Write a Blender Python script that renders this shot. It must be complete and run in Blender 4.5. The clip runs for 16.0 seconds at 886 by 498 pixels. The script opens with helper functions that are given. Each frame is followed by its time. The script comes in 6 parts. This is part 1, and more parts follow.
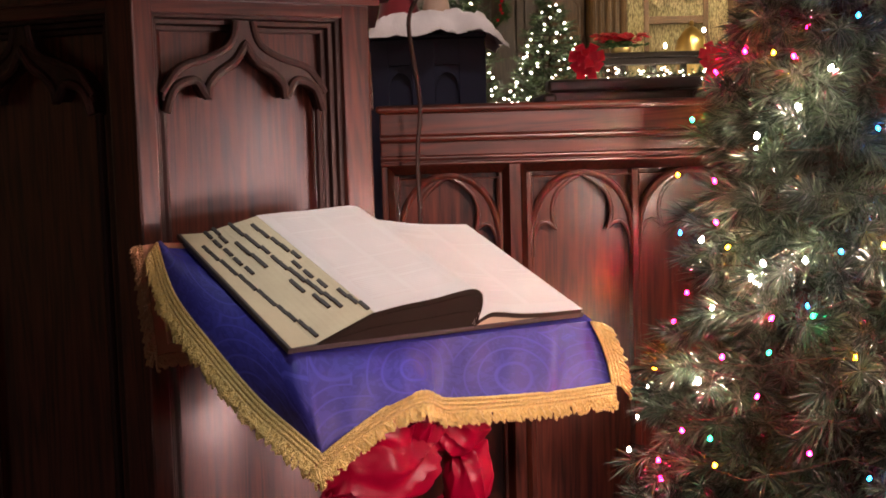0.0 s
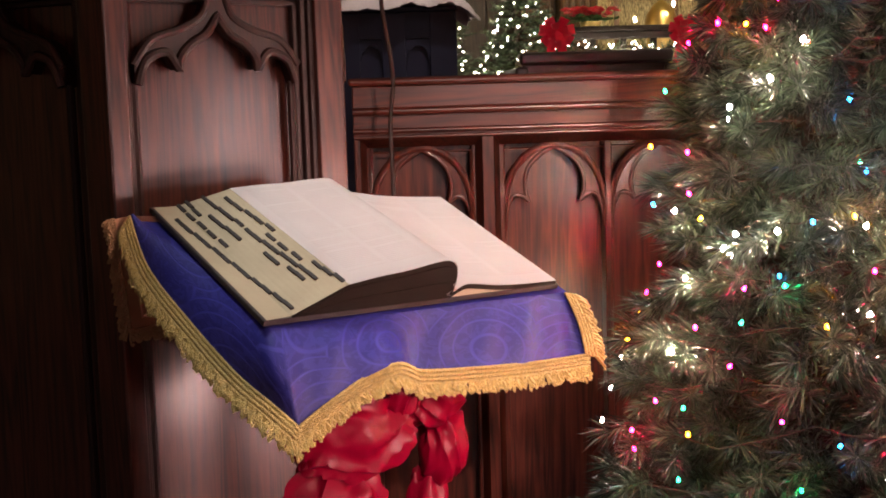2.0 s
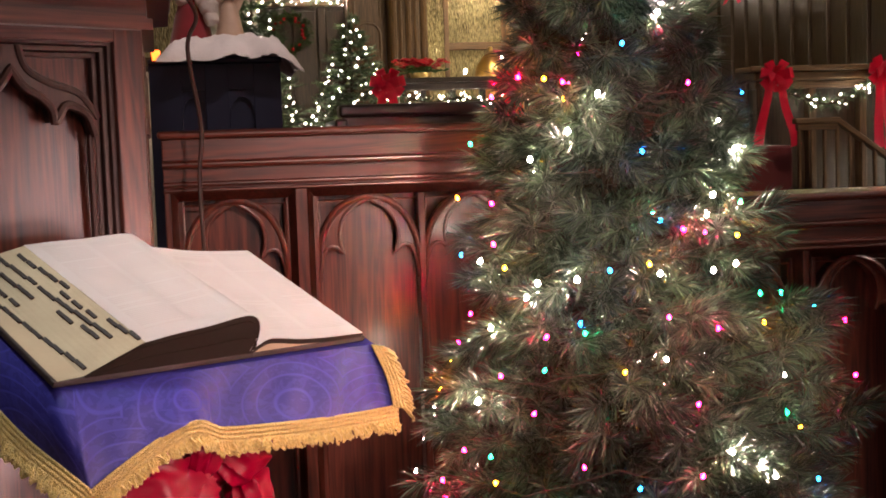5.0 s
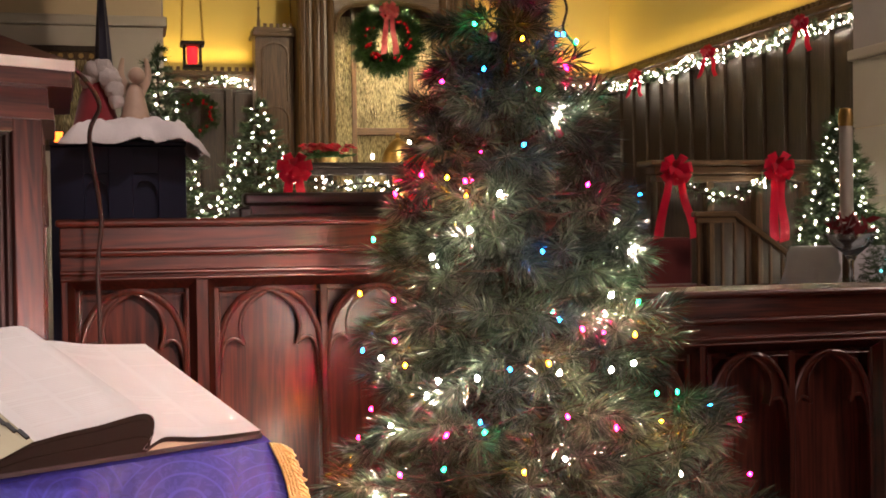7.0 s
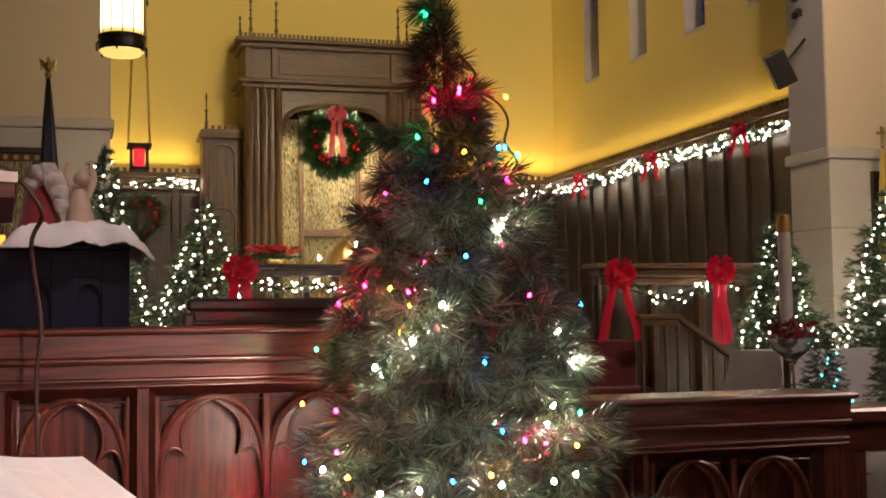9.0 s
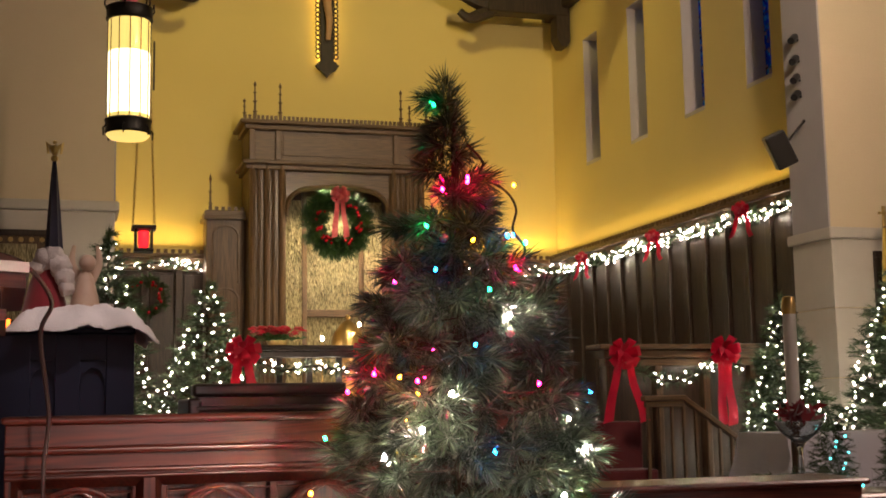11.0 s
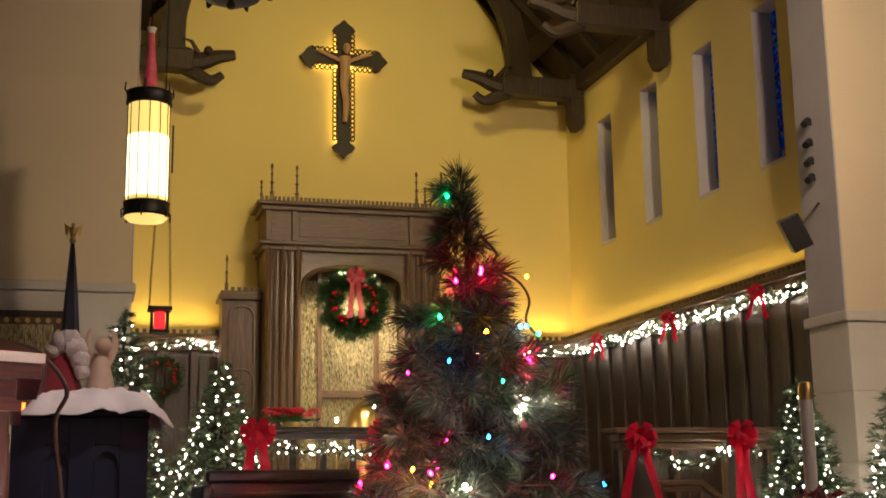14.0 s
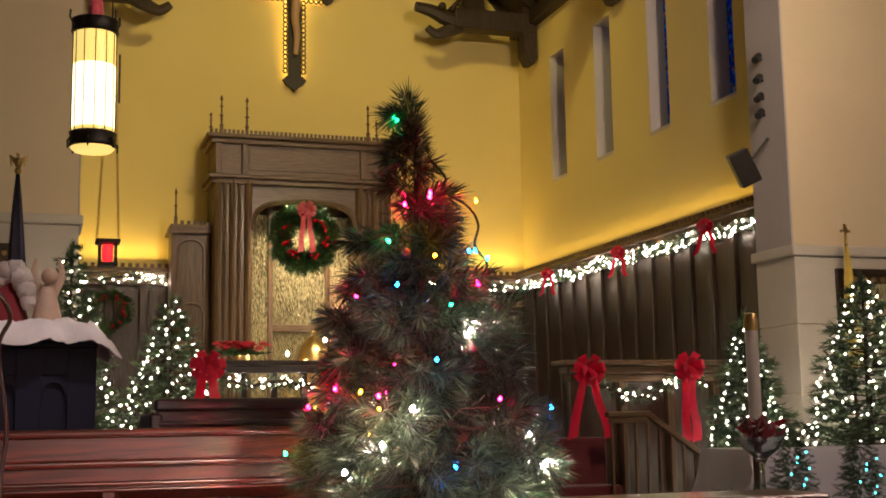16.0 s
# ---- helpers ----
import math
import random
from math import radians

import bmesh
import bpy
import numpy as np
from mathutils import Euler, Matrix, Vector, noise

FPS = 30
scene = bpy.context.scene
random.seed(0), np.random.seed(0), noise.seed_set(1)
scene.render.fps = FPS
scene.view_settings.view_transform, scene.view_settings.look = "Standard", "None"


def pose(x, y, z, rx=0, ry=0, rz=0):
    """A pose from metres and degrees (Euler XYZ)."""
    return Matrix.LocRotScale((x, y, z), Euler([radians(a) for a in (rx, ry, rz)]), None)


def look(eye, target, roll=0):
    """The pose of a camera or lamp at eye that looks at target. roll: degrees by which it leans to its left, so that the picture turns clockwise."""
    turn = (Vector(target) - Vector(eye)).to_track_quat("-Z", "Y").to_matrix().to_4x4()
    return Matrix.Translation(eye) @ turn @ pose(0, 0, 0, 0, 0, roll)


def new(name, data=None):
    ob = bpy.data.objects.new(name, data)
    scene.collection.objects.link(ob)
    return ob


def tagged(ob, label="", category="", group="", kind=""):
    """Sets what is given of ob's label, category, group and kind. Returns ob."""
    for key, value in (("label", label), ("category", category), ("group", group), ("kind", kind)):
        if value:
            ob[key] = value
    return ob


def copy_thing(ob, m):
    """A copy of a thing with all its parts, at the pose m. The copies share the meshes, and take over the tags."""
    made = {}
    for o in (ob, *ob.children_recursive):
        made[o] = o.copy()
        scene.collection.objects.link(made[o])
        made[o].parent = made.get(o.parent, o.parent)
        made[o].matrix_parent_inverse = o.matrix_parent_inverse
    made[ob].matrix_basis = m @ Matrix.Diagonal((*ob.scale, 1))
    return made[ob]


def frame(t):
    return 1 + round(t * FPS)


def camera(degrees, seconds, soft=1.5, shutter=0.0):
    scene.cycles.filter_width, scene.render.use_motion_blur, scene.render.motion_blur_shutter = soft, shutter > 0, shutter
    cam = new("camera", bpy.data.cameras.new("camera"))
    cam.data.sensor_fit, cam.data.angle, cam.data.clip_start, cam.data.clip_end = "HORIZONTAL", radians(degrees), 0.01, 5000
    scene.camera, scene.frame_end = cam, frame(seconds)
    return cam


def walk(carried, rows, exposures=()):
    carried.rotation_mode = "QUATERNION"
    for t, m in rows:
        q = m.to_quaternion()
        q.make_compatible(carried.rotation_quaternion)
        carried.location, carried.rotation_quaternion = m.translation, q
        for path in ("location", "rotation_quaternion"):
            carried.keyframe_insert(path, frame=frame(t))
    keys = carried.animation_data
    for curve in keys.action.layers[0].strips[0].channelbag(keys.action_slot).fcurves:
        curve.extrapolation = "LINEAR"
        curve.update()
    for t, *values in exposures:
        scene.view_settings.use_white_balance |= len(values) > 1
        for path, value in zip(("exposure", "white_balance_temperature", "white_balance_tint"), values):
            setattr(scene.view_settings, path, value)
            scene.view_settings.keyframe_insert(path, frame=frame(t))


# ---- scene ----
EXPO = 0.0
cam = camera(39.44, 16.0, soft=1.8)
ROWS = [
    (0.0, 0.0000, 0.0000, 1.4500, 84.552, 1.583, -1.128),
    (0.5, 0.0056, 0.0018, 1.4448, 83.858, 1.637, -1.428),
    (1.0, -0.0046, -0.0043, 1.4433, 83.421, 1.684, -1.745),
    (1.5, -0.0084, -0.0054, 1.4436, 83.286, 1.715, -2.086),
    (2.0, -0.0089, -0.0000, 1.4435, 83.368, 1.713, -2.529),
    (2.5, -0.0060, 0.0046, 1.4441, 83.572, 1.705, -3.179),
    (3.0, -0.0021, 0.0050, 1.4452, 83.839, 1.739, -4.066),
    (3.5, 0.0043, 0.0011, 1.4455, 84.149, 1.885, -5.231),
    (4.0, 0.0240, -0.0048, 1.4493, 84.499, 2.019, -6.629),
    (4.5, 0.0513, -0.0080, 1.4486, 84.907, 2.074, -8.235),
    (5.0, 0.0694, -0.0097, 1.4490, 85.408, 1.916, -9.884),
    (7.5, 0.0813, -0.0170, 1.4923, 90.279, 0.767, -14.872),
    (8.0, 0.0859, -0.0223, 1.4997, 91.465, 0.814, -15.485),
    (8.5, 0.0891, -0.0309, 1.5035, 92.595, 0.829, -16.109),
    (9.0, 0.0850, -0.0344, 1.5082, 93.656, 0.857, -16.620),
    (11.5, 0.0637, -0.0425, 1.5403, 98.133, 1.026, -16.425),
    (12.0, 0.0692, -0.0462, 1.5497, 99.001, 1.001, -16.306),
    (12.5, 0.0670, -0.0504, 1.5562, 99.776, 0.995, -16.205),
    (13.0, 0.0638, -0.0539, 1.5599, 100.413, 0.983, -16.086),
    (13.5, 0.0665, -0.0584, 1.5595, 100.810, 0.909, -15.931),
    (14.0, 0.0642, -0.0631, 1.5601, 100.900, 0.817, -15.834),
    (14.5, 0.0594, -0.0645, 1.5575, 100.604, 0.724, -15.936),
    (15.0, 0.0594, -0.0577, 1.5485, 99.948, 0.732, -16.332),
    (15.5, 0.0631, -0.0513, 1.5402, 99.026, 0.818, -17.062),
    (16.0, 0.0764, -0.0479, 1.5298, 97.965, 0.929, -18.069),
]
walk(cam, [(t, pose(x, y, z, rx, ry, rz)) for t, x, y, z, rx, ry, rz in ROWS], [(0.0, EXPO), (16.0, EXPO)])

# ---------------------------------------------------------------- world and lamps
world = bpy.data.worlds.new("dusk")
scene.world = world
world.use_nodes = True
sky = world.node_tree.nodes.new("ShaderNodeTexSky")
sky.sky_type, sky.sun_disc = "NISHITA", False
sky.sun_elevation, sky.sun_rotation = radians(4.0), radians(200)
world.node_tree.nodes["Background"].inputs[1].default_value = 0.10
world.node_tree.links.new(sky.outputs[0], world.node_tree.nodes["Background"].inputs[0])


def area(name, eye, target, sx, sy, watts, colour, spread=180):
    d = bpy.data.lights.new(name, "AREA")
    d.shape, d.size, d.size_y, d.energy, d.color, d.spread = "RECTANGLE", sx, sy, watts, colour, radians(spread)
    ob = new(name, d)
    ob.matrix_world = look(eye, target)
    return ob


def spot(name, eye, target, watts, colour, angle, blend, radius):
    d = bpy.data.lights.new(name, "SPOT")
    d.energy, d.color, d.spot_size, d.spot_blend, d.shadow_soft_size = watts, colour, radians(angle), blend, radius
    ob = new(name, d)
    ob.matrix_world = look(eye, target)
    return ob


AMBER = (1.0, 0.64, 0.15)
# cove strips that lie on the panelling's cornice
for nm, eye, sx, sy, w in (("cove_strip_right", (6.04, 12.0, 3.50), 0.05, 5.6, 7.5), ("cove_strip_back", (5.25, 14.86, 3.50), 1.6, 0.05, 9),
                           ("cove_strip_left", (0.80, 14.86, 3.50), 1.4, 0.05, 6)):
    area(nm, eye, (eye[0], eye[1], 9), sx, sy, w, AMBER)
# unseen spots, added and aimed at the book, parapet, back wall and reredos
spot("book_spot", (-0.5, 1.5, 6.4), (0.12, 2.48, 1.1), 810, (0.94, 0.98, 1.0), 14, 0.6, 0.10)
spot("choir_spot", (1.5, -3.2, 3.6), (0.45, 3.1, 0.92), 1300, (1.0, 0.64, 0.56), 18, 0.7, 0.12)
spot("chancel_spot", (3.05, 9.4, 8.2), (3.25, 15.0, 4.9), 480, (1.0, 0.755, 0.26), 112, 0.9, 0.25)
spot("reredos_spot", (3.05, 10.2, 6.2), (3.05, 14.4, 2.35), 560, (1.0, 0.80, 0.50), 25, 0.8, 0.08)
# fill spot added to brighten the cotton snow
spot("crib_spot", (0.9, 3.2, 6.6), (0.10, 6.75, 2.0), 430, (1.0, 0.80, 0.76), 10, 0.8, 0.08)
area("niche_lamp", (3.06, 14.12, 4.10), (3.06, 14.5, 2.6), 0.5, 0.08, 40, (1.0, 0.82, 0.55), 120)
# unseen fill lights, added from the nave side to brighten pulpit, parapet and pier
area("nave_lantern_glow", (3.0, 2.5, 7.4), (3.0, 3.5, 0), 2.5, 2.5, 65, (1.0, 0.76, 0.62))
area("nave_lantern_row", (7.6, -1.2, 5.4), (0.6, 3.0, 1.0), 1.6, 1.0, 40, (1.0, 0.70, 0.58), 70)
# fills added for the sheen on the pulpit's face and for its foot
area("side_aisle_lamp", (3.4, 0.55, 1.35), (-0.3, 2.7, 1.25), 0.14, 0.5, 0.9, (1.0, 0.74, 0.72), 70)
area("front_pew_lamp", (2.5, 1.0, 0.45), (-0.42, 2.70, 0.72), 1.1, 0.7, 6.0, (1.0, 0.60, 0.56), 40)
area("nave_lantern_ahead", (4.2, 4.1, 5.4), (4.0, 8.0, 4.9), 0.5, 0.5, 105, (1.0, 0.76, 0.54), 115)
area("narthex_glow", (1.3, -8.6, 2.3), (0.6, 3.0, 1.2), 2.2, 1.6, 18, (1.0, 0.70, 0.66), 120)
# unseen light added outside so that the stained glass shows its blue
area("outside_floodlight", (8.6, 10.6, 6.4), (6.3, 10.8, 5.3), 1.5, 1.0, 6, (0.75, 0.85, 1.0))

# ---------------------------------------------------------------- materials


def nodes_of(name):
    m = bpy.data.materials.new(name)
    m.use_nodes = True
    return m, m.node_tree.nodes, m.node_tree.links, m.node_tree.nodes["Principled BSDF"]


def plain(name, colour, rough=0.6, metal=0.0, vary=0.15, scale=14.0, bump=0.1, sheen=0.0, coat=0.0, fine=90.0, spec=0.5):
    """A surface with blotches and fine grain."""
    m, n, l, p = nodes_of(name)
    tc = n.new("ShaderNodeTexCoord")
    big, small = n.new("ShaderNodeTexNoise"), n.new("ShaderNodeTexNoise")
    big.inputs["Scale"].default_value, small.inputs["Scale"].default_value = scale, fine
    big.inputs["Detail"].default_value = 5
    l.new(tc.outputs["Object"], big.inputs["Vector"]), l.new(tc.outputs["Object"], small.inputs["Vector"])
    ramp = n.new("ShaderNodeMix")
    ramp.data_type = "RGBA"
    ramp.inputs[6].default_value = (*[c * (1 - vary) for c in colour], 1)
    ramp.inputs[7].default_value = (*[min(1, c * (1 + vary)) for c in colour], 1)
    l.new(big.outputs[0], ramp.inputs[0]), l.new(ramp.outputs[2], p.inputs["Base Color"])
    b = n.new("ShaderNodeBump")
    b.inputs["Strength"].default_value, b.inputs["Distance"].default_value = bump, 0.004
    l.new(small.outputs[0], b.inputs["Height"]), l.new(b.outputs[0], p.inputs["Normal"])
    p.inputs["Roughness"].default_value, p.inputs["Metallic"].default_value = rough, metal
    p.inputs["Sheen Weight"].default_value, p.inputs["Coat Weight"].default_value = sheen, coat
    p.inputs["Specular IOR Level"].default_value = spec
    return m


def wood(name, dark, light, rough=0.30, grain=(15, 15, 0.9), coat=0.5, bump=0.12):
    """Varnished oak: long pores along one axis, broad figure over it."""
    m, n, l, p = nodes_of(name)
    tc, mp, mp2 = n.new("ShaderNodeTexCoord"), n.new("ShaderNodeMapping"), n.new("ShaderNodeMapping")
    mp.inputs["Scale"].default_value = grain
    mp2.inputs["Scale"].default_value = [g * 0.16 for g in grain]
    info = n.new("ShaderNodeObjectInfo")
    add = n.new("ShaderNodeVectorMath")
    mul = n.new("ShaderNodeMath")
    mul.operation, mul.inputs[1].default_value = "MULTIPLY", 7.0
    l.new(info.outputs["Random"], mul.inputs[0])
    l.new(tc.outputs["Object"], add.inputs[0]), l.new(mul.outputs[0], add.inputs[1])
    l.new(add.outputs[0], mp.inputs["Vector"]), l.new(add.outputs[0], mp2.inputs["Vector"])
    pores, figure = n.new("ShaderNodeTexNoise"), n.new("ShaderNodeTexNoise")
    pores.inputs["Scale"].default_value, figure.inputs["Scale"].default_value = 6.0, 3.0
    pores.inputs["Detail"].default_value, figure.inputs["Distortion"].default_value = 5, 2.2
    l.new(mp.outputs[0], pores.inputs["Vector"]), l.new(mp2.outputs[0], figure.inputs["Vector"])
    wave = n.new("ShaderNodeMath")
    wave.operation, wave.inputs[1].default_value = "PINGPONG", 0.06
    l.new(figure.outputs[0], wave.inputs[0])
    mix = n.new("ShaderNodeMath")
    mix.operation, mix.inputs[1].default_value = "MULTIPLY_ADD", 5.0
    l.new(wave.outputs[0], mix.inputs[0]), l.new(pores.outputs[0], mix.inputs[2])
    rng = n.new("ShaderNodeMapRange")
    rng.inputs[1].default_value, rng.inputs[2].default_value = 0.35, 1.0
    l.new(mix.outputs[0], rng.inputs[0])
    col = n.new("ShaderNodeMix")
    col.data_type = "RGBA"
    col.inputs[6].default_value, col.inputs[7].default_value = (*dark, 1), (*light, 1)
    l.new(rng.outputs[0], col.inputs[0]), l.new(col.outputs[2], p.inputs["Base Color"])
    b = n.new("ShaderNodeBump")
    b.inputs["Strength"].default_value, b.inputs["Distance"].default_value = bump, 0.002
    l.new(pores.outputs[0], b.inputs["Height"]), l.new(b.outputs[0], p.inputs["Normal"])
    p.inputs["Roughness"].default_value, p.inputs["Coat Weight"].default_value, p.inputs["Coat Roughness"].default_value = rough, coat, 0.18
    return m


def lit(name, colour, strength):
    m, n, l, p = nodes_of(name)
    p.inputs["Base Color"].default_value = (*colour, 1)
    p.inputs["Emission Color"].default_value, p.inputs["Emission Strength"].default_value = (*colour, 1), strength
    p.inputs["Roughness"].default_value = 0.2
    return m


def needles(name, dark, light, rough=0.5):
    """Fir needles: each one takes its own green."""
    m, n, l, p = nodes_of(name)
    g, col = n.new("ShaderNodeNewGeometry"), n.new("ShaderNodeMix")
    col.data_type = "RGBA"
    col.inputs[6].default_value, col.inputs[7].default_value = (*dark, 1), (*light, 1)
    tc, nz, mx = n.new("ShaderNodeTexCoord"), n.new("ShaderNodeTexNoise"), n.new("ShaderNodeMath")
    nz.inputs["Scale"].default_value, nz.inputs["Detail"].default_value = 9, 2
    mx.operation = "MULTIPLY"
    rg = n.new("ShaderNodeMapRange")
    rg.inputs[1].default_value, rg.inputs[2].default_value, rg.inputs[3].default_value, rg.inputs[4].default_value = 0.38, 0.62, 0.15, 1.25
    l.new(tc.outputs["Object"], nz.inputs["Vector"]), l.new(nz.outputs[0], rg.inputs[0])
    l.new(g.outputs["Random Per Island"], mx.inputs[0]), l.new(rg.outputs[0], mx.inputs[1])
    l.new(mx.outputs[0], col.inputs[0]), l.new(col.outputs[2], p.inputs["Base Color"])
    p.inputs["Roughness"].default_value = rough
    return m


OAK = wood("red_oak_upright", (0.016, 0.0045, 0.0030), (0.130, 0.034, 0.021))
OAK_X = wood("red_oak_level", (0.016, 0.0045, 0.0030), (0.130, 0.034, 0.021), grain=(0.9, 15, 15))
# darker copy of the oak: shade of sunk mouldings and tracery put into its colour
OAK_SHADED = wood("shadowed_oak_moulding", (0.012, 0.0045, 0.0035), (0.046, 0.015, 0.011), rough=0.55, coat=0.05)
BROWN = wood("brown_oak", (0.040, 0.021, 0.009), (0.160, 0.090, 0.041), rough=0.45, coat=0.1)
BROWN_X = wood("brown_oak_level", (0.040, 0.021, 0.009), (0.160, 0.090, 0.041), rough=0.45, coat=0.1, grain=(0.9, 15, 15))
WENGE = wood("dark_panelling", (0.014, 0.0085, 0.005), (0.062, 0.036, 0.021), rough=0.4, coat=0.15)
BEAM = wood("roof_timber", (0.012, 0.007, 0.004), (0.050, 0.028, 0.016), rough=0.6, coat=0.0)
PEW = wood("black_pew_wood", (0.012, 0.009, 0.008), (0.04, 0.028, 0.024), rough=0.3, grain=(0.9, 15, 15))
PLASTER = plain("cream_plaster", (0.69, 0.565, 0.215), 0.85, vary=0.05, scale=1.2, bump=0.25, fine=60)
NAVE_PLASTER = plain("beige_plaster", (0.62, 0.515, 0.345), 0.85, vary=0.06, scale=1.4, bump=0.25, fine=60)
REVEAL = plain("limewash", (0.46, 0.43, 0.43), 0.9, vary=0.06, scale=5)
STONE = plain("limestone", (0.50, 0.46, 0.40), 0.8, vary=0.10, scale=4, bump=0.3)
JAMB = plain("grey_jamb_stone", (0.40, 0.375, 0.38), 0.85, vary=0.10, scale=3, bump=0.3)
FLOORING = plain("dark_carpet", (0.06, 0.012, 0.014), 0.95, vary=0.25, scale=6, bump=0.5, sheen=0.3)
RED_CARPET = plain("crimson_carpet", (0.085, 0.004, 0.008), 0.95, vary=0.2, scale=9, bump=0.6, sheen=0.3)
IRON = plain("black_iron", (0.022, 0.019, 0.017), 0.45, 0.6, bump=0.2)
BRASS = plain("old_brass", (0.62, 0.44, 0.17), 0.3, 1.0, vary=0.2, bump=0.1)
SILVER = plain("nickel_trim", (0.72, 0.70, 0.66), 0.28, 1.0, vary=0.1)
NAVY = plain("navy_paint", (0.006, 0.009, 0.033), 0.5, vary=0.2, bump=0.1)
SNOW = plain("cotton_batting", (0.86, 0.82, 0.82), 1.0, vary=0.06, scale=20, bump=0.8, sheen=0.4)
PAPER = plain("bible_paper", (0.72, 0.70, 0.68), 0.8, vary=0.03, scale=5, bump=0.05)
EDGE = plain("page_edges", (0.37, 0.32, 0.21), 0.7, vary=0.22, scale=9, bump=0.2)
# page foot: the unlit front's shade is put into this dark brown
FOOT = plain("shaded_page_foot", (0.014, 0.009, 0.006), 0.8, vary=0.25, scale=12, spec=0.15)
COVER = plain("black_leather", (0.03, 0.022, 0.02), 0.5, vary=0.2, bump=0.3)
TAB = plain("thumb_index_leather", (0.016, 0.011, 0.009), 0.65)
GOLD_BRAID = plain("gold_braid", (0.60, 0.45, 0.15), 0.5, 0.2, vary=0.45, scale=110, bump=0.9, sheen=0.2, fine=400)
# back fringe: a browner copy of the braid, shade under the desk in its colour
BACK_FRINGE = plain("shaded_back_fringe", (0.34, 0.20, 0.10), 0.7, vary=0.35, scale=160, bump=0.8)
LINING = plain("tan_lining", (0.58, 0.31, 0.19), 0.8, vary=0.12, scale=8, bump=0.2)
RED_SATIN = plain("crimson_satin", (0.20, 0.0003, 0.017), 0.32, vary=0.25, scale=5, bump=0.08, spec=0.16)
RIBBON = plain("red_velvet_ribbon", (0.70, 0.008, 0.056), 0.33, vary=0.15, scale=20, sheen=0.15)
PINK_RIBBON = plain("striped_pink_ribbon", (0.70, 0.10, 0.14), 0.4, vary=0.45, scale=30, sheen=0.4)
CABLE = plain("black_cable", (0.03, 0.018, 0.015), 0.4)
LINEN = plain("white_linen", (0.84, 0.85, 0.90), 0.85, vary=0.05, scale=6, bump=0.4)
WAX = plain("ivory_wax", (0.72, 0.69, 0.62), 0.5, vary=0.05)
GREEN_LEAF = plain("poinsettia_leaf", (0.05, 0.13, 0.04), 0.5, vary=0.3)
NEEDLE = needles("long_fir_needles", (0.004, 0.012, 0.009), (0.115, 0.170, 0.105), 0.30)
NEEDLE_2 = needles("short_fir_needles", (0.014, 0.036, 0.013), (0.13, 0.19, 0.085), 0.5)
BARK = plain("bark_wrapped_wire", (0.045, 0.030, 0.020), 0.9, vary=0.3)
STEEL_BLACK = plain("black_plastic", (0.015, 0.015, 0.016), 0.4)
SKIN_RESIN = plain("pale_resin", (0.50, 0.36, 0.27), 0.5, vary=0.15, scale=20)
RED_CLOTH = plain("dark_red_felt", (0.20, 0.012, 0.02), 0.9, vary=0.2, sheen=0.4)
WHITE_FUR = plain("grey_white_fur", (0.55, 0.50, 0.47), 0.95, vary=0.2, scale=30, bump=1.0)
CORPUS = plain("carved_ivory_wood", (0.42, 0.26, 0.14), 0.5, vary=0.15)
COLOURS = {"red": lit("red_bulb", (1.0, 0.0010, 0.045), 850), "orange": lit("orange_bulb", (1.0, 0.19, 0.0011), 770), "green": lit("green_bulb", (0.0030, 1.0, 0.22), 160),
           "blue": lit("blue_bulb", (0.0030, 0.20, 1.0), 160), "white": lit("warm_white_bulb", (1.0, 0.82, 0.66), 1280)}
MINI = lit("warm_mini_bulb", (1.0, 0.86, 0.68), 105)
TEAL = lit("teal_mini_bulb", (0.05, 0.75, 0.85), 14)
LANTERN_GLASS = lit("frosted_lantern_glass", (1.0, 0.84, 0.52), 2.6)
LANTERN_RIM = lit("amber_lantern_glass", (1.0, 0.72, 0.20), 1.0)
FLAME = lit("orange_candle_glow", (1.0, 0.16, 0.02), 5)
RUBY = lit("ruby_lamp_glass", (1.0, 0.02, 0.03), 1.6)
HALO = lit("cross_back_light", (1.0, 0.70, 0.22), 21)
CROSS_WOOD = wood("dark_cross_wood", (0.006, 0.0036, 0.0025), (0.022, 0.012, 0.007), rough=0.6, coat=0.05)


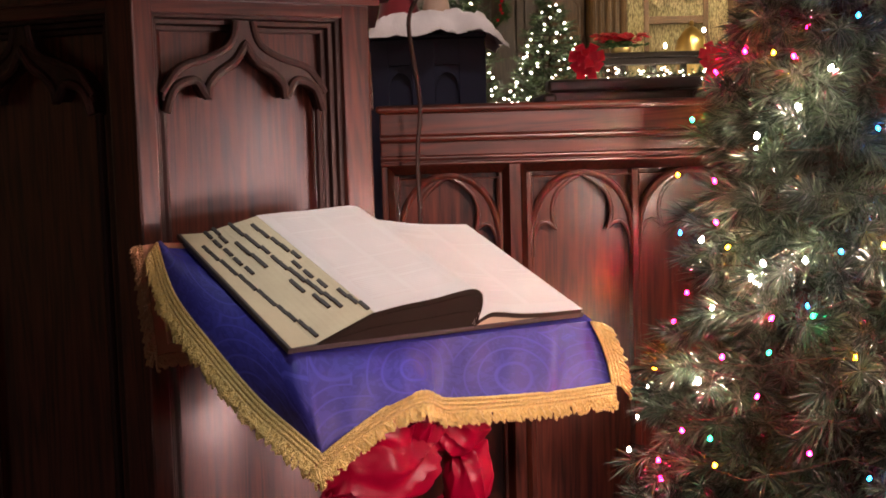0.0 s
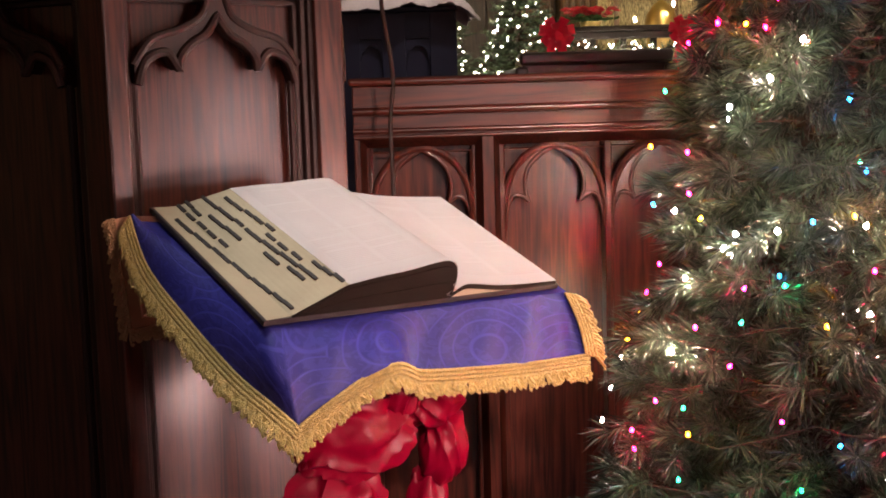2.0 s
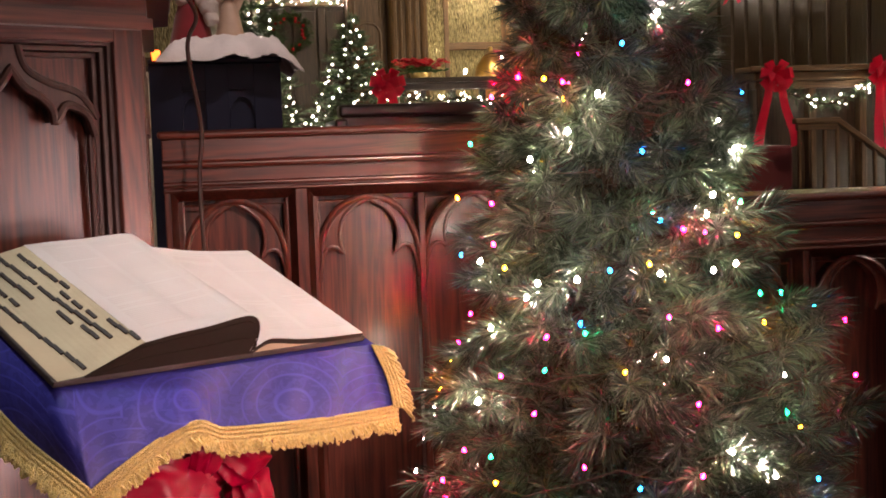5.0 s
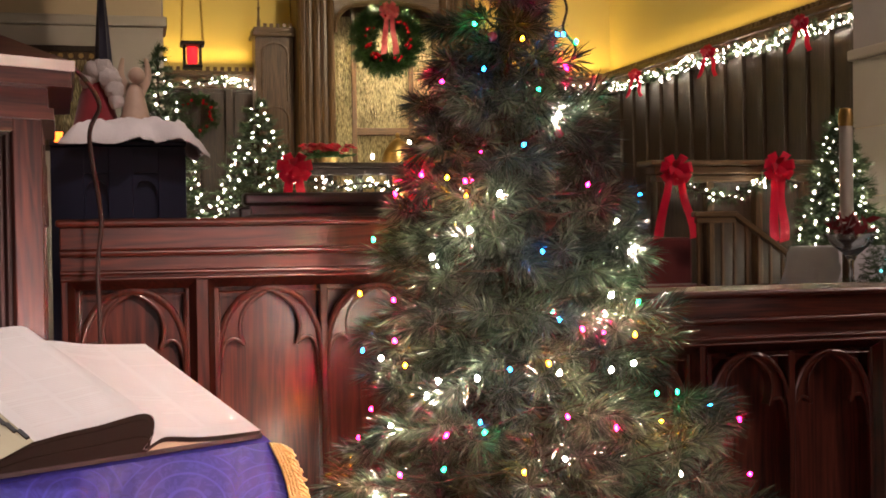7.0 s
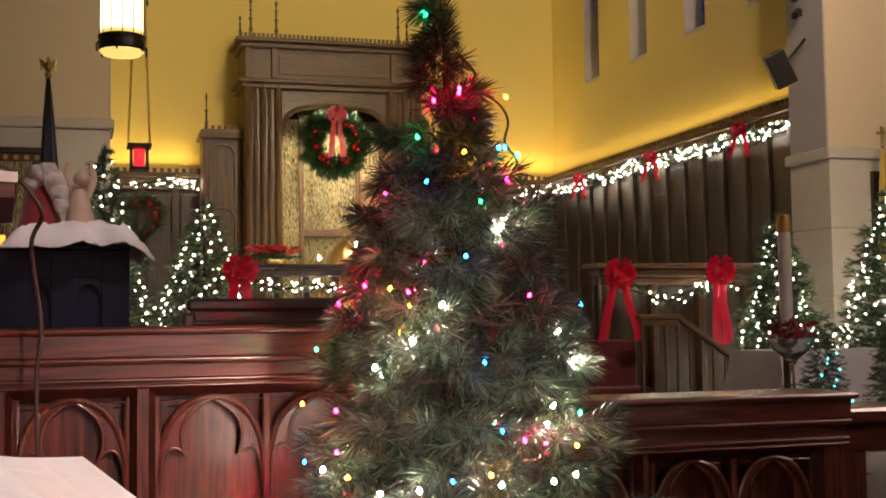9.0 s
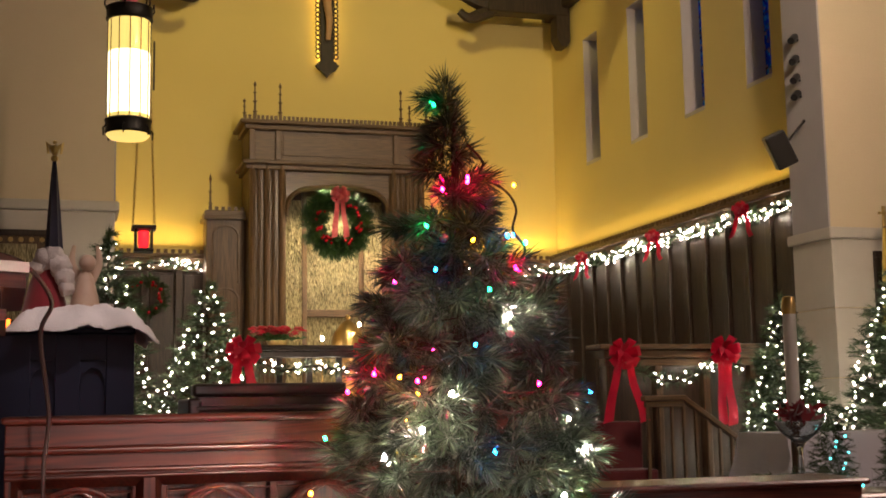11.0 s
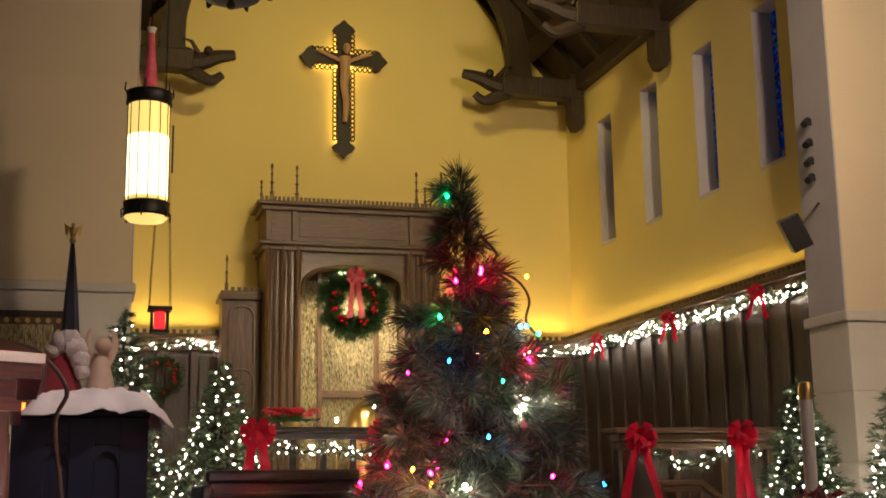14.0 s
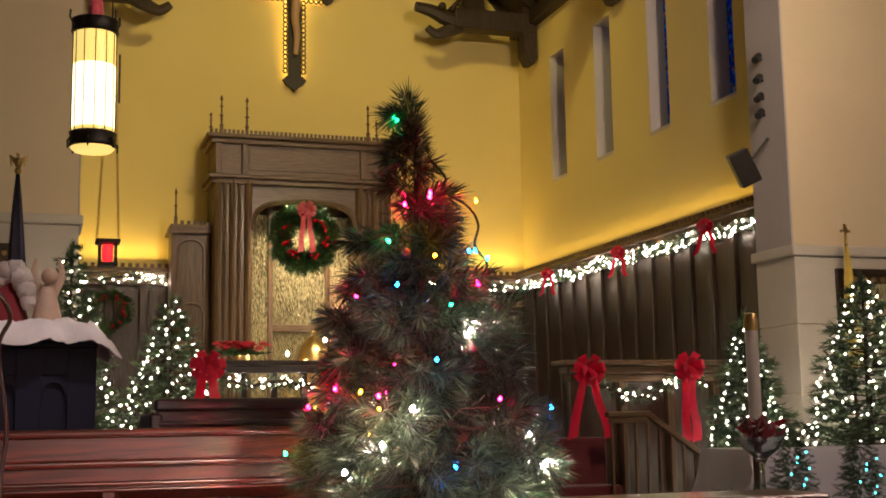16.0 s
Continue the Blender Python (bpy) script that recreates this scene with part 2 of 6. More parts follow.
def damask():
    """Blue-violet damask: woven rings and scrolls, satin where the weave floats."""
    m, n, l, p = nodes_of("violet_blue_damask")
    tc = n.new("ShaderNodeTexCoord")
    vo = n.new("ShaderNodeTexVoronoi")
    vo.inputs["Scale"].default_value, vo.inputs["Randomness"].default_value = 4.3, 0.75
    nz = n.new("ShaderNodeTexNoise")
    nz.inputs["Scale"].default_value, nz.inputs["Detail"].default_value, nz.inputs["Distortion"].default_value = 26, 2, 2.5
    l.new(tc.outputs["UV"], vo.inputs["Vector"]), l.new(tc.outputs["UV"], nz.inputs["Vector"])
    ring = n.new("ShaderNodeMath")
    ring.operation, ring.inputs[1].default_value = "PINGPONG", 0.055
    l.new(vo.outputs["Distance"], ring.inputs[0])
    sharp = n.new("ShaderNodeMapRange")
    sharp.inputs[1].default_value, sharp.inputs[2].default_value = 0.043, 0.050
    l.new(ring.outputs[0], sharp.inputs[0])
    sc = n.new("ShaderNodeMapRange")
    sc.inputs[1].default_value, sc.inputs[2].default_value = 0.50, 0.54
    l.new(nz.outputs[0], sc.inputs[0])
    both = n.new("ShaderNodeMath")
    both.operation = "MAXIMUM"
    half = n.new("ShaderNodeMath")
    half.operation, half.inputs[1].default_value = "MULTIPLY", 0.45
    l.new(sc.outputs[0], half.inputs[0])
    l.new(sharp.outputs[0], both.inputs[0]), l.new(half.outputs[0], both.inputs[1])
    col = n.new("ShaderNodeMix")
    col.data_type = "RGBA"
    col.inputs[6].default_value, col.inputs[7].default_value = (0.021, 0.021, 0.165, 1), (0.042, 0.040, 0.265, 1)
    l.new(both.outputs[0], col.inputs[0]), l.new(col.outputs[2], p.inputs["Base Color"])
    rg = n.new("ShaderNodeMapRange")
    rg.inputs[3].default_value, rg.inputs[4].default_value = 0.42, 0.62
    l.new(both.outputs[0], rg.inputs[0]), l.new(rg.outputs[0], p.inputs["Roughness"])
    p.inputs["Specular IOR Level"].default_value = 0.30
    b = n.new("ShaderNodeBump")
    b.inputs["Strength"].default_value, b.inputs["Distance"].default_value = 0.25, 0.001
    l.new(both.outputs[0], b.inputs["Height"]), l.new(b.outputs[0], p.inputs["Normal"])
    return m


def stained():
    m, n, l, p = nodes_of("stained_glass")
    tc, vo, cr = n.new("ShaderNodeTexCoord"), n.new("ShaderNodeTexVoronoi"), n.new("ShaderNodeValToRGB")
    vo.inputs["Scale"].default_value = 26
    l.new(tc.outputs["Object"], vo.inputs["Vector"]), l.new(vo.outputs["Color"], cr.inputs[0])
    e = cr.color_ramp.elements
    e[0].position, e[0].color = 0.0, (0.01, 0.02, 0.35, 1)
    e[1].position, e[1].color = 1.0, (0.10, 0.03, 0.30, 1)
    for pos, c in ((0.45, (0.02, 0.12, 0.75, 1)), (0.62, (0.05, 0.45, 0.80, 1)), (0.72, (0.01, 0.02, 0.25, 1)), (0.85, (0.5, 0.4, 0.3, 1))):
        cr.color_ramp.elements.new(pos).color = c
    out = n["Material Output"]
    tr, ad, gl = n.new("ShaderNodeBsdfTranslucent"), n.new("ShaderNodeMixShader"), n.new("ShaderNodeBsdfGlossy")
    l.new(cr.outputs[0], tr.inputs[0]), l.new(tr.outputs[0], ad.inputs[1]), l.new(gl.outputs[0], ad.inputs[2])
    gl.inputs["Roughness"].default_value, ad.inputs[0].default_value = 0.15, 0.06
    l.new(ad.outputs[0], out.inputs["Surface"])
    return m


def mosaic():
    """Gilded relief rays that fan out from a low centre."""
    m, n, l, p = nodes_of("gilded_relief")
    tc, vo, nz = n.new("ShaderNodeTexCoord"), n.new("ShaderNodeTexVoronoi"), n.new("ShaderNodeTexNoise")
    mp = n.new("ShaderNodeMapping")
    mp.inputs["Scale"].default_value = (22, 1, 4)
    nz.inputs["Scale"].default_value = 3
    l.new(tc.outputs["Object"], nz.inputs["Vector"]), l.new(tc.outputs["Object"], mp.inputs["Vector"])
    l.new(mp.outputs[0], vo.inputs["Vector"])
    col = n.new("ShaderNodeMix")
    col.data_type = "RGBA"
    col.inputs[6].default_value, col.inputs[7].default_value = (0.90, 0.78, 0.45, 1), (0.06, 0.042, 0.018, 1)
    l.new(vo.outputs["Distance"], col.inputs[0]), l.new(col.outputs[2], p.inputs["Base Color"])
    b = n.new("ShaderNodeBump")
    b.inputs["Strength"].default_value, b.inputs["Distance"].default_value = 1.0, 0.03
    l.new(vo.outputs["Distance"], b.inputs["Height"]), l.new(b.outputs[0], p.inputs["Normal"])
    p.inputs["Metallic"].default_value, p.inputs["Roughness"].default_value = 0.4, 0.36
    return m


DAMASK, STAINED, GILT = damask(), stained(), mosaic()

# ---------------------------------------------------------------- mesh helpers


def thing(name, label, category, at=(0, 0, 0), turn=0, group="", kind=""):
    ob = new(name)
    ob.empty_display_size = 0.1
    ob.matrix_world = pose(*at, 0, 0, turn)
    return tagged(ob, label, category, group, kind)


def part(name, bm, material, parent=None, label="", smooth=False):
    me = bpy.data.meshes.new(name)
    bmesh.ops.recalc_face_normals(bm, faces=bm.faces)
    bm.to_mesh(me)
    bm.free()
    if smooth:
        me.shade_smooth()
        me.set_sharp_from_angle(angle=radians(40))
    me.materials.append(material)
    ob = new(name, me)
    ob.parent = parent
    if label:
        ob["label"] = label
    return ob


def soup(name, verts, faces, material, parent=None, label="", smooth=False):
    me = bpy.data.meshes.new(name)
    me.from_pydata(verts, [], faces)
    if smooth:
        me.shade_smooth()
    me.materials.append(material)
    ob = new(name, me)
    ob.parent = parent
    if label:
        ob["label"] = label
    return ob


def again(ob, m, parent=None):
    """One more object on ob's mesh."""
    o = ob.copy()
    scene.collection.objects.link(o)
    o.parent = parent or ob.parent
    o.matrix_basis = m
    return o


def box(bm, x0, x1, y0, y1, z0, z1, bevel=0.0):
    vs = bmesh.ops.create_cube(bm, size=1.0)["verts"]
    bmesh.ops.transform(bm, matrix=Matrix.Translation(((x0 + x1) / 2, (y0 + y1) / 2, (z0 + z1) / 2)) @ Matrix.Diagonal((x1 - x0, y1 - y0, z1 - z0, 1)), verts=vs)
    if bevel:
        es = list({e for v in vs for e in v.link_edges})
        bmesh.ops.bevel(bm, geom=es, offset=bevel, segments=2, affect="EDGES", profile=0.5)
    return bm


def B():
    return bmesh.new()


def cyl(bm, p0, p1, r0, r1=None, n=12):
    p0, p1 = Vector(p0), Vector(p1)
    r1 = r0 if r1 is None else r1
    d = p1 - p0
    m = Matrix.Translation((p0 + p1) / 2) @ d.to_track_quat("Z", "Y").to_matrix().to_4x4()
    bmesh.ops.create_cone(bm, cap_ends=True, segments=n, radius1=r0, radius2=max(r1, 1e-4), depth=d.length, matrix=m)
    return bm


def ball(bm, c, r, u=10, v=7, sx=1, sy=1, sz=1):
    bmesh.ops.create_uvsphere(bm, u_segments=u, v_segments=v, radius=r, matrix=Matrix.Translation(c) @ Matrix.Diagonal((sx, sy, sz, 1)))
    return bm


def lathe(bm, profile, n=24, c=(0, 0, 0)):
    rings = []
    for r, z in profile:
        rings.append([bm.verts.new((c[0] + r * math.cos(6.28318 * i / n), c[1] + r * math.sin(6.28318 * i / n), c[2] + z)) for i in range(n)])
    for a, b in zip(rings, rings[1:]):
        for i in range(n):
            bm.faces.new((a[i], a[(i + 1) % n], b[(i + 1) % n], b[i]))
    bm.faces.new(rings[0][::-1]), bm.faces.new(rings[-1])
    return bm


def tube(bm, pts, r, n=8, flat=1.0, closed=False, taper=None):
    """A rod along pts; flat squashes it across its second axis."""
    pts = [Vector(p) for p in pts]
    rings, up = [], None
    for i, p in enumerate(pts):
        d = (pts[min(i + 1, len(pts) - 1)] - pts[max(i - 1, 0)])
        if closed:
            d = pts[(i + 1) % len(pts)] - pts[i - 1]
        d.normalize()
        if up is None:
            up = Vector((0, 1, 0)) if abs(d.y) < 0.8 else Vector((1, 0, 0))
        a = d.cross(up)
        if a.length < 1e-4:
            a = d.cross(Vector((1, 0, 0)))
        a.normalize()
        b = a.cross(d).normalized()
        up = b
        k = r if taper is None else r * (1 + (taper - 1) * i / (len(pts) - 1))
        rings.append([bm.verts.new(p + a * k * math.cos(6.28318 * j / n) + b * k * flat * math.sin(6.28318 * j / n)) for j in range(n)])
    m = len(rings)
    for i in range(m if closed else m - 1):
        p, q = rings[i], rings[(i + 1) % m]
        for j in range(n):
            bm.faces.new((p[j], p[(j + 1) % n], q[(j + 1) % n], q[j]))
    if not closed:
        bm.faces.new(rings[0][::-1]), bm.faces.new(rings[-1])
    return bm


def prism(bm, outline, y0, y1):
    """A board of the given outline (x, z), from y0 back to y1; the outline may be hollow."""
    vs = [bm.verts.new((x, y0, z)) for x, z in outline]
    es = [bm.edges.new((vs[i], vs[(i + 1) % len(vs)])) for i in range(len(vs))]
    fs = [g for g in bmesh.ops.triangle_fill(bm, use_beauty=True, edges=es, normal=(0, -1, 0))["geom"] if isinstance(g, bmesh.types.BMFace)]
    ex = bmesh.ops.extrude_face_region(bm, geom=fs)["geom"]
    bmesh.ops.translate(bm, vec=(0, y1 - y0, 0), verts=[g for g in ex if isinstance(g, bmesh.types.BMVert)])
    return bm


def smooth_path(pts, k=6):
    """Points on a smooth curve through pts (2D or 3D)."""
    out, P = [], [Vector(p) for p in pts]
    for i in range(len(P) - 1):
        a, b, c, d = P[max(i - 1, 0)], P[i], P[i + 1], P[min(i + 2, len(P) - 1)]
        for j in range(k):
            t = j / k
            out.append(0.5 * ((2 * b) + (c - a) * t + (2 * a - 5 * b + 4 * c - d) * t * t + (3 * b - a - 3 * c + d) * t ** 3))
    return out + [P[-1]]


def hexa(bm, r, z0, z1, r1=None, n=6, turn=0.0, c=(0, 0)):
    r1 = r if r1 is None else r1
    ring = [[bm.verts.new((c[0] + q * math.cos(turn + 6.28318 * i / n), c[1] + q * math.sin(turn + 6.28318 * i / n), z)) for i in range(n)] for q, z in ((r, z0), (r1, z1))]
    for i in range(n):
        bm.faces.new((ring[0][i], ring[0][(i + 1) % n], ring[1][(i + 1) % n], ring[1][i]))
    bm.faces.new(ring[0][::-1]), bm.faces.new(ring[1])
    return bm


# ---------------------------------------------------------------- structure
def slab(name, x0, x1, y0, y1, z0, z1, material, label, category="wall"):
    ob = part(name, box(B(), x0, x1, y0, y1, z0, z1), material)
    return tagged(ob, label, category, kind="structure")


slab("floor", -7, 13, -9, 3.75, -0.2, 0.0, FLOORING, "dark red carpeted church floor", "floor")
slab("chancel_floor", -7, 13, 3.75, 15.3, 0.3, 0.6, FLOORING, "raised chancel floor in dark carpet", "floor")
slab("wall_back", -0.4, 6.6, 15.0, 15.3, 0.3, 10.2, PLASTER, "yellow lit plaster wall behind the altar")
slab("wall_chancel_left", -0.4, -0.02, 11.5, 15.0, 0.6, 6.7, PLASTER, "cream plaster side wall of the chancel")
slab("wall_nave_left", -7, 0.373, 11.0, 11.5, 0.6, 10.0, NAVE_PLASTER, "beige plaster wall beside the chancel arch")
slab("wall_nave_right", 5.80, 13, 8.38, 8.9, 0.6, 10.0, NAVE_PLASTER, "beige plaster pier beside the chancel arch")
slab("trim_pier_jamb", 5.786, 5.80, 8.384, 8.9, 2.89, 9.98, JAMB, "grey limestone jamb of the chancel arch", "trim")
slab("trim_arch_jamb", 0.373, 0.387, 11.004, 11.5, 3.36, 9.98, JAMB, "grey limestone jamb of the chancel arch", "trim")
# unseen shell, added to close the room off from the sky
slab("wall_nave_west", -7, 13, -9.3, -9, 0, 10, NAVE_PLASTER, "unseen plaster wall added to close the nave")
slab("wall_nave_north", -7.3, -7, -9, 11.5, 0, 10, NAVE_PLASTER, "unseen plaster side wall added to close the nave")
slab("wall_nave_south", 13, 13.3, -9, 8.9, 0, 10, NAVE_PLASTER, "unseen plaster side wall added to close the nave")
slab("transept_ceiling", -7.3, -0.42, 8.9, 11.5, 10.0, 10.3, BEAM, "unseen timber ceiling added to close the gap at the left", "ceiling")
slab("wall_transept", -0.62, -0.44, 8.9, 11.5, 6.3, 10.2, NAVE_PLASTER, "unseen plaster wall added to close the gap above the eaves")
slab("nave_ceiling", -7.3, 13.3, -9.3, 8.9, 10.0, 10.3, BEAM, "unseen timber ceiling added to close the nave", "ceiling")
for nm, x0, x1, y, z in (("trim_left", -7, 0.42, 10.94, 3.27), ("trim_right", 5.755, 13, 8.33, 2.80)):
    bm = box(B(), x0, x1, y, y + 0.62, z, z + 0.088, 0.015)
    tagged(part(nm, bm, STONE), "projecting limestone string course on the wall", "trim", kind="structure")
for nm, x0, x1, y, h in (("dado_left", -7, 0.386, 10.982, 0.667), ("dado_right", 5.788, 13, 8.362, 0.55)):
    dado = thing(nm, "pale limestone blocks below the string course", "wall", (0, 0, 0.6), kind="structure")
    for k in range(4):
        part("stone_course", box(B(), x0, x1, y, y + 0.556, k * h + 0.004, k * h + h - 0.004, 0.006), STONE, dado)

# right wall with four slit windows
WIN = [(13.51, 13.95), (12.22, 12.66), (10.91, 11.35), (9.65, 10.10)]
wcr = thing("wall_chancel_right", "yellow lit plaster wall with slit windows", "wall", kind="structure")
part("wall_section", box(B(), 6.14, 6.55, 8.9, 15.0, 0.3, 4.50), PLASTER, wcr)
part("wall_section", box(B(), 6.14, 6.55, 8.9, 15.0, 6.09, 6.75), PLASTER, wcr)
edges = [8.9] + [v for w in WIN[::-1] for v in w] + [15.0]
for a, b in zip(edges[::2], edges[1::2]):
    part("wall_section", box(B(), 6.14, 6.55, a, b, 4.50, 6.09), PLASTER, wcr)
for i, (a, b) in enumerate(WIN):
    w = thing("window_%d" % (i + 1), "narrow slit window of dark blue stained glass", "window", (6.357, (a + b) / 2, 4.50), kind="structure", group="slit windows")
    bm = box(B(), -0.006, 0.006, a - (a + b) / 2, b - (a + b) / 2, 0.0, 1.59)
    pane = part("pane", bm, STAINED, w)
    pane.visible_shadow = False
    bm = B()
    for k in range(1, 9):
        box(bm, -0.011, 0.011, a - (a + b) / 2, b - (a + b) / 2, k * 0.18 - 0.004, k * 0.18 + 0.004)
    part("lead_bars", bm, IRON, pane)
    part("reveal", box(B(), -0.215, 0.0, b - (a + b) / 2 - 0.012, b - (a + b) / 2 - 0.003, 0.0, 1.59), REVEAL, w, "pale lavender limewashed reveal")
    part("reveal", box(B(), -0.215, 0.0, a - (a + b) / 2 + 0.003, b - (a + b) / 2 - 0.013, 1.581, 1.588), REVEAL, w, "pale lavender limewashed reveal")
    part("sill", box(B(), -0.220, 0.0, a - (a + b) / 2 + 0.004, b - (a + b) / 2 - 0.004, -0.03, 0.012, 0.004), STONE, w)

# pitched timber roof over the chancel
AX = 3.06
bm = B()
for s in (-1, 1):
    p = [(AX + s * 3.5, 6.38), (AX, 10.2), (AX, 10.4), (AX + s * 3.7, 6.38)]
    prism(bm, p, 8.9, 15.3)
for k in range(9):
    y = 9.2 + k * 0.72
    for s in (-1, 1):
        prism(bm, [(AX + s * 3.3, 6.60), (AX, 10.2), (AX, 10.05), (AX + s * 3.16, 6.60)], y, y + 0.09)
for s in (-1, 1):
    for d in (0.25, 0.5, 0.75):
        x, z = AX + s * 3.4 * (1 - d), 6.5 + 3.7 * d
        box(bm, x - 0.08, x + 0.08, 8.9, 15.0, z - 0.22, z - 0.02)
    box(bm, AX + s * 3.08 - 0.13, AX + s * 3.08 + 0.13, 8.9, 15.0, 6.62, 6.82, 0.02)
tagged(part("ceiling", bm, BEAM), "steep dark timber roof with rafters", "ceiling", kind="structure")

# hammer-beam trusses
def truss(y):
    t = thing("roof_truss", "dark carved hammer beam roof truss", "roof truss", (AX, y, 6.1), group="roof trusses")
    for s in (-1, 1):
        part("wall_post", prism(B(), [(s * 3.06, 0.75), (s * 2.88, 0.75), (s * 2.88, 0.12), (s * 2.94, 0.0), (s * 3.02, 0.0), (s * 3.06, 0.08)], -0.11, 0.11), BEAM, t)
        part("hammer_beam", box(B(), min(s * 3.06, s * 1.95), max(s * 3.06, s * 1.95), -0.12, 0.12, 0.40, 0.66, 0.02), BEAM, t)
        bm = B()
        # carved beast's head at the free end
        tube(bm, smooth_path([(s * 2.05, 0, 0.52), (s * 1.85, 0, 0.55), (s * 1.66, 0, 0.62), (s * 1.45, 0, 0.66)], 4), 0.14, 8, 0.9, taper=0.45)
        tube(bm, smooth_path([(s * 2.05, 0, 0.46), (s * 1.86, 0, 0.36), (s * 1.72, 0, 0.32), (s * 1.60, 0, 0.40)], 4), 0.10, 8, 0.9, taper=0.5)
        for k in (-0.09, 0.09):
            ball(bm, (s * 1.78, k, 0.66), 0.055)
            tube(bm, [(s * 1.90, k, 0.62), (s * 1.98, k * 1.6, 0.74), (s * 2.08, k * 1.4, 0.78)], 0.035, 6, taper=0.3)
        part("carved_end", bm, BEAM, t, smooth=True)
        arch = smooth_path([(s * 2.05, 0.66), (s * 2.02, 1.2), (s * 1.80, 1.75), (s * 1.2, 2.5), (s * 0.4, 3.1)], 6)
        arch2 = smooth_path([(s * 0.4, 3.35), (s * 1.35, 2.75), (s * 2.05, 1.9), (s * 2.3, 1.2), (s * 2.36, 0.66)], 6)
        part("arched_brace", prism(B(), [(p.x, p.y) for p in arch + arch2], -0.08, 0.08), BEAM, t)
    return t


t0 = truss(14.4)
for y in (11.9, 9.5):
    copy_thing(t0, pose(AX, y, 6.1))


# oak wainscot of the chancel
def wainscot(name, length, at, turn):
    w = thing(name, "dark vertical oak panelling with a cornice", "panelling", at, turn, kind="structure")
    part("backing", box(B(), 0, length, 0.03, 0.05, 0, 2.62), WENGE, w)
    part("cornice", box(box(box(B(), -0.0, length, -0.13, 0.05, 2.74, 2.80, 0.012), 0, length, -0.09, 0.05, 2.66, 2.742, 0.01), 0, length, -0.05, 0.05, 2.60, 2.662, 0.01), BROWN_X, w)
    bm = B()
    k = 0.04
    while k < length - 0.05:
        box(bm, k, k + 0.045, -0.125, -0.10, 2.80, 2.845)
        k += 0.085
    part("cresting", bm, BROWN_X, w)
    stile = part("stile", box(B(), -0.045, 0.045, -0.03, 0.03, 0, 2.6, 0.008), WENGE, w)
    panel = part("panel", box(B(), -0.14, 0.14, 0.004, 0.03, 0.1, 2.55, 0.006), WENGE, w)
    n = int(length / 0.40)
    stile.matrix_basis, panel.matrix_basis = pose(0.05, 0, 0), pose(0.25, 0, 0)
    for i in range(1, n):
        again(stile, pose(0.05 + i * 0.40, 0, 0)), again(panel, pose(0.25 + i * 0.40, 0, 0))
    return w


wainscot("panelling_right", 6.05, (6.09, 14.99, 0.6), -90)
wainscot("panelling_back", 6.06, (0.0, 14.95, 0.6), 0)


# ---------------------------------------------------------------- gothic tracery
def trefoil(w, h, k=7):
    """Outline of a cusped arch opening, from its left foot over the apex to its right foot: width w, height h above the feet."""
    half = [(-0.5, 0.0), (-0.488, 0.20), (-0.445, 0.355), (-0.385, 0.415), (-0.315, 0.395), (-0.262, 0.33)]
    top = [(-0.262, 0.33), (-0.292, 0.45), (-0.297, 0.60), (-0.25, 0.77), (-0.13, 0.91), (0.0, 1.0)]
    a = smooth_path(half, k) + smooth_path(top, k)[1:]
    left = [(p.x * w, p.y * h) for p in a]
    return left + [(-x, z) for x, z in left[-2::-1]]


def gothic(w, h, k=9):
    """Outline of the plain pointed arch round it."""
    left = [(-w / 2 + (w / 2) * (1 - math.cos(math.pi / 2 * i / k)) ** 1.25, h * math.sin(math.pi / 2 * i / k)) for i in range(k + 1)]
    return left + [(-x, z) for x, z in left[-2::-1]]


def traceried_bay(parent, x, w, z_foot, z_top, z_low, yb, wood_a=None):
    """One panel with a cusped head: the field at the back, the board with the opening, the ribs and sunk spandrels."""
    wood_a = wood_a or OAK
    h = (z_top - z_foot) * 0.96
    shift = Matrix.Translation((x, yb, z_foot))
    o = part("field", box(B(), -w / 2, w / 2, 0.066, 0.080, z_low - z_foot, z_top - z_foot + 0.005), wood_a, parent)
    o.matrix_basis = shift
    tre = trefoil(w * 0.93, h)
    arch = gothic(w * 0.995, h * 1.03)
    out = tre + arch[::-1]
    o = part("tracery", prism(B(), out, 0.016, 0.068), wood_a, parent)
    o.matrix_basis = shift
    bm = tube(B(), [(a, 0.014, b) for a, b in tre], 0.0055, 8, 0.8)
    o = part("cusped_rib", bm, wood_a, parent, smooth=True)
    o.matrix_basis = shift
    bm = tube(B(), [(a, 0.010, b) for a, b in gothic(w * 0.97, h * 1.02)], 0.0095, 8, 0.9)
    o = part("arch_rib", bm, wood_a, parent, smooth=True)
    o.matrix_basis = shift
    for s in (-1, 1):
        bm = B()
        # sunk triangle in the spandrel, shown as a raised three-sided lip
        a = [(s * w * 0.47, 0, h * 0.98), (s * w * 0.13, 0, h * 0.98), (s * w * 0.33, 0, h * 0.78), (s * w * 0.47, 0, h * 0.50)]
        tube(bm, [(p[0], 0.012, p[2]) for p in a], 0.005, 5, closed=True)
        o = part("spandrel_lip", bm, wood_a, parent)
        o.matrix_basis = shift
    for s in (-1, 1):
        bm = B()
        half = 0.011 if s < 0 else 0.008
        box(bm, s * w / 2 - half, s * w / 2 + half, 0.013 - half, 0.083 - half, z_low - z_foot, z_top - z_foot, 0.004)
        o = part("colonnette", bm, wood_a, parent)
        o.matrix_basis = shift


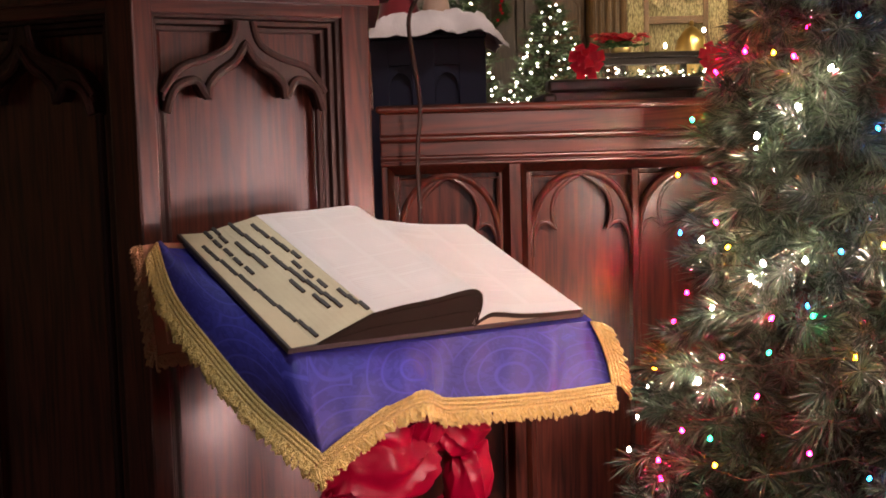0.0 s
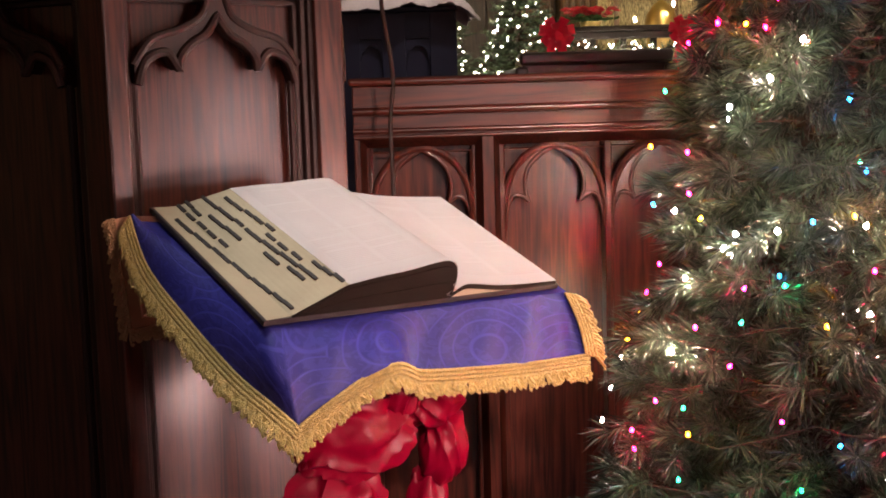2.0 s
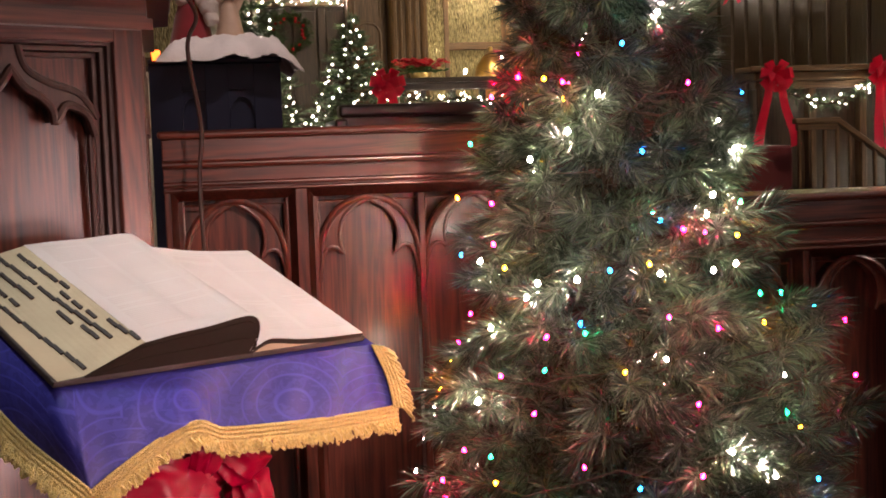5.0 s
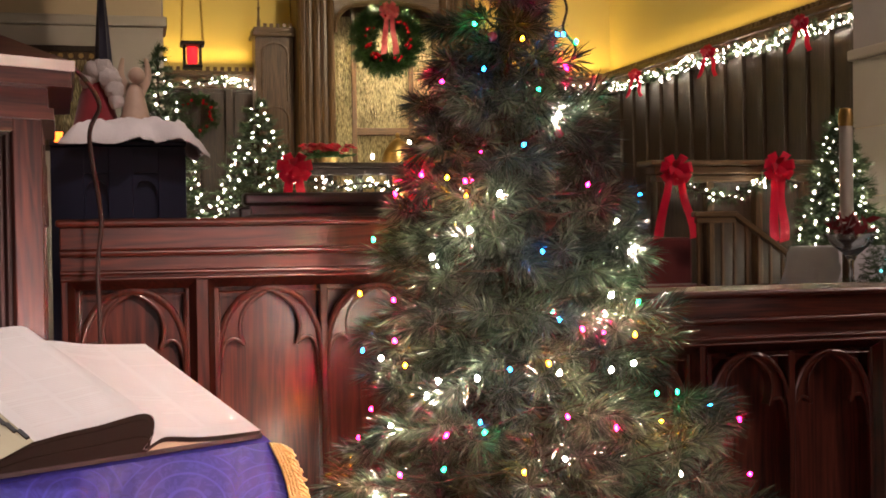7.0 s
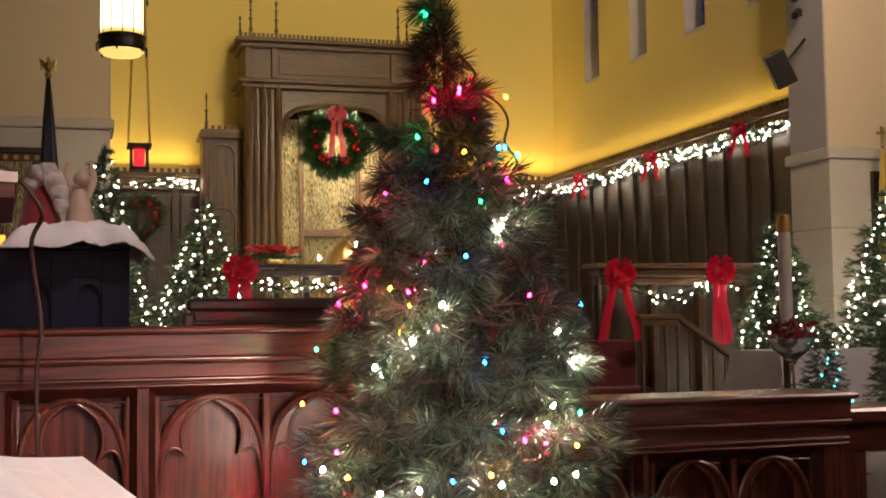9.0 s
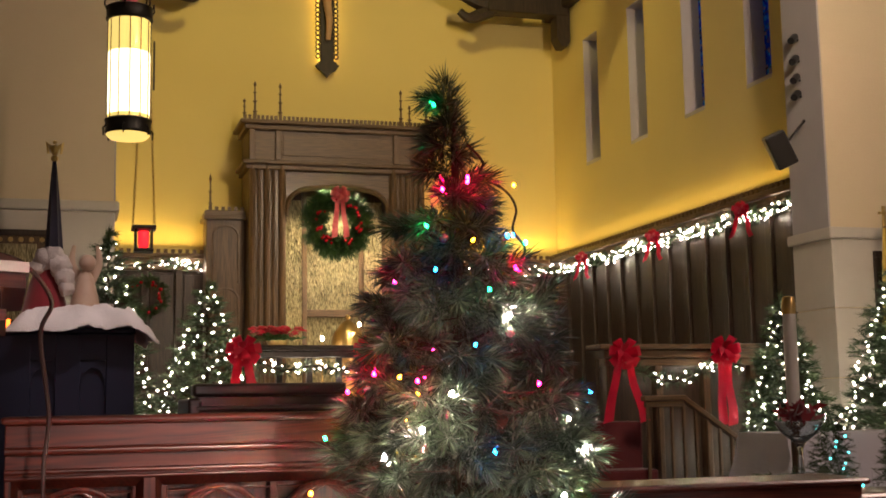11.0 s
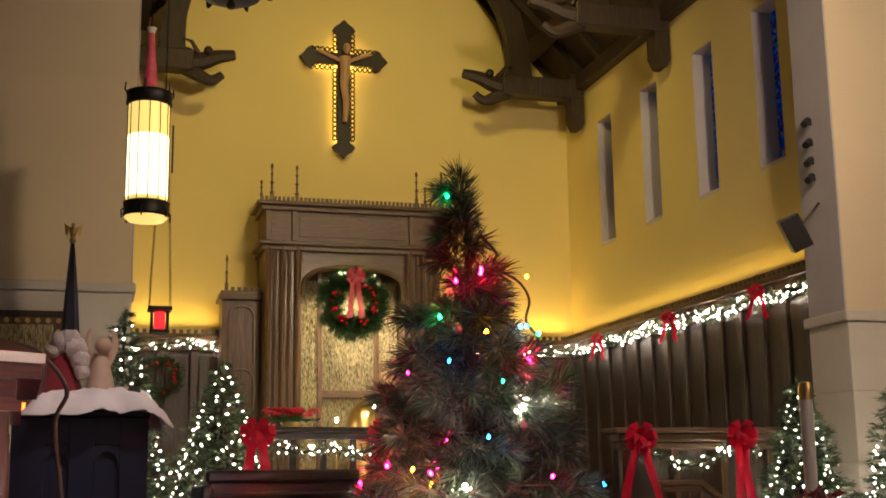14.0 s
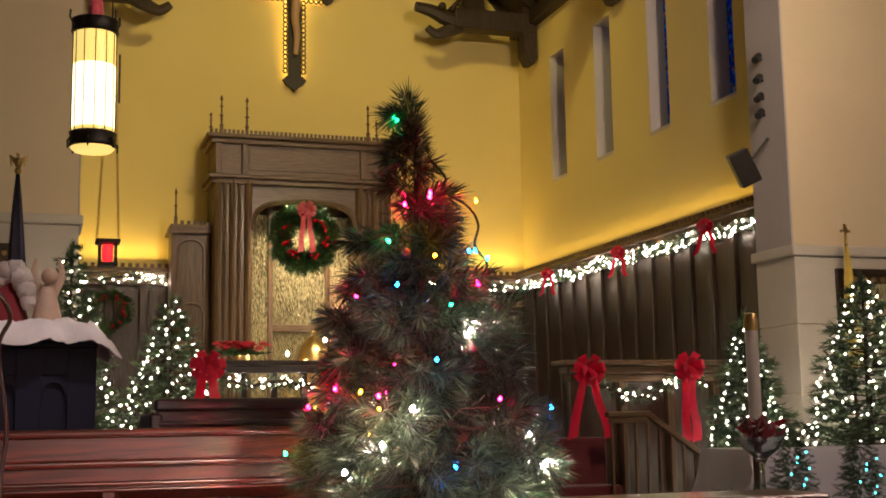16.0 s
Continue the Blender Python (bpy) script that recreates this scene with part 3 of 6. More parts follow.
def parapet(name, x0, x1, y, top, frames, label):
    """Choir parapet: capped rail, deep mouldings, framed pairs of traceried bays. frames: (left, right, number of bays)."""
    p = thing(name, label, "parapet", ((x0 + x1) / 2, y, 0.0))
    c = (x0 + x1) / 2
    a, b = x0 - c, x1 - c
    part("cap", box(B(), a - 0.01, b + 0.03, -0.055, 0.24, top - 0.022, top, 0.009), OAK_X, p)
    part("frieze", box(B(), a, b + 0.01, -0.032, 0.20, top - 0.086, top - 0.021, 0.004), OAK_X, p)
    bm = B()
    for d, z, r in ((-0.034, 0.094, 0.011), (-0.018, 0.150, 0.008), (-0.014, 0.167, 0.006)):
        tube(bm, [(a, d + r, top - z), (b + 0.01, d + r, top - z)], r, 10)
    part("cornice_moulding", bm, OAK_X, p, smooth=True)
    part("top_rail", box(B(), a, b, -0.008, 0.19, top - 0.173, top - 0.085, 0.003), OAK_X, p)
    part("core", box(B(), a, b, 0.098, 0.19, 0.08, top - 0.18), OAK, p)
    part("plinth", box(B(), a, b, -0.03, 0.2, 0.0, 0.16, 0.01), OAK_X, p)
    z1 = top - 0.172
    last = a
    for l, r, n in frames:
        l, r = l - c, r - c
        part("stile", box(B(), last, l - 0.02, 0.0, 0.08, 0.155, z1 + 0.004, 0.003), OAK, p)
        last = r + 0.02
        # chamfered frame round the bays
        bm = B()
        o, i = [(l - 0.022, z1), (r + 0.022, z1), (r + 0.022, 0.16), (l - 0.022, 0.16)], [(l, z1 - 0.026), (r, z1 - 0.026), (r, 0.20), (l, 0.20)]
        vo, vi = [bm.verts.new((x, -0.004, z)) for x, z in o], [bm.verts.new((x, 0.03, z)) for x, z in i]
        for k in range(4):
            bm.faces.new((vo[k], vo[(k + 1) % 4], vi[(k + 1) % 4], vi[k]))
        bmesh.ops.solidify(bm, geom=bm.faces[:], thickness=0.02)
        part("panel_moulding", bm, OAK, p)
        w = (r - l) / n
        for j in range(n):
            traceried_bay(p, l + w * (j + 0.5), w, z1 - 0.275, z1 - 0.026, 0.2, 0.022)
    part("stile", box(B(), last, b, 0.0, 0.08, 0.155, z1 + 0.004, 0.003), OAK, p)
    return p


parapet("choir_parapet", -0.11, 1.38, 3.55, 1.525, [(-0.07, 0.235, 1), (0.312, 0.936, 2), (1.02, 1.34, 1)], "glossy red-brown oak choir parapet with cusped gothic arches")
parapet("choir_parapet", 1.40, 2.47, 3.45, 1.285, [(1.44, 1.735, 1), (1.80, 2.37, 2)], "lower dark oak parapet with gothic arches beside the tree")
low = thing("bench_rail", "dark wooden rail beyond the parapet's end", "rail", (3.0, 3.75, 0.0))
part("rail_top", box(B(), -0.42, 0.6, -0.1, 0.16, 1.16, 1.215, 0.015), OAK_X, low)
part("apron", box(B(), -0.40, 0.6, -0.06, 0.1, 1.06, 1.16, 0.01), OAK_X, low)
for x in (-0.32, 0.5):
    part("leg", box(B(), x - 0.05, x + 0.05, -0.05, 0.08, 0.0, 1.07, 0.008), OAK, low)


# ---------------------------------------------------------------- pulpit
SIDE, TURN = 0.565, 33.0
PC = Vector((-0.345, 2.735, 0)) + Vector((-math.sin(radians(TURN)), math.cos(radians(TURN)), 0)) * SIDE * 0.866
pulpit = thing("pulpit", "tall hexagonal red-brown oak pulpit with ogee tracery panels", "pulpit", PC, TURN)
AP = SIDE * 0.866
part("core", hexa(B(), SIDE - 0.06, 0.0, 1.74, turn=0), OAK, pulpit)
for f in range(6):
    face = part("face_panel", box(B(), -0.20, 0.165, 0.062, 0.08, 0.1, 1.70), OAK, pulpit)
    m = pose(0, 0, 0, 0, 0, 60 * f) @ pose(0, -AP, 0)
    face.matrix_basis = m

    def add(name, bm, mat, smooth=False):
        o = part(name, bm, mat, pulpit, smooth=smooth)
        o.matrix_basis = m
    add("stile", box(B(), -0.282, -0.238, 0.0, 0.09, 0, 1.745, 0.004), OAK)
    add("stile", box(B(), 0.212, 0.282, 0.0, 0.09, 0, 1.745, 0.004), OAK)
    add("rail", box(B(), -0.24, 0.214, 0.002, 0.09, 1.712, 1.745, 0.003), OAK_X)
    add("rail", box(B(), -0.24, 0.214, 0.002, 0.09, 0, 0.16, 0.003), OAK_X)
    bm = B()
    # stepped mouldings inside the frame, deeper on the right
    for k, (l, r, y0) in enumerate(((-0.238, 0.214, 0.012), (-0.230, 0.200, 0.022), (-0.224, 0.186, 0.034))):
        e = (l, l + 0.009), (r - 0.014, r)
        for a, b in e:
            box(bm, a, b, y0, 0.085, 0.16, 1.714 - k * 0.012, 0.003)
        box(bm, l, r, y0, 0.085, 1.704 - k * 0.013, 1.716 - k * 0.013, 0.003)
    add("sunk_moulding", bm, OAK_SHADED)
    # ogee head: cusped arch under a stem
    c = -0.028
    lo = smooth_path([(-0.215, 1.505), (-0.195, 1.555), (-0.150, 1.572), (-0.128, 1.545), (-0.120, 1.535)], 5)
    hi = smooth_path([(-0.120, 1.535), (-0.116, 1.562), (-0.090, 1.590), (-0.055, 1.612), (c, 1.650)], 6)
    left = [(p.x, p.y) for p in lo + hi[1:]]
    inner = left + [(2 * c - x, z) for x, z in left[-2::-1]]
    up = smooth_path([(-0.222, 1.545), (-0.180, 1.598), (-0.110, 1.622), (-0.062, 1.652), (-0.047, 1.700)], 6)
    outl = [(p.x, p.y) for p in up]
    outer = outl + [(2 * c - x, z) for x, z in outl[::-1]]
    add("ogee_tracery", prism(B(), inner + outer[::-1], 0.004, 0.064), OAK_SHADED)
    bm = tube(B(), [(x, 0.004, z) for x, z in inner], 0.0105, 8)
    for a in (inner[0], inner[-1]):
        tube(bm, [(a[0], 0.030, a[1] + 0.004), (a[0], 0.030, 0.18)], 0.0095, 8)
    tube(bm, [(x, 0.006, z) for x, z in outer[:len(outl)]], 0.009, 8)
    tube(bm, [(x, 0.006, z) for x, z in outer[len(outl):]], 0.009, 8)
    add("ogee_rib", bm, OAK_SHADED, True)
part("cap_moulding", hexa(hexa(hexa(B(), SIDE + 0.03, 1.740, 1.765), SIDE + 0.015, 1.765, 1.81), SIDE + 0.075, 1.81, 1.845), OAK_X, pulpit, "moulded oak cap")
part("metal_edging", hexa(B(), SIDE + 0.083, 1.845, 1.868), SILVER, pulpit, "scuffed nickel edging")
part("desk_top", hexa(B(), SIDE + 0.075, 1.868, 1.985, SIDE * 0.60), OAK_X, pulpit)
part("base", hexa(B(), SIDE + 0.05, 0.0, 0.12, SIDE + 0.02), OAK_X, pulpit)

cable = thing("microphone_cable", "dark microphone cable hanging from the pulpit", "cable", (0, 3.2, 1.2))
part("cord", tube(B(), smooth_path([(-0.14, -0.20, 0.71), (-0.06, -0.06, 0.70), (0.008, 0.02, 0.615), (-0.018, 0.06, 0.53), (0.006, 0.09, 0.33), (-0.004, 0.10, 0.20), (-0.002, 0.10, 0.02), (0.0, 0.1, -0.2)], 8), 0.006, 8), CABLE, cable, smooth=True)

# ---------------------------------------------------------------- book desk, cloth and book
DA, DP, DR, DS = 37.0, 23.05, 1.34, 0.955
FLP = Vector((-0.2385, 2.1785, 1.0674))
YAW = Matrix.Translation(FLP) @ pose(0, 0, 0, 0, 0, DA) @ Matrix.Scale(DS, 4)   # x along the front edge, y towards the pulpit, z up
IN = pose(0, 0, 0, 0, DR, 0) @ pose(0, 0, 0, DP, 0, 0)
DESK = YAW @ IN   # y up the slope, z off it
desk = thing("book_desk", "sloping oak book desk bracketed to the pulpit", "book desk", FLP, DA)
desk.matrix_world = YAW
o = part("board", box(B(), 0.0, 0.765, 0.012, 0.462, -0.045, -0.020, 0.004), OAK_X, desk)
o.matrix_basis = IN
part("bracket", prism(B(), [(0.52, -0.03), (0.62, -0.03), (0.60, -0.3), (0.54, -0.3)], 0.20, 0.42), OAK, desk)


def along(pts, t):
    """A point on the smooth curve through pts, t from 0 to 1 by length of the control polygon."""
    P = [Vector(p) for p in pts]
    k = [0.0]
    for a, b in zip(P, P[1:]):
        k.append(k[-1] + (b - a).length)
    f = t * k[-1]
    i = max(j for j in range(len(P) - 1) if k[j] <= f + 1e-9)
    s = (f - k[i]) / (k[i + 1] - k[i])
    a, b, c, d = P[max(i - 1, 0)], P[i], P[i + 1], P[min(i + 2, len(P) - 1)]
    return 0.5 * ((2 * b) + (c - a) * s + (2 * a - 5 * b + 4 * c - d) * s * s + (3 * b - a - 3 * c + d) * s ** 3)


def build_cloth():
    cl = thing("lectern_cloth", "violet-blue damask lectern cloth with gold fringe", "cloth", FLP, DA)
    cl.matrix_world = YAW
    me_b = B()
    uv = me_b.loops.layers.uv.new("weave")

    def sheet(fn, nu, nv, where):
        grid = [[(me_b.verts.new(fn(i / nu, j / nv)), where(i / nu, j / nv)) for j in range(nv + 1)] for i in range(nu + 1)]
        for i in range(nu):
            for j in range(nv):
                q = (grid[i][j], grid[i + 1][j], grid[i + 1][j + 1], grid[i][j + 1])
                f = me_b.faces.new([a[0] for a in q])
                f.smooth = True
                for lp, a in zip(f.loops, q):
                    lp[uv].uv = a[1]

    def on_top(x, y, z=0.0):
        return IN @ Vector((x, y, z))
    # the cloth's hem: from the back corner down to the hanging tip, along the front wave, up the short right side
    hem_left = [(-0.056, 0.434, 0.182), (-0.068, 0.338, 0.083), (-0.058, 0.198, -0.009), (-0.034, 0.068, -0.098), (-0.006, -0.020, -0.152), (0.022, -0.056, -0.190)]
    hem_front = [(0.022, -0.056, -0.190), (0.082, -0.058, -0.159), (0.176, -0.060, -0.119), (0.235, -0.062, -0.105), (0.268, -0.060, -0.107), (0.310, -0.036, -0.126), (0.347, -0.030, -0.139), (0.501, -0.034, -0.156), (0.669, -0.034, -0.170), (0.823, -0.030, -0.178)]
    edge_left = [on_top(-0.036, 0.470, -0.012), on_top(-0.006, 0.25, -0.012), on_top(0.0, 0.03, -0.012), on_top(0.030, -0.004, -0.012)]
    edge_front = [on_top(0.030, -0.004, -0.012), on_top(0.2, -0.004, -0.012), on_top(0.5, -0.004, -0.012), on_top(0.785, -0.010, -0.012)]

    def corner(v):
        """How far the cloth stands off round the corner."""
        return Vector((-0.014, -0.022, 0.004)) * math.sin(math.pi * v)

    def left(u, v):
        a, b = along(edge_left, u), along(hem_left, u)
        return a.lerp(b, v) + Vector((-0.004, -0.002, 0.010)) * math.sin(math.pi * v) * (1 - u) + corner(v) * u ** 2

    def front(u, v):
        a, b = along(edge_front, u), along(hem_front, u)
        x = u * 0.8
        lip = math.sin(min(1.0, v * 2.5) * math.pi / 2)
        fold = 0.016 * math.exp(-((x - 0.13 - 0.05 * v) / 0.05) ** 2) - 0.020 * math.exp(-((x - 0.37) / 0.07) ** 2) + 0.014 * math.exp(-((x - 0.25) / 0.035) ** 2) * v
        fold += 0.010 * math.sin(x * 22 + 1.0) * min(1.0, max(0.0, x - 0.42) * 12) + 0.004 * math.sin(x * 61 + 3 * v)
        k = math.sin(math.pi * min(1.0, v * 0.75 + 0.05))
        return a.lerp(b, v) + Vector((0, -0.010 * lip * (1 - v) - fold * k, 0)) * min(1.0, u * 12) + corner(v) * math.exp(-u * 14)

    def right(u, v):
        # turned-down right side
        a = on_top(0.785, -0.010 + 0.46 * u, -0.012)
        b = Vector((0.823, -0.030, -0.178)).lerp(on_top(0.800, 0.45, -0.030), u ** 0.6)
        return a.lerp(b, v) + Vector((0.010, 0, 0)) * math.sin(math.pi * v)

    def top(u, v):
        a = along(edge_front, u)
        b = on_top(-0.036 + 0.82 * u, 0.470, -0.012)
        c = along(edge_left, 1 - v)
        q = a.lerp(b, v)
        return q + (c - along(edge_front, 0).lerp(on_top(-0.036, 0.470, -0.012), v)) * (1 - u) ** 3

    sheet(top, 90, 50, lambda u, v: (0.8 * u, 0.47 * v))
    sheet(front, 90, 22, lambda u, v: (0.80 * u, -0.18 * v))
    sheet(left, 50, 22, lambda u, v: (-0.15 * v, 0.47 * (1 - u)))
    sheet(right, 12, 22, lambda u, v: (0.8 + 0.15 * v, 0.47 * u))
    bmesh.ops.remove_doubles(me_b, verts=me_b.verts, dist=0.0006)
    part("damask", me_b, DAMASK, cl).data.shade_smooth()

    def fringe(fn, out, steps, mat=GOLD_BRAID, loop=0.026, face=Vector((0, -1, 0)), band=0.030):
        """Woven braid of slanting stitches, then a thick fringe of curled loops below it."""
        rnd = random.Random(5)
        pts = [fn(i / steps) for i in range(steps + 1)]
        bm = B()
        rows = [[bm.verts.new(p + out * (band * k / 3) + face * 0.003) for k in range(4)] for p in pts]
        for a, b in zip(rows, rows[1:]):
            for k in range(3):
                bm.faces.new((a[k], b[k], b[k + 1], a[k + 1]))
        bmesh.ops.solidify(bm, geom=bm.faces[:], thickness=0.002)
        ground = part("braid_ground", bm, mat, cl, smooth=True)
        for off in (0.001, 0.010, 0.019, 0.028):
            # each cord is two strands that twist round each other
            o_ = off * band / 0.030
            bm = B()
            for s in (0, 3.14):
                tube(bm, [p + out * (o_ + 0.0020 * math.sin(i * 1.9 + s + off * 300)) + face * (0.0055 + 0.0016 * math.cos(i * 1.9 + s + off * 300)) for i, p in enumerate(pts)], 0.0027, 5)
            part("gold_braid", bm, mat, ground, smooth=True)
        total = sum((pts[i + 1] - pts[i]).length for i in range(steps))
        bm = B()
        n = int(total / 0.0018)
        for k in range(n):
            f = (k + rnd.random() * 0.8) / n * steps
            i = min(int(f), steps - 1)
            d = (pts[i + 1] - pts[i]).normalized()
            p = pts[i].lerp(pts[i + 1], f - i) + out * (band * 0.9) + face * rnd.uniform(0.001, 0.008)
            L = loop * rnd.uniform(0.7, 1.15) * (1 + 0.16 * math.sin(f * 0.55) + 0.12 * math.sin(f * 1.7))
            hang = (out * 0.75 + Vector((0, 0, -0.25))).normalized()
            s, y = rnd.gauss(0, 0.005), rnd.uniform(-0.004, 0.007)
            q = [p, p + hang * L * 0.45 + d * s + face * y, p + hang * L * 0.9 + d * (s * 1.6 + 0.003) + face * (y + 0.002), p + hang * L + d * (s * 1.6 + 0.007) + face * y, p + hang * L * 0.8 + d * (s * 1.6 + 0.009) + face * y]
            tube(bm, q[:5 if k % 2 else 3], 0.0033, 4, taper=0.85)
        tagged(part("fringe", bm, mat, ground), kind="stuff")
    dn = Vector((0, 0, -1))
    fringe(lambda t: along(hem_front, t), dn, 420)
    fringe(lambda t: along(hem_left, t), Vector((-0.66, -0.10, -0.74)).normalized(), 300, face=Vector((-0.35, -0.80, 0.45)).normalized())
    fringe(lambda t: Vector((0.014 + 0.014 * t, -0.058, -0.186 - 0.006 * math.sin(t * 3.14))), Vector((-0.30, -0.06, -0.95)).normalized(), 12)
    fringe(lambda t: right(0.0, t) - Vector((0.014, 0.004, 0)), Vector((0.97, 0.02, -0.22)).normalized(), 110, loop=0.032, band=0.036)
    # back hang, whose lining shows under the desk
    vy = 0.430
    bm = B()
    grid = [[bm.verts.new((-0.098 + 0.30 * i / 10 + 0.022 * j / 6, vy + 0.006 * math.sin(i * 1.3), 0.180 - 0.235 * j / 6 + 0.003 * math.sin(i))) for j in range(7)] for i in range(11)]
    for i in range(10):
        for j in range(6):
            bm.faces.new((grid[i][j], grid[i + 1][j], grid[i + 1][j + 1], grid[i][j + 1]))
    bmesh.ops.solidify(bm, geom=bm.faces[:], thickness=0.004)
    part("lining", bm, LINING, cl, "tan cloth lining of the back hang", smooth=True)
    bm = B()
    tube(bm, [(-0.066, vy - 0.006, 0.16), (-0.044, vy - 0.006, -0.03)], 0.0035, 6)
    tube(bm, [(-0.044, vy - 0.006, -0.028), (0.20, vy - 0.006, -0.022)], 0.0035, 6)
    part("lining_seam", bm, LINING, cl, smooth=True)
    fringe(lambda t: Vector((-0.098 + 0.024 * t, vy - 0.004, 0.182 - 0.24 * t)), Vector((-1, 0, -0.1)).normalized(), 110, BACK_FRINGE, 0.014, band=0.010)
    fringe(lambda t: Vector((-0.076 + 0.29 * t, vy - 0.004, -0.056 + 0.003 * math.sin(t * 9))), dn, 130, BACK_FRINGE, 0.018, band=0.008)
    return cl


build_cloth()


def build_book():
    bk = new("open_bible")
    bk.matrix_world = DESK
    tagged(bk, "large open Bible with tabbed page edges lying on the cloth", "book")
    GUT = 0.443

    def far(x):
        """Depth of the pages: a little less towards the right."""
        return 0.486 - 0.050 * (x / 0.765)
    bm = box(box(B(), -0.006, GUT, 0.0, 1.010, -0.006, 0.006, 0.002), GUT, 0.762, 0.0, 1.010, -0.006, 0.006, 0.002)
    for q in bm.verts:
        q.co.y *= far(q.co.x)
    part("cover", bm, COVER, bk, "black leather cover")

    def block(prof, y0, y1, ny=16, flat=0.30):
        """A pile of pages of the given profile, sinking towards the head."""
        bm, rows = B(), []
        for j in range(ny + 1):
            t = y0 + (y1 - y0) * j / ny
            rows.append([bm.verts.new((x, t * far(x), 0.007 + (z - 0.007) * (1.0 - flat * t))) for x, z in prof])
        for a, b in zip(rows, rows[1:]):
            for i in range(len(prof) - 1):
                bm.faces.new((a[i], a[i + 1], b[i + 1], b[i]))
        return bm, rows
    # left pile: the fore edge slopes up in steps of gathered leaves, then the page runs to the curl at the gutter
    fore, z = [(0.0, 0.007), (0.052, 0.010)], 0.010
    for k in range(1, 27):
        x = 0.052 + 0.116 * k / 26
        z += 0.0021 + 0.0003 * math.sin(k * 2.3)
        fore += [(x, z)]
    ztop = fore[-1][1] + 0.001
    page = [(p.x, p.y) for p in smooth_path([(0.170, ztop), (0.185, ztop + 0.002), (0.24, 0.076), (0.31, 0.083), (0.375, 0.094), (0.412, 0.096), (0.436, 0.083), (0.446, 0.055), (0.440, 0.030), (0.432, 0.012)], 6)]
    bm, rows = block(fore + page, 0.0, 1.0)
    bm.faces.new(rows[-1][::-1])
    pile = part("left_page_block", bm, EDGE, bk, "cream page edges fanned in a slope")
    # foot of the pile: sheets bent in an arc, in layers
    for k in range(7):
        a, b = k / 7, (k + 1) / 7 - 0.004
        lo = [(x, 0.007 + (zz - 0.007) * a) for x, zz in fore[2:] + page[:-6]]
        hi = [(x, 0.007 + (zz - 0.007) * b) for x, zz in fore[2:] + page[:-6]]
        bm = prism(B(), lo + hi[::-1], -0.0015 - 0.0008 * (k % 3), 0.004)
        part("page_foot", bm, FOOT, bk, "foot edges of the pages, their shade put into a dark brown")
    bm, rows = block([(x, zz + 0.0015) for x, zz in page], -0.006, 1.004)
    bmesh.ops.solidify(bm, geom=bm.faces[:], thickness=0.0006)
    left_page = part("left_page", bm, PAPER, bk, smooth=True)
    rp = [(p.x, p.y) for p in smooth_path([(0.438, 0.010), (0.447, 0.020), (0.475, 0.034), (0.51, 0.032), (0.57, 0.023), (0.65, 0.018), (0.748, 0.016)], 5)]
    bm, rows = block([(0.438, 0.007)] + rp + [(0.752, 0.007)], 0.0, 1.0, flat=0.1)
    for r in (rows[0], rows[-1][::-1]):
        bm.faces.new(r)
    part("right_page_block", bm, EDGE, bk)
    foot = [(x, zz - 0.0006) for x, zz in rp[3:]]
    part("page_foot", prism(B(), foot + [(x, max(0.0075, zz - 0.011)) for x, zz in rp[:2:-1]], -0.0020, 0.004), FOOT, bk, "foot edges of the pages, their shade put into a dark brown")
    bm, rows = block([(x, zz + 0.0015) for x, zz in rp], -0.006, 1.004, flat=0.1)
    bmesh.ops.solidify(bm, geom=bm.faces[:], thickness=0.0006)
    right_page = part("right_page", bm, PAPER, bk, smooth=True)
    # thumb index tabs in stepped rows down the fore edge: (x, y) of the first and the last, and how many
    tab = None
    xs, zs = [p[0] for p in fore], [p[1] for p in fore]
    runs = ((0.022, 0.405, 0.064, 0.030, 12), (0.055, 0.466, 0.063, 0.292, 5), (0.074, 0.470, 0.074, 0.43, 2), (0.088, 0.387, 0.095, 0.295, 4), (0.110, 0.466, 0.120, 0.337, 5),
            (0.145, 0.430, 0.158, 0.278, 5), (0.120, 0.291, 0.138, 0.074, 8), (0.142, 0.245, 0.147, 0.151, 3), (0.108, 0.190, 0.110, 0.168, 2), (0.118, 0.115, 0.121, 0.090, 2), (0.160, 0.096, 0.168, 0.030, 3))
    for x0, y0, x1, y1, n in runs:
        for i in range(n):
            f = i / (n - 1)
            x, y = x0 + (x1 - x0) * f, y0 + (y1 - y0) * f
            z = 0.007 + (float(np.interp(x, xs, zs)) - 0.007) * (1 - 0.30 * y / 0.48)
            m = pose(x - 0.002 * (i % 2), y, z + 0.002, 0, -26, 2)
            if tab is None:
                tab = part("index_tab", box(B(), -0.0046, 0.0034, -0.0165, 0.0165, -0.002, 0.0022, 0.0008), TAB, pile, "black leather thumb index tab")
                tab.matrix_basis = m
            else:
                again(tab, m)
    # columns of print, as faint grey bars, and the pale margins between them
    rnd = random.Random(3)
    ink = plain("grey_print", (0.66, 0.63, 0.61), 0.8)

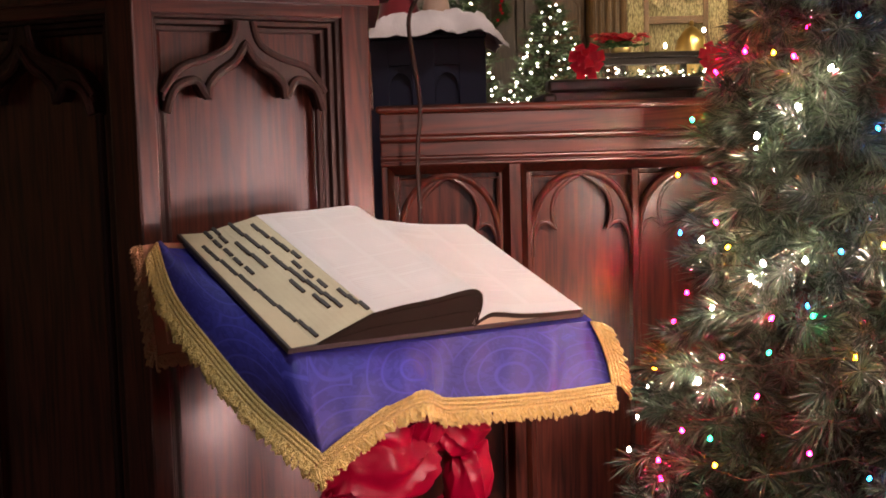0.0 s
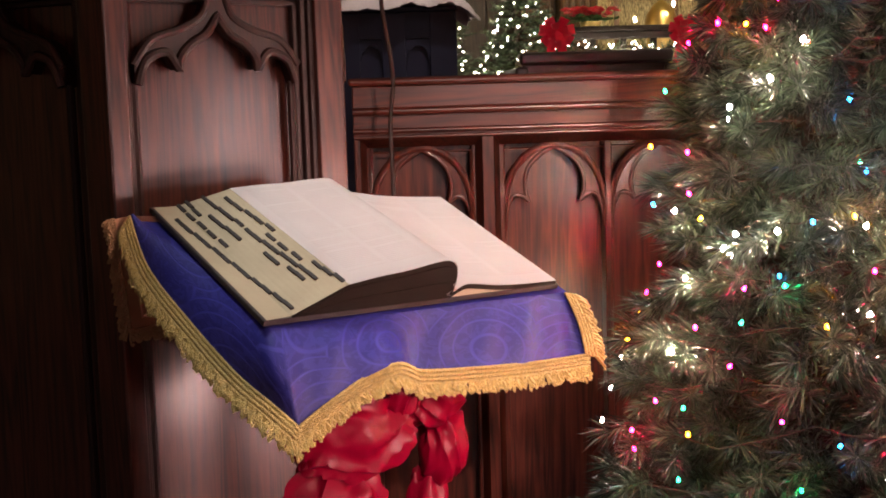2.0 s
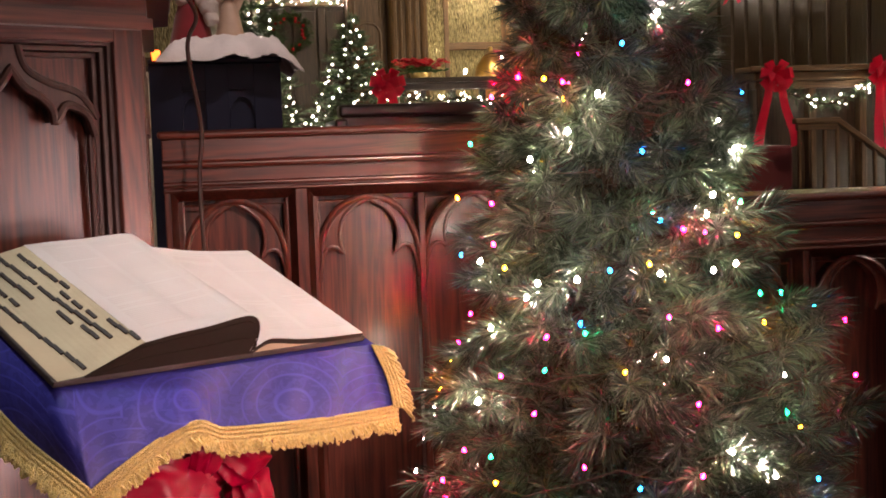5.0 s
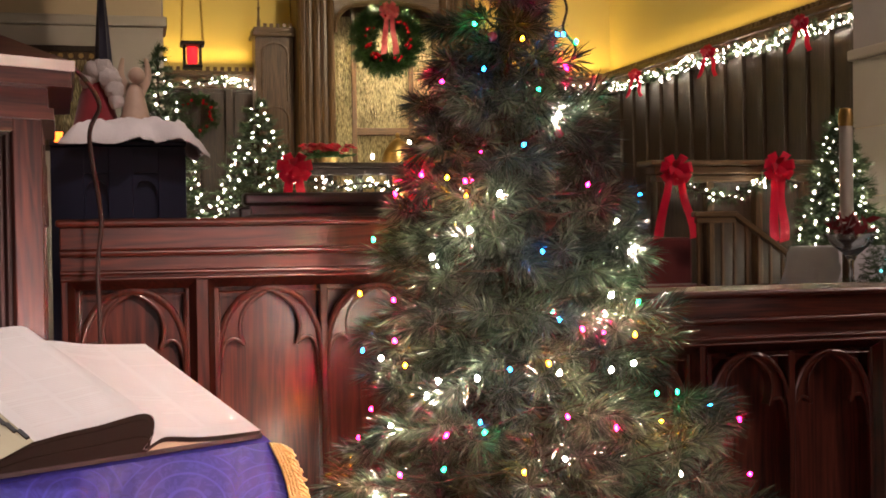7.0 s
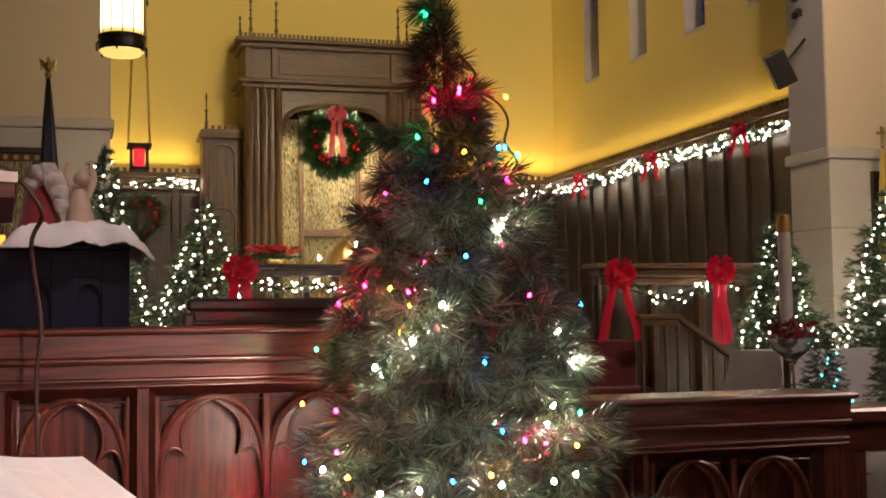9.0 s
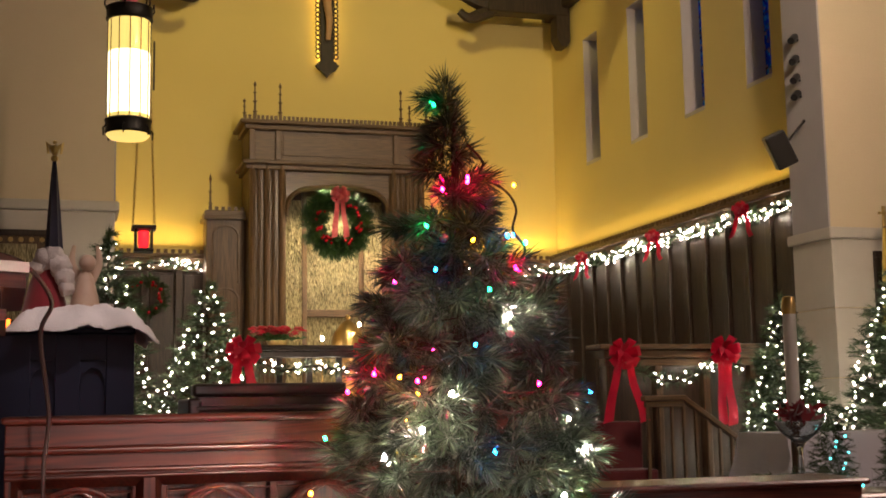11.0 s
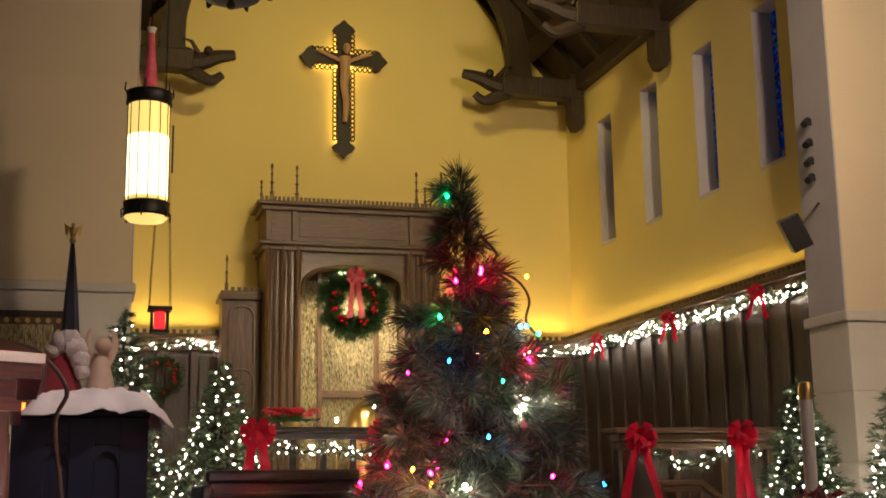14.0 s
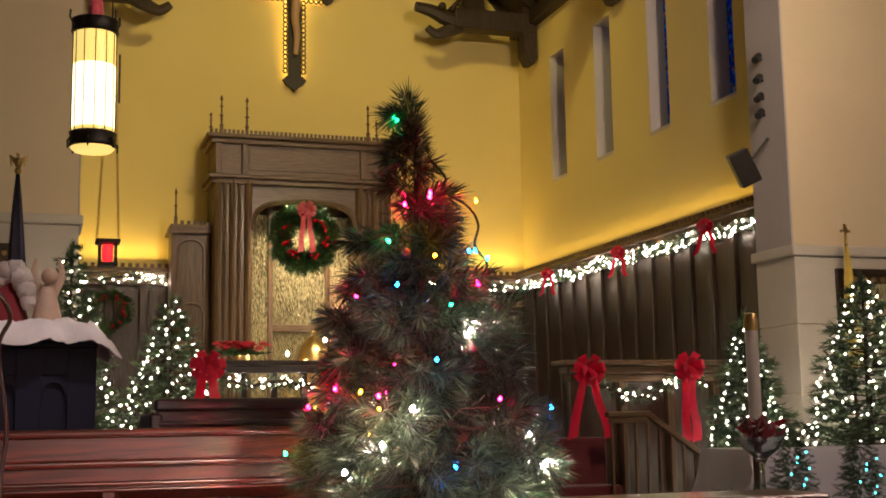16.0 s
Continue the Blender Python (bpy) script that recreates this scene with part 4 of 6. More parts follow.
    def col(x0, x1, prof, flat, sheet, n=58):
        px, pz = [p[0] for p in prof], [p[1] for p in prof]
        bm = B()
        for k in range(n):
            if rnd.random() < 0.06:
                continue
            t = 0.95 - 0.88 * k / n
            xe = x1 if rnd.random() > 0.15 else x0 + (x1 - x0) * rnd.uniform(0.3, 0.9)
            q = [x0 + (xe - x0) * i / 6 for i in range(7)]
            for a, b in zip(q, q[1:]):
                bm.faces.new([bm.verts.new((xx, tt * far(xx), 0.007 + (float(np.interp(xx, px, pz)) + 0.0015 - 0.007) * (1 - flat * tt) + 0.0012)) for xx, tt in ((a, t), (b, t), (b, t + 0.008), (a, t + 0.008))])
        part("print_column", bm, ink, sheet)
    col(0.195, 0.285, page[:-14], 0.30, left_page), col(0.298, 0.385, page[:-14], 0.30, left_page)
    col(0.500, 0.605, rp[6:], 0.1, right_page), col(0.622, 0.735, rp[6:], 0.1, right_page)
    return bk


build_book()


# ---------------------------------------------------------------- fir trees, garlands, wreaths
def sprigs(rnd, starts, dirs, lengths, per, nlen, nwid, spread=(0.5, 1.1)):
    """Needles set round short twigs, as slim three-cornered blades."""
    starts, dirs, lengths = np.array(starts), np.array(dirs), np.array(lengths)
    n = len(starts)
    dirs = dirs / np.linalg.norm(dirs, axis=1)[:, None]
    a = np.cross(dirs, np.array([0.31, 0.2, 0.93]))
    a /= np.linalg.norm(a, axis=1)[:, None] + 1e-9
    b = np.cross(dirs, a)
    D, A, Bv = (np.repeat(q, per, 0) for q in (dirs, a, b))
    f = rnd.random(n * per)
    base = np.repeat(starts, per, 0) + D * (np.repeat(lengths, per) * f)[:, None]
    ang = rnd.random(n * per) * 6.283
    lean = rnd.uniform(*spread, n * per) * (1.0 - 0.45 * f)
    side = A * np.cos(ang)[:, None] + Bv * np.sin(ang)[:, None]
    way = D * np.cos(lean)[:, None] + side * np.sin(lean)[:, None]
    L = nlen * rnd.uniform(0.6, 1.15, n * per)
    tip = base + way * L[:, None] + np.array([0, 0, -0.06]) * L[:, None]
    across = np.cross(way, rnd.normal(size=way.shape))
    across /= np.linalg.norm(across, axis=1)[:, None] + 1e-9
    w = nwid * rnd.uniform(0.7, 1.2, n * per)[:, None]
    v = np.stack([base - across * w / 2, base + across * w / 2, tip], 1).reshape(-1, 3)
    return v, np.arange(len(v)).reshape(-1, 3)


def blades(name, v, f, material, parent, label=""):
    me = bpy.data.meshes.new(name)
    me.vertices.add(len(v)), me.loops.add(f.size), me.polygons.add(len(f))
    me.vertices.foreach_set("co", v.astype(np.float32).ravel())
    me.loops.foreach_set("vertex_index", f.astype(np.int32).ravel())
    me.polygons.foreach_set("loop_start", np.arange(0, f.size, 3, dtype=np.int32))
    me.update(calc_edges=True)
    me.materials.append(material)
    ob = new(name, me)
    ob.parent = parent
    if label:
        ob["label"] = label
    return ob


def brushes(rnd, tufts, per, nlen, nwid):
    """Bottle-brush tufts of a wired fir: each (base, axis, length) carries needles that lean forward and close at the tip like a star."""
    starts, dirs, lengths = (np.array(q) for q in zip(*tufts))
    dirs = dirs / np.linalg.norm(dirs, axis=1)[:, None]
    n = len(starts)
    a = np.cross(dirs, np.array([0.31, 0.2, 0.93]))
    a /= np.linalg.norm(a, axis=1)[:, None] + 1e-9
    b = np.cross(dirs, a)
    D, A, Bv = (np.repeat(q, per, 0) for q in (dirs, a, b))
    f = rnd.random(n * per) ** 0.75
    base = np.repeat(starts, per, 0) + D * (np.repeat(lengths, per) * f)[:, None]
    ang = rnd.random(n * per) * 6.283
    lean = rnd.uniform(0.75, 1.15, n * per) * (1.0 - 0.92 * f ** 3 * rnd.random(n * per))
    side = A * np.cos(ang)[:, None] + Bv * np.sin(ang)[:, None]
    way = D * np.cos(lean)[:, None] + side * np.sin(lean)[:, None]
    L = np.repeat(rnd.uniform(0.8, 1.15, n), per) * nlen * rnd.uniform(0.75, 1.1, n * per)
    mid = base + way * (L * 0.55)[:, None]
    tip = base + way * L[:, None] + D * (L * 0.10)[:, None] + np.array([0, 0, -0.07]) * L[:, None]
    across = np.cross(way, rnd.normal(size=way.shape))
    across /= np.linalg.norm(across, axis=1)[:, None] + 1e-9
    w = nwid * rnd.uniform(0.75, 1.2, n * per)[:, None]
    v = np.stack([base, mid - across * w / 2, mid + across * w / 2, tip], 1).reshape(-1, 3)
    i = np.arange(n * per)[:, None] * 4
    return v, np.concatenate([i + np.array([[0, 2, 1]]), i + np.array([[1, 2, 3]])])


def wired_fir(t, seed, top, low, reach, n_branch, lean):
    """The tall tree: limbs in uneven tiers, each with forked twigs that end in bottle brushes, dark gaps between them."""
    rnd = np.random.default_rng(seed)
    part("trunk", cyl(B(), (0, 0, 0.0), (-lean * 0.7, 0, top - 0.10), 0.054, 0.006, 10), BARK, t)
    outer, inner = [], []
    for i in range(n_branch):
        q = (i + rnd.random()) / n_branch
        z = low + (top - low - 0.10) * (1 - (1 - q) ** 0.66)
        hb = (z - low) / (top - low)
        if hb > 0.80 and i % 3 == 0:
            continue
        R = max(0.030, reach * (top - z) * rnd.choice([0.74, 0.86, 0.95, 1.0, 1.07]) * rnd.uniform(0.94, 1.06) - 0.050)
        az = i * 2.39996 + rnd.uniform(-0.3, 0.3)
        R *= 1 + 0.13 * math.cos(az) * (z < 1.25)
        out, perp = np.array([math.cos(az), math.sin(az), 0]), np.array([-math.sin(az), math.cos(az), 0])
        up = np.array([0, 0, 1.0])
        tilt = rnd.uniform(-0.22, 0.16) + 0.45 * hb ** 3
        p0 = np.array([-lean * hb, 0, z])
        p1 = p0 + out * R * 0.55 + up * R * (tilt - 0.05)
        p2 = p0 + out * R * 0.92 + up * R * (tilt + 0.07)
        if R > 0.08:
            part("limb", tube(B(), [p0, p1, p2], 0.0055, 5, taper=0.4), BARK, t)
        size = min(0.085, 0.03 + R * 0.22)
        outer.append((p2 - out * size * 0.45, out + up * rnd.uniform(-0.25, 0.35) + perp * rnd.uniform(-0.2, 0.2), size))
        for k in range(1 if R < 0.12 else 2 + (R > 0.30) + (R > 0.45)):
            fr = (0.80, 0.62, 0.50, 0.40)[k]
            c = p1 + (p2 - p1) * max(0.0, (fr - 0.55) / 0.37) if fr > 0.55 else p0 + (p1 - p0) * fr / 0.55
            for s in (-1, 1):
                if rnd.random() < 0.86:
                    d = out * rnd.uniform(0.5, 0.9) + perp * s * rnd.uniform(0.55, 1.0) + up * rnd.uniform(-0.35, 0.40)
                    g = min(0.10, R * 0.34) * rnd.uniform(0.6, 1.1)
                    outer.append((c + d * g * 0.5, d, size * rnd.uniform(0.75, 1.05)))
        for k in range(4):
            c = p0 + (p2 - p0) * rnd.uniform(0.10, 0.62)
            inner.append((c, rnd.normal(size=3) + out * 0.6, min(0.06, R * 0.5)))
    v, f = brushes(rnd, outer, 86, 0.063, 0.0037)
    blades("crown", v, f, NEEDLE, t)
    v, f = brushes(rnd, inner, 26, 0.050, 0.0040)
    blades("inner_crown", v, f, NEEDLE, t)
    lead = [(np.array([-lean, 0, top - 0.235 + 0.018 * k]), np.array([rnd.uniform(-0.16, 0.16), rnd.uniform(-0.16, 0.16), 1.0]), 0.075) for k in range(7)]
    v, f = brushes(rnd, lead, 60, 0.062, 0.0036)
    blades("leader", v, f, NEEDLE, t)


def fir(t, seed, top, low, reach, n_branch, per, nlen, nwid, material, twig=0.11, side_steps=4, lean=0.0, leader=0.10):
    """Trunk, limbs and needled crown; reach is the radius gained for each metre below the top."""
    rnd = np.random.default_rng(seed)
    part("trunk", cyl(B(), (0, 0, 0.0), (-lean * 0.7, 0, top - 0.06), 0.030 + 0.012 * top / 2, 0.006, 10), BARK, t)
    S, D, L = [], [], []
    limbs = B()
    for i in range(n_branch):
        q = (i + rnd.random()) / n_branch
        z = low + (top - low - 0.05) * (1 - (1 - q) ** 0.62)
        R = max(0.03, (reach * (top - z) + 0.015) * rnd.uniform(0.78, 1.12))
        az = i * 2.39996 + rnd.uniform(-0.25, 0.25)
        cx = -lean * (z - low) / (top - low)
        out = np.array([math.cos(az), math.sin(az), 0])
        sag = rnd.uniform(-0.10, 0.14) + 0.10 * (z - low) / (top - low)
        p0 = np.array([cx, 0, z])
        p1 = p0 + out * R * 0.55 + np.array([0, 0, R * (sag - 0.06)])
        p2 = p0 + out * R * 0.95 + np.array([0, 0, R * (sag + 0.06)])
        if R > 0.08:
            tube(limbs, [p0, p1, p2], 0.0055, 4, taper=0.4)
        perp = np.array([-math.sin(az), math.cos(az), 0])
        for k in range(side_steps):
            fr = 0.30 + 0.66 * (k + rnd.random() * 0.7) / side_steps
            c = p0 + (p1 - p0) * min(1, fr / 0.55) if fr < 0.55 else p1 + (p2 - p1) * (fr - 0.55) / 0.40
            for s in (-1, 1):
                S.append(c)
                D.append(out * rnd.uniform(0.5, 1.0) + perp * s * rnd.uniform(0.5, 1.0) + np.array([0, 0, rnd.uniform(-0.25, 0.45)]))
                L.append(min(twig, R * 0.5 + 0.02) * rnd.uniform(0.7, 1.15))
        S.append(p2 - out * twig * 0.5), D.append(out + np.array([0, 0, rnd.uniform(-0.1, 0.4)])), L.append(min(twig, R * 0.6 + 0.02))
    for k in range(9):
        S.append(np.array([-lean, 0, top - leader - 0.02 * k])), D.append(np.array([rnd.uniform(-0.22, 0.22), rnd.uniform(-0.22, 0.22), 1.0])), L.append(leader * rnd.uniform(0.6, 1.0))
    tagged(part("branchwork", limbs, BARK, t), kind="stuff")
    v, f = sprigs(rnd, S, D, L, per, nlen, nwid, (0.45, 1.0))
    blades("crown", v, f, material, t)
    return S


def bulb_mesh(r):
    return lathe(B(), [(r * 0.4, -r), (r * 0.8, -r * 0.6), (r, 0.0), (r * 0.8, r * 0.8), (r * 0.25, r * 1.5)], 8)


tree = thing("christmas_tree", "tall artificial fir with coloured and white lights", "christmas tree", (1.0, 2.87, 0.0))
part("stand", lathe(B(), [(0.20, 0.0), (0.20, 0.02), (0.06, 0.05), (0.045, 0.25)], 16), IRON, tree)
wired_fir(tree, 11, 2.40, 0.22, 0.335, 225, 0.045)
BULBS = {
    "red": [(-120, 2.05, 0.12), (-87, 2.08, 0.11), (-53, 1.86, 0.18), (-162, 1.83, 0.19), (-166, 1.61, 0.25), (-131, 1.59, 0.26), (169, 1.57, 0.29), (-63, 1.58, 0.26), (-166, 1.32, 0.34), (-158, 1.23, 0.37), (-83, 1.26, 0.36), (-74, 1.25, 0.36), (-93, 1.08, 0.42), (-78, 1.05, 0.43), (-24, 1.02, 0.54), (-130, 1.04, 0.43), (-144, 0.95, 0.46), (-132, 0.88, 0.48), (-88, 0.90, 0.47), (-154, 0.78, 0.51), (-162, 0.70, 0.53), (-118, 0.78, 0.51), (-90, 0.76, 0.52), (-24, 0.89, 0.56), (-120, 2.05, 0.12), (-88, 2.07, 0.11)],
    "orange": [(-92, 1.92, 0.16), (-142, 1.60, 0.26), (169, 1.33, 0.39), (-149, 1.18, 0.39), (-97, 1.19, 0.38), (-60, 1.24, 0.37), (-107, 0.97, 0.45), (-141, 0.73, 0.53)],
    "green": [(-135, 1.96, 0.15), (-85, 1.80, 0.20), (169, 1.46, 0.35), (-94, 1.30, 0.35), (-52, 1.31, 0.35), (-118, 1.05, 0.43), (-57, 1.11, 0.41), (-41, 1.10, 0.41), (-24, 1.93, 0.18), (-130, 0.97, 0.45), (-144, 0.78, 0.51), (-61, 0.86, 0.49), (-158, 2.28, 0.05)],
    "blue": [(-124, 1.85, 0.18), (-47, 1.94, 0.15), (-99, 1.67, 0.24), (-95, 1.43, 0.31), (-24, 1.56, 0.32), (-110, 1.18, 0.39), (168, 1.19, 0.39), (-23, 1.05, 0.47), (-55, 0.71, 0.53), (-105, 0.74, 0.52)],
    "white": [(-127, 1.48, 0.29), (-145, 1.42, 0.31), (-67, 1.33, 0.34), (-72, 1.29, 0.35), (-163, 1.19, 0.39), (-135, 1.15, 0.39), (-121, 1.16, 0.39), (-94, 1.17, 0.39), (-75, 1.17, 0.39), (-65, 1.18, 0.39), (-151, 1.05, 0.43), (-72, 1.74, 0.21), (-113, 1.56, 0.27), (-38, 1.43, 0.31), (-138, 1.12, 0.41), (-151, 0.89, 0.48), (-81, 0.80, 0.50), (-73, 0.77, 0.51), (-70, 0.74, 0.52)],
}
for c, where in BULBS.items():
    first = None
    for az, z, r in where:
        a = radians(az)
        r *= 0.97
        m = Matrix.Translation((-0.045 + 0.03 * (2.40 - z) + r * math.cos(a), r * math.sin(a), z)) @ pose(0, 0, 0, 20 * math.sin(az), 25 * math.cos(az * 3), 0)
        if first is None:
            first = part("bulb", bulb_mesh(0.0042 if c != "white" else 0.0050), COLOURS[c], tree, c + " light bulb", smooth=True)
            first.matrix_basis = m
        else:
            again(first, m)
rb = random.Random(21)
seen = {}
for k in range(14):
    c = ("red", "white", "blue", "green", "orange")[k % 5]
    z = 0.35 + 1.15 * rb.random()
    r = (0.31 * (2.40 - z)) * rb.uniform(0.8, 0.95)
    az = rb.uniform(175, 365)
    m = Matrix.Translation((-0.045 + 0.03 * (2.40 - z) + r * math.cos(radians(az)), r * math.sin(radians(az)), z))
    if c not in seen:
        seen[c] = part("bulb", bulb_mesh(0.0042), COLOURS[c], tree, c + " light bulb", smooth=True)
        seen[c].matrix_basis = m
    else:
        again(seen[c], m)
for k in range(22):
    c = ("red", "white", "white", "orange")[k % 4]
    z = 0.5 + 1.25 * ((k * 0.618) % 1)
    r, az = 0.30 * (2.40 - z), 78 + 92 * ((k * 0.382 + 0.1) % 1)
    again(seen[c], Matrix.Translation((-0.045 + 0.03 * (2.40 - z) + r * math.cos(radians(az)), r * math.sin(radians(az)), z)))
# wires of the light strings, wound round the tree
for k in range(3):
    pts = []
    for i in range(150):
        z = 0.4 + 1.85 * i / 149
        r = 0.31 * (2.40 - z) * (0.80 + 0.10 * math.sin(i * 1.7 + k))
        a = i * 0.23 + k * 2.1
        pts.append((-0.045 + 0.03 * (2.4 - z) + r * math.cos(a), r * math.sin(a), z - 0.03 * abs(math.sin(i * 0.9))))
    part("light_wire", tube(B(), pts, 0.0016, 4), BARK, tree)
# loose loop of cord by the top
part("light_wire", tube(B(), smooth_path([(-0.011, -0.05, 2.176), (0.028, -0.05, 2.133), (0.023, -0.05, 2.099), (0.088, -0.05, 2.060), (0.113, -0.05, 2.016), (0.103, -0.05, 1.963), (0.134, -0.05, 1.918), (0.110, -0.05, 1.872)], 6), 0.0034, 5), BARK, tree, smooth=True)


for c, x, z in (("green", 0.131, 1.930), ("red", 0.106, 1.866), ("blue", 0.099, 1.948), ("orange", 0.104, 2.073)):
    again(seen[c], Matrix.Translation((x, -0.062, z)))
PINK_GLASS = plain("pink_mirror_glass", (0.62, 0.16, 0.22), 0.1, 0.6, vary=0.1)
for az, z, r in ((-70, 1.70, 0.21), (-90, 1.30, 0.33), (-118, 1.93, 0.13)):
    c = thing("glass_bauble", "small pink mirrored bauble hung in the fir", "ornament", (0.965 + r * math.cos(radians(az)), 2.87 + r * math.sin(radians(az)), z), group="glass baubles")
    globe = part("ball", ball(B(), (0, 0, 0), 0.012, 14, 10), PINK_GLASS, c, smooth=True)
    part("cap", cyl(B(), (0, 0, 0.010), (0, 0, 0.016), 0.004, n=8), BRASS, globe)


def mini_lights(t, name, pts, r, material=None):
    bm = B()
    for p in pts:
        bmesh.ops.create_icosphere(bm, subdivisions=1, radius=r * 0.74, matrix=Matrix.Translation(p))
    o = part(name, bm, material or MINI, t)
    o["kind"] = "stuff"
    return o


def lit_fir(label, at, height, reach, seed, n_lights=170, r=0.011, name="lit_fir_tree"):
    t = thing(name, label, "christmas tree", at, group="white-lit trees")
    part("stand", lathe(B(), [(0.16, 0.0), (0.16, 0.02), (0.04, 0.05), (0.03, 0.15)], 12), IRON, t)
    fir(t, seed, height, 0.12, reach, 190, 34, 0.070, 0.0062, NEEDLE_2, twig=0.13, side_steps=3, leader=0.12)
    rn = random.Random(seed)
    pts = []
    for k in range(n_lights):
        z = 0.15 + (height - 0.2) * (1 - (1 - (k + rn.random()) / n_lights) ** 0.6)
        rad = (reach * (height - z) + 0.02) * rn.uniform(0.86, 1.04)
        a = k * 2.39996 + rn.uniform(-0.5, 0.5)
        pts.append((rad * math.cos(a), rad * math.sin(a), z))
    mini_lights(t, "light_string", pts, r)
    return t


lit_fir("fir tree with warm white lights by the altar rail", (1.32, 12.3, 0.6), 2.26, 0.38, 31, 210, 0.0115)
lit_fir("fir tree with warm white lights behind the navy desk", (0.318, 10.40, 0.6), 2.47, 0.29, 32, 150, 0.0110)
lit_fir("fir tree with warm white lights beside the chancel arch", (5.14, 8.10, 0.6), 1.76, 0.27, 33, 210, 0.0082)
lit_fir("full fir tree with warm white lights before the pier", (5.76, 7.5, 0.6), 1.98, 0.40, 34, 320, 0.0080)


def garland(name, label, pts, seed, thick=0.10, n=90, per=30, lights=120, r=0.011, nlen=0.06, parent_at=(0, 0, 0)):
    g = thing(name, label, "garland", parent_at)
    rnd = np.random.default_rng(seed)
    path = smooth_path(pts, 10)
    part("wire", tube(B(), path, 0.012, 6), BARK, g)
    P = np.array([list(p) for p in path])
    t = rnd.random(n) * (len(P) - 1.001)
    i = t.astype(int)
    c = P[i] + (P[i + 1] - P[i]) * (t - i)[:, None]
    d = rnd.normal(size=(n, 3))
    v, f = sprigs(rnd, c, d, np.full(n, thick), per, nlen, 0.0045)
    blades("greenery", v, f, NEEDLE_2, g)
    t = rnd.random(lights) * (len(P) - 1.001)
    i = t.astype(int)
    c = P[i] + (P[i + 1] - P[i]) * (t - i)[:, None]
    off = rnd.normal(size=(lights, 3))
    off /= np.linalg.norm(off, axis=1)[:, None]
    mini_lights(g, "light_string", [tuple(q) for q in c + off * thick * rnd.uniform(0.5, 1.0, lights)[:, None]], r)
    return g


pts = [(6.0 - 0.02 * (k % 2), 14.6 - 0.55 * k, 3.23 + (-0.03 if k % 2 else 0.02)) for k in range(11)]
garland("lit_garland", "lit fir garland along the side panelling", pts, 41, 0.075, 420, 30, 300, 0.0088)
garland("lit_garland", "lit fir garland along the back panelling", [(0.15, 14.82, 3.30), (0.6, 14.80, 3.24), (1.1, 14.80, 3.28), (1.5, 14.82, 3.24)], 42, 0.075, 100, 30, 66, 0.0088)
garland("lit_garland", "lit fir garland along the back panelling", [(4.7, 14.80, 3.28), (5.2, 14.80, 3.22), (5.7, 14.80, 3.24), (6.0, 14.7, 3.26)], 43, 0.075, 100, 30, 66, 0.0088)


def bow(label, at, size, turn=0, tails=0.5, material=None, name="ribbon_bow", spread=0.25):
    """Tied bow: puffed loops round a knot, and two tails."""
    b = thing(name, label, "bow", at, turn, group="red bows")
    material = material or RIBBON
    for k in range(11):
        a = radians((52 if k < 7 else 90) * k + 12)
        d = Vector((math.cos(a), -0.30 - 0.2 * (k % 2), math.sin(a) * 0.85)) * (1.0 if k < 7 else 0.62) - Vector((0, 0.0 if k < 7 else 0.55, 0))
        side = Vector((-math.sin(a), 0, math.cos(a)))
        bm = B()
        rows = []
        for j in range(9):
            t = j / 8
            out = math.sin(t * math.pi) * size * 0.5
            lift = (t - 0.5) * size * 0.42
            w = size * (0.05 + 0.085 * math.sin(t * math.pi))
            c = d * out + Vector((0, -lift * 0.6, lift * 0.3))
            rows.append([bm.verts.new(c + side * w * s) for s in (-1, -0.3, 0.4, 1)])
        for p, q in zip(rows, rows[1:]):
            for i in range(3):
                bm.faces.new((p[i], p[i + 1], q[i + 1], q[i]))
        bmesh.ops.solidify(bm, geom=bm.faces[:], thickness=0.002)
        part("loop", bm, material, b, smooth=True)
    part("knot", ball(B(), (0, -0.03 * size, 0), size * 0.13, 10, 8, 1, 0.8, 1.1), material, b, smooth=True)
    for s in (-1, 1):
        bm = B()
        rows = []
        for j in range(13):
            t = j / 12
            c = Vector((s * (size * 0.10 + spread * size * t), -0.03 - 0.015 * math.sin(t * 8 + s), -tails * t))
            w = size * (0.10 + 0.05 * t)
            rows.append([bm.verts.new(c + Vector((w * q, 0.012 * abs(q) * math.sin(t * 6), 0.01 * q * (t == 1)))) for q in (-1, -0.35, 0.35, 1)])
        for p, q in zip(rows, rows[1:]):
            for i in range(3):
                bm.faces.new((p[i], p[i + 1], q[i + 1], q[i]))
        bmesh.ops.solidify(bm, geom=bm.faces[:], thickness=0.002)
        part("tail", bm, material, b, smooth=True)
    return b


for k in range(3):
    y = (13.55, 11.65, 9.85)[k]
    bow("red ribbon bow on the lit garland", (5.88, y, 3.27), 0.17, -60, 0.26, spread=0.5)


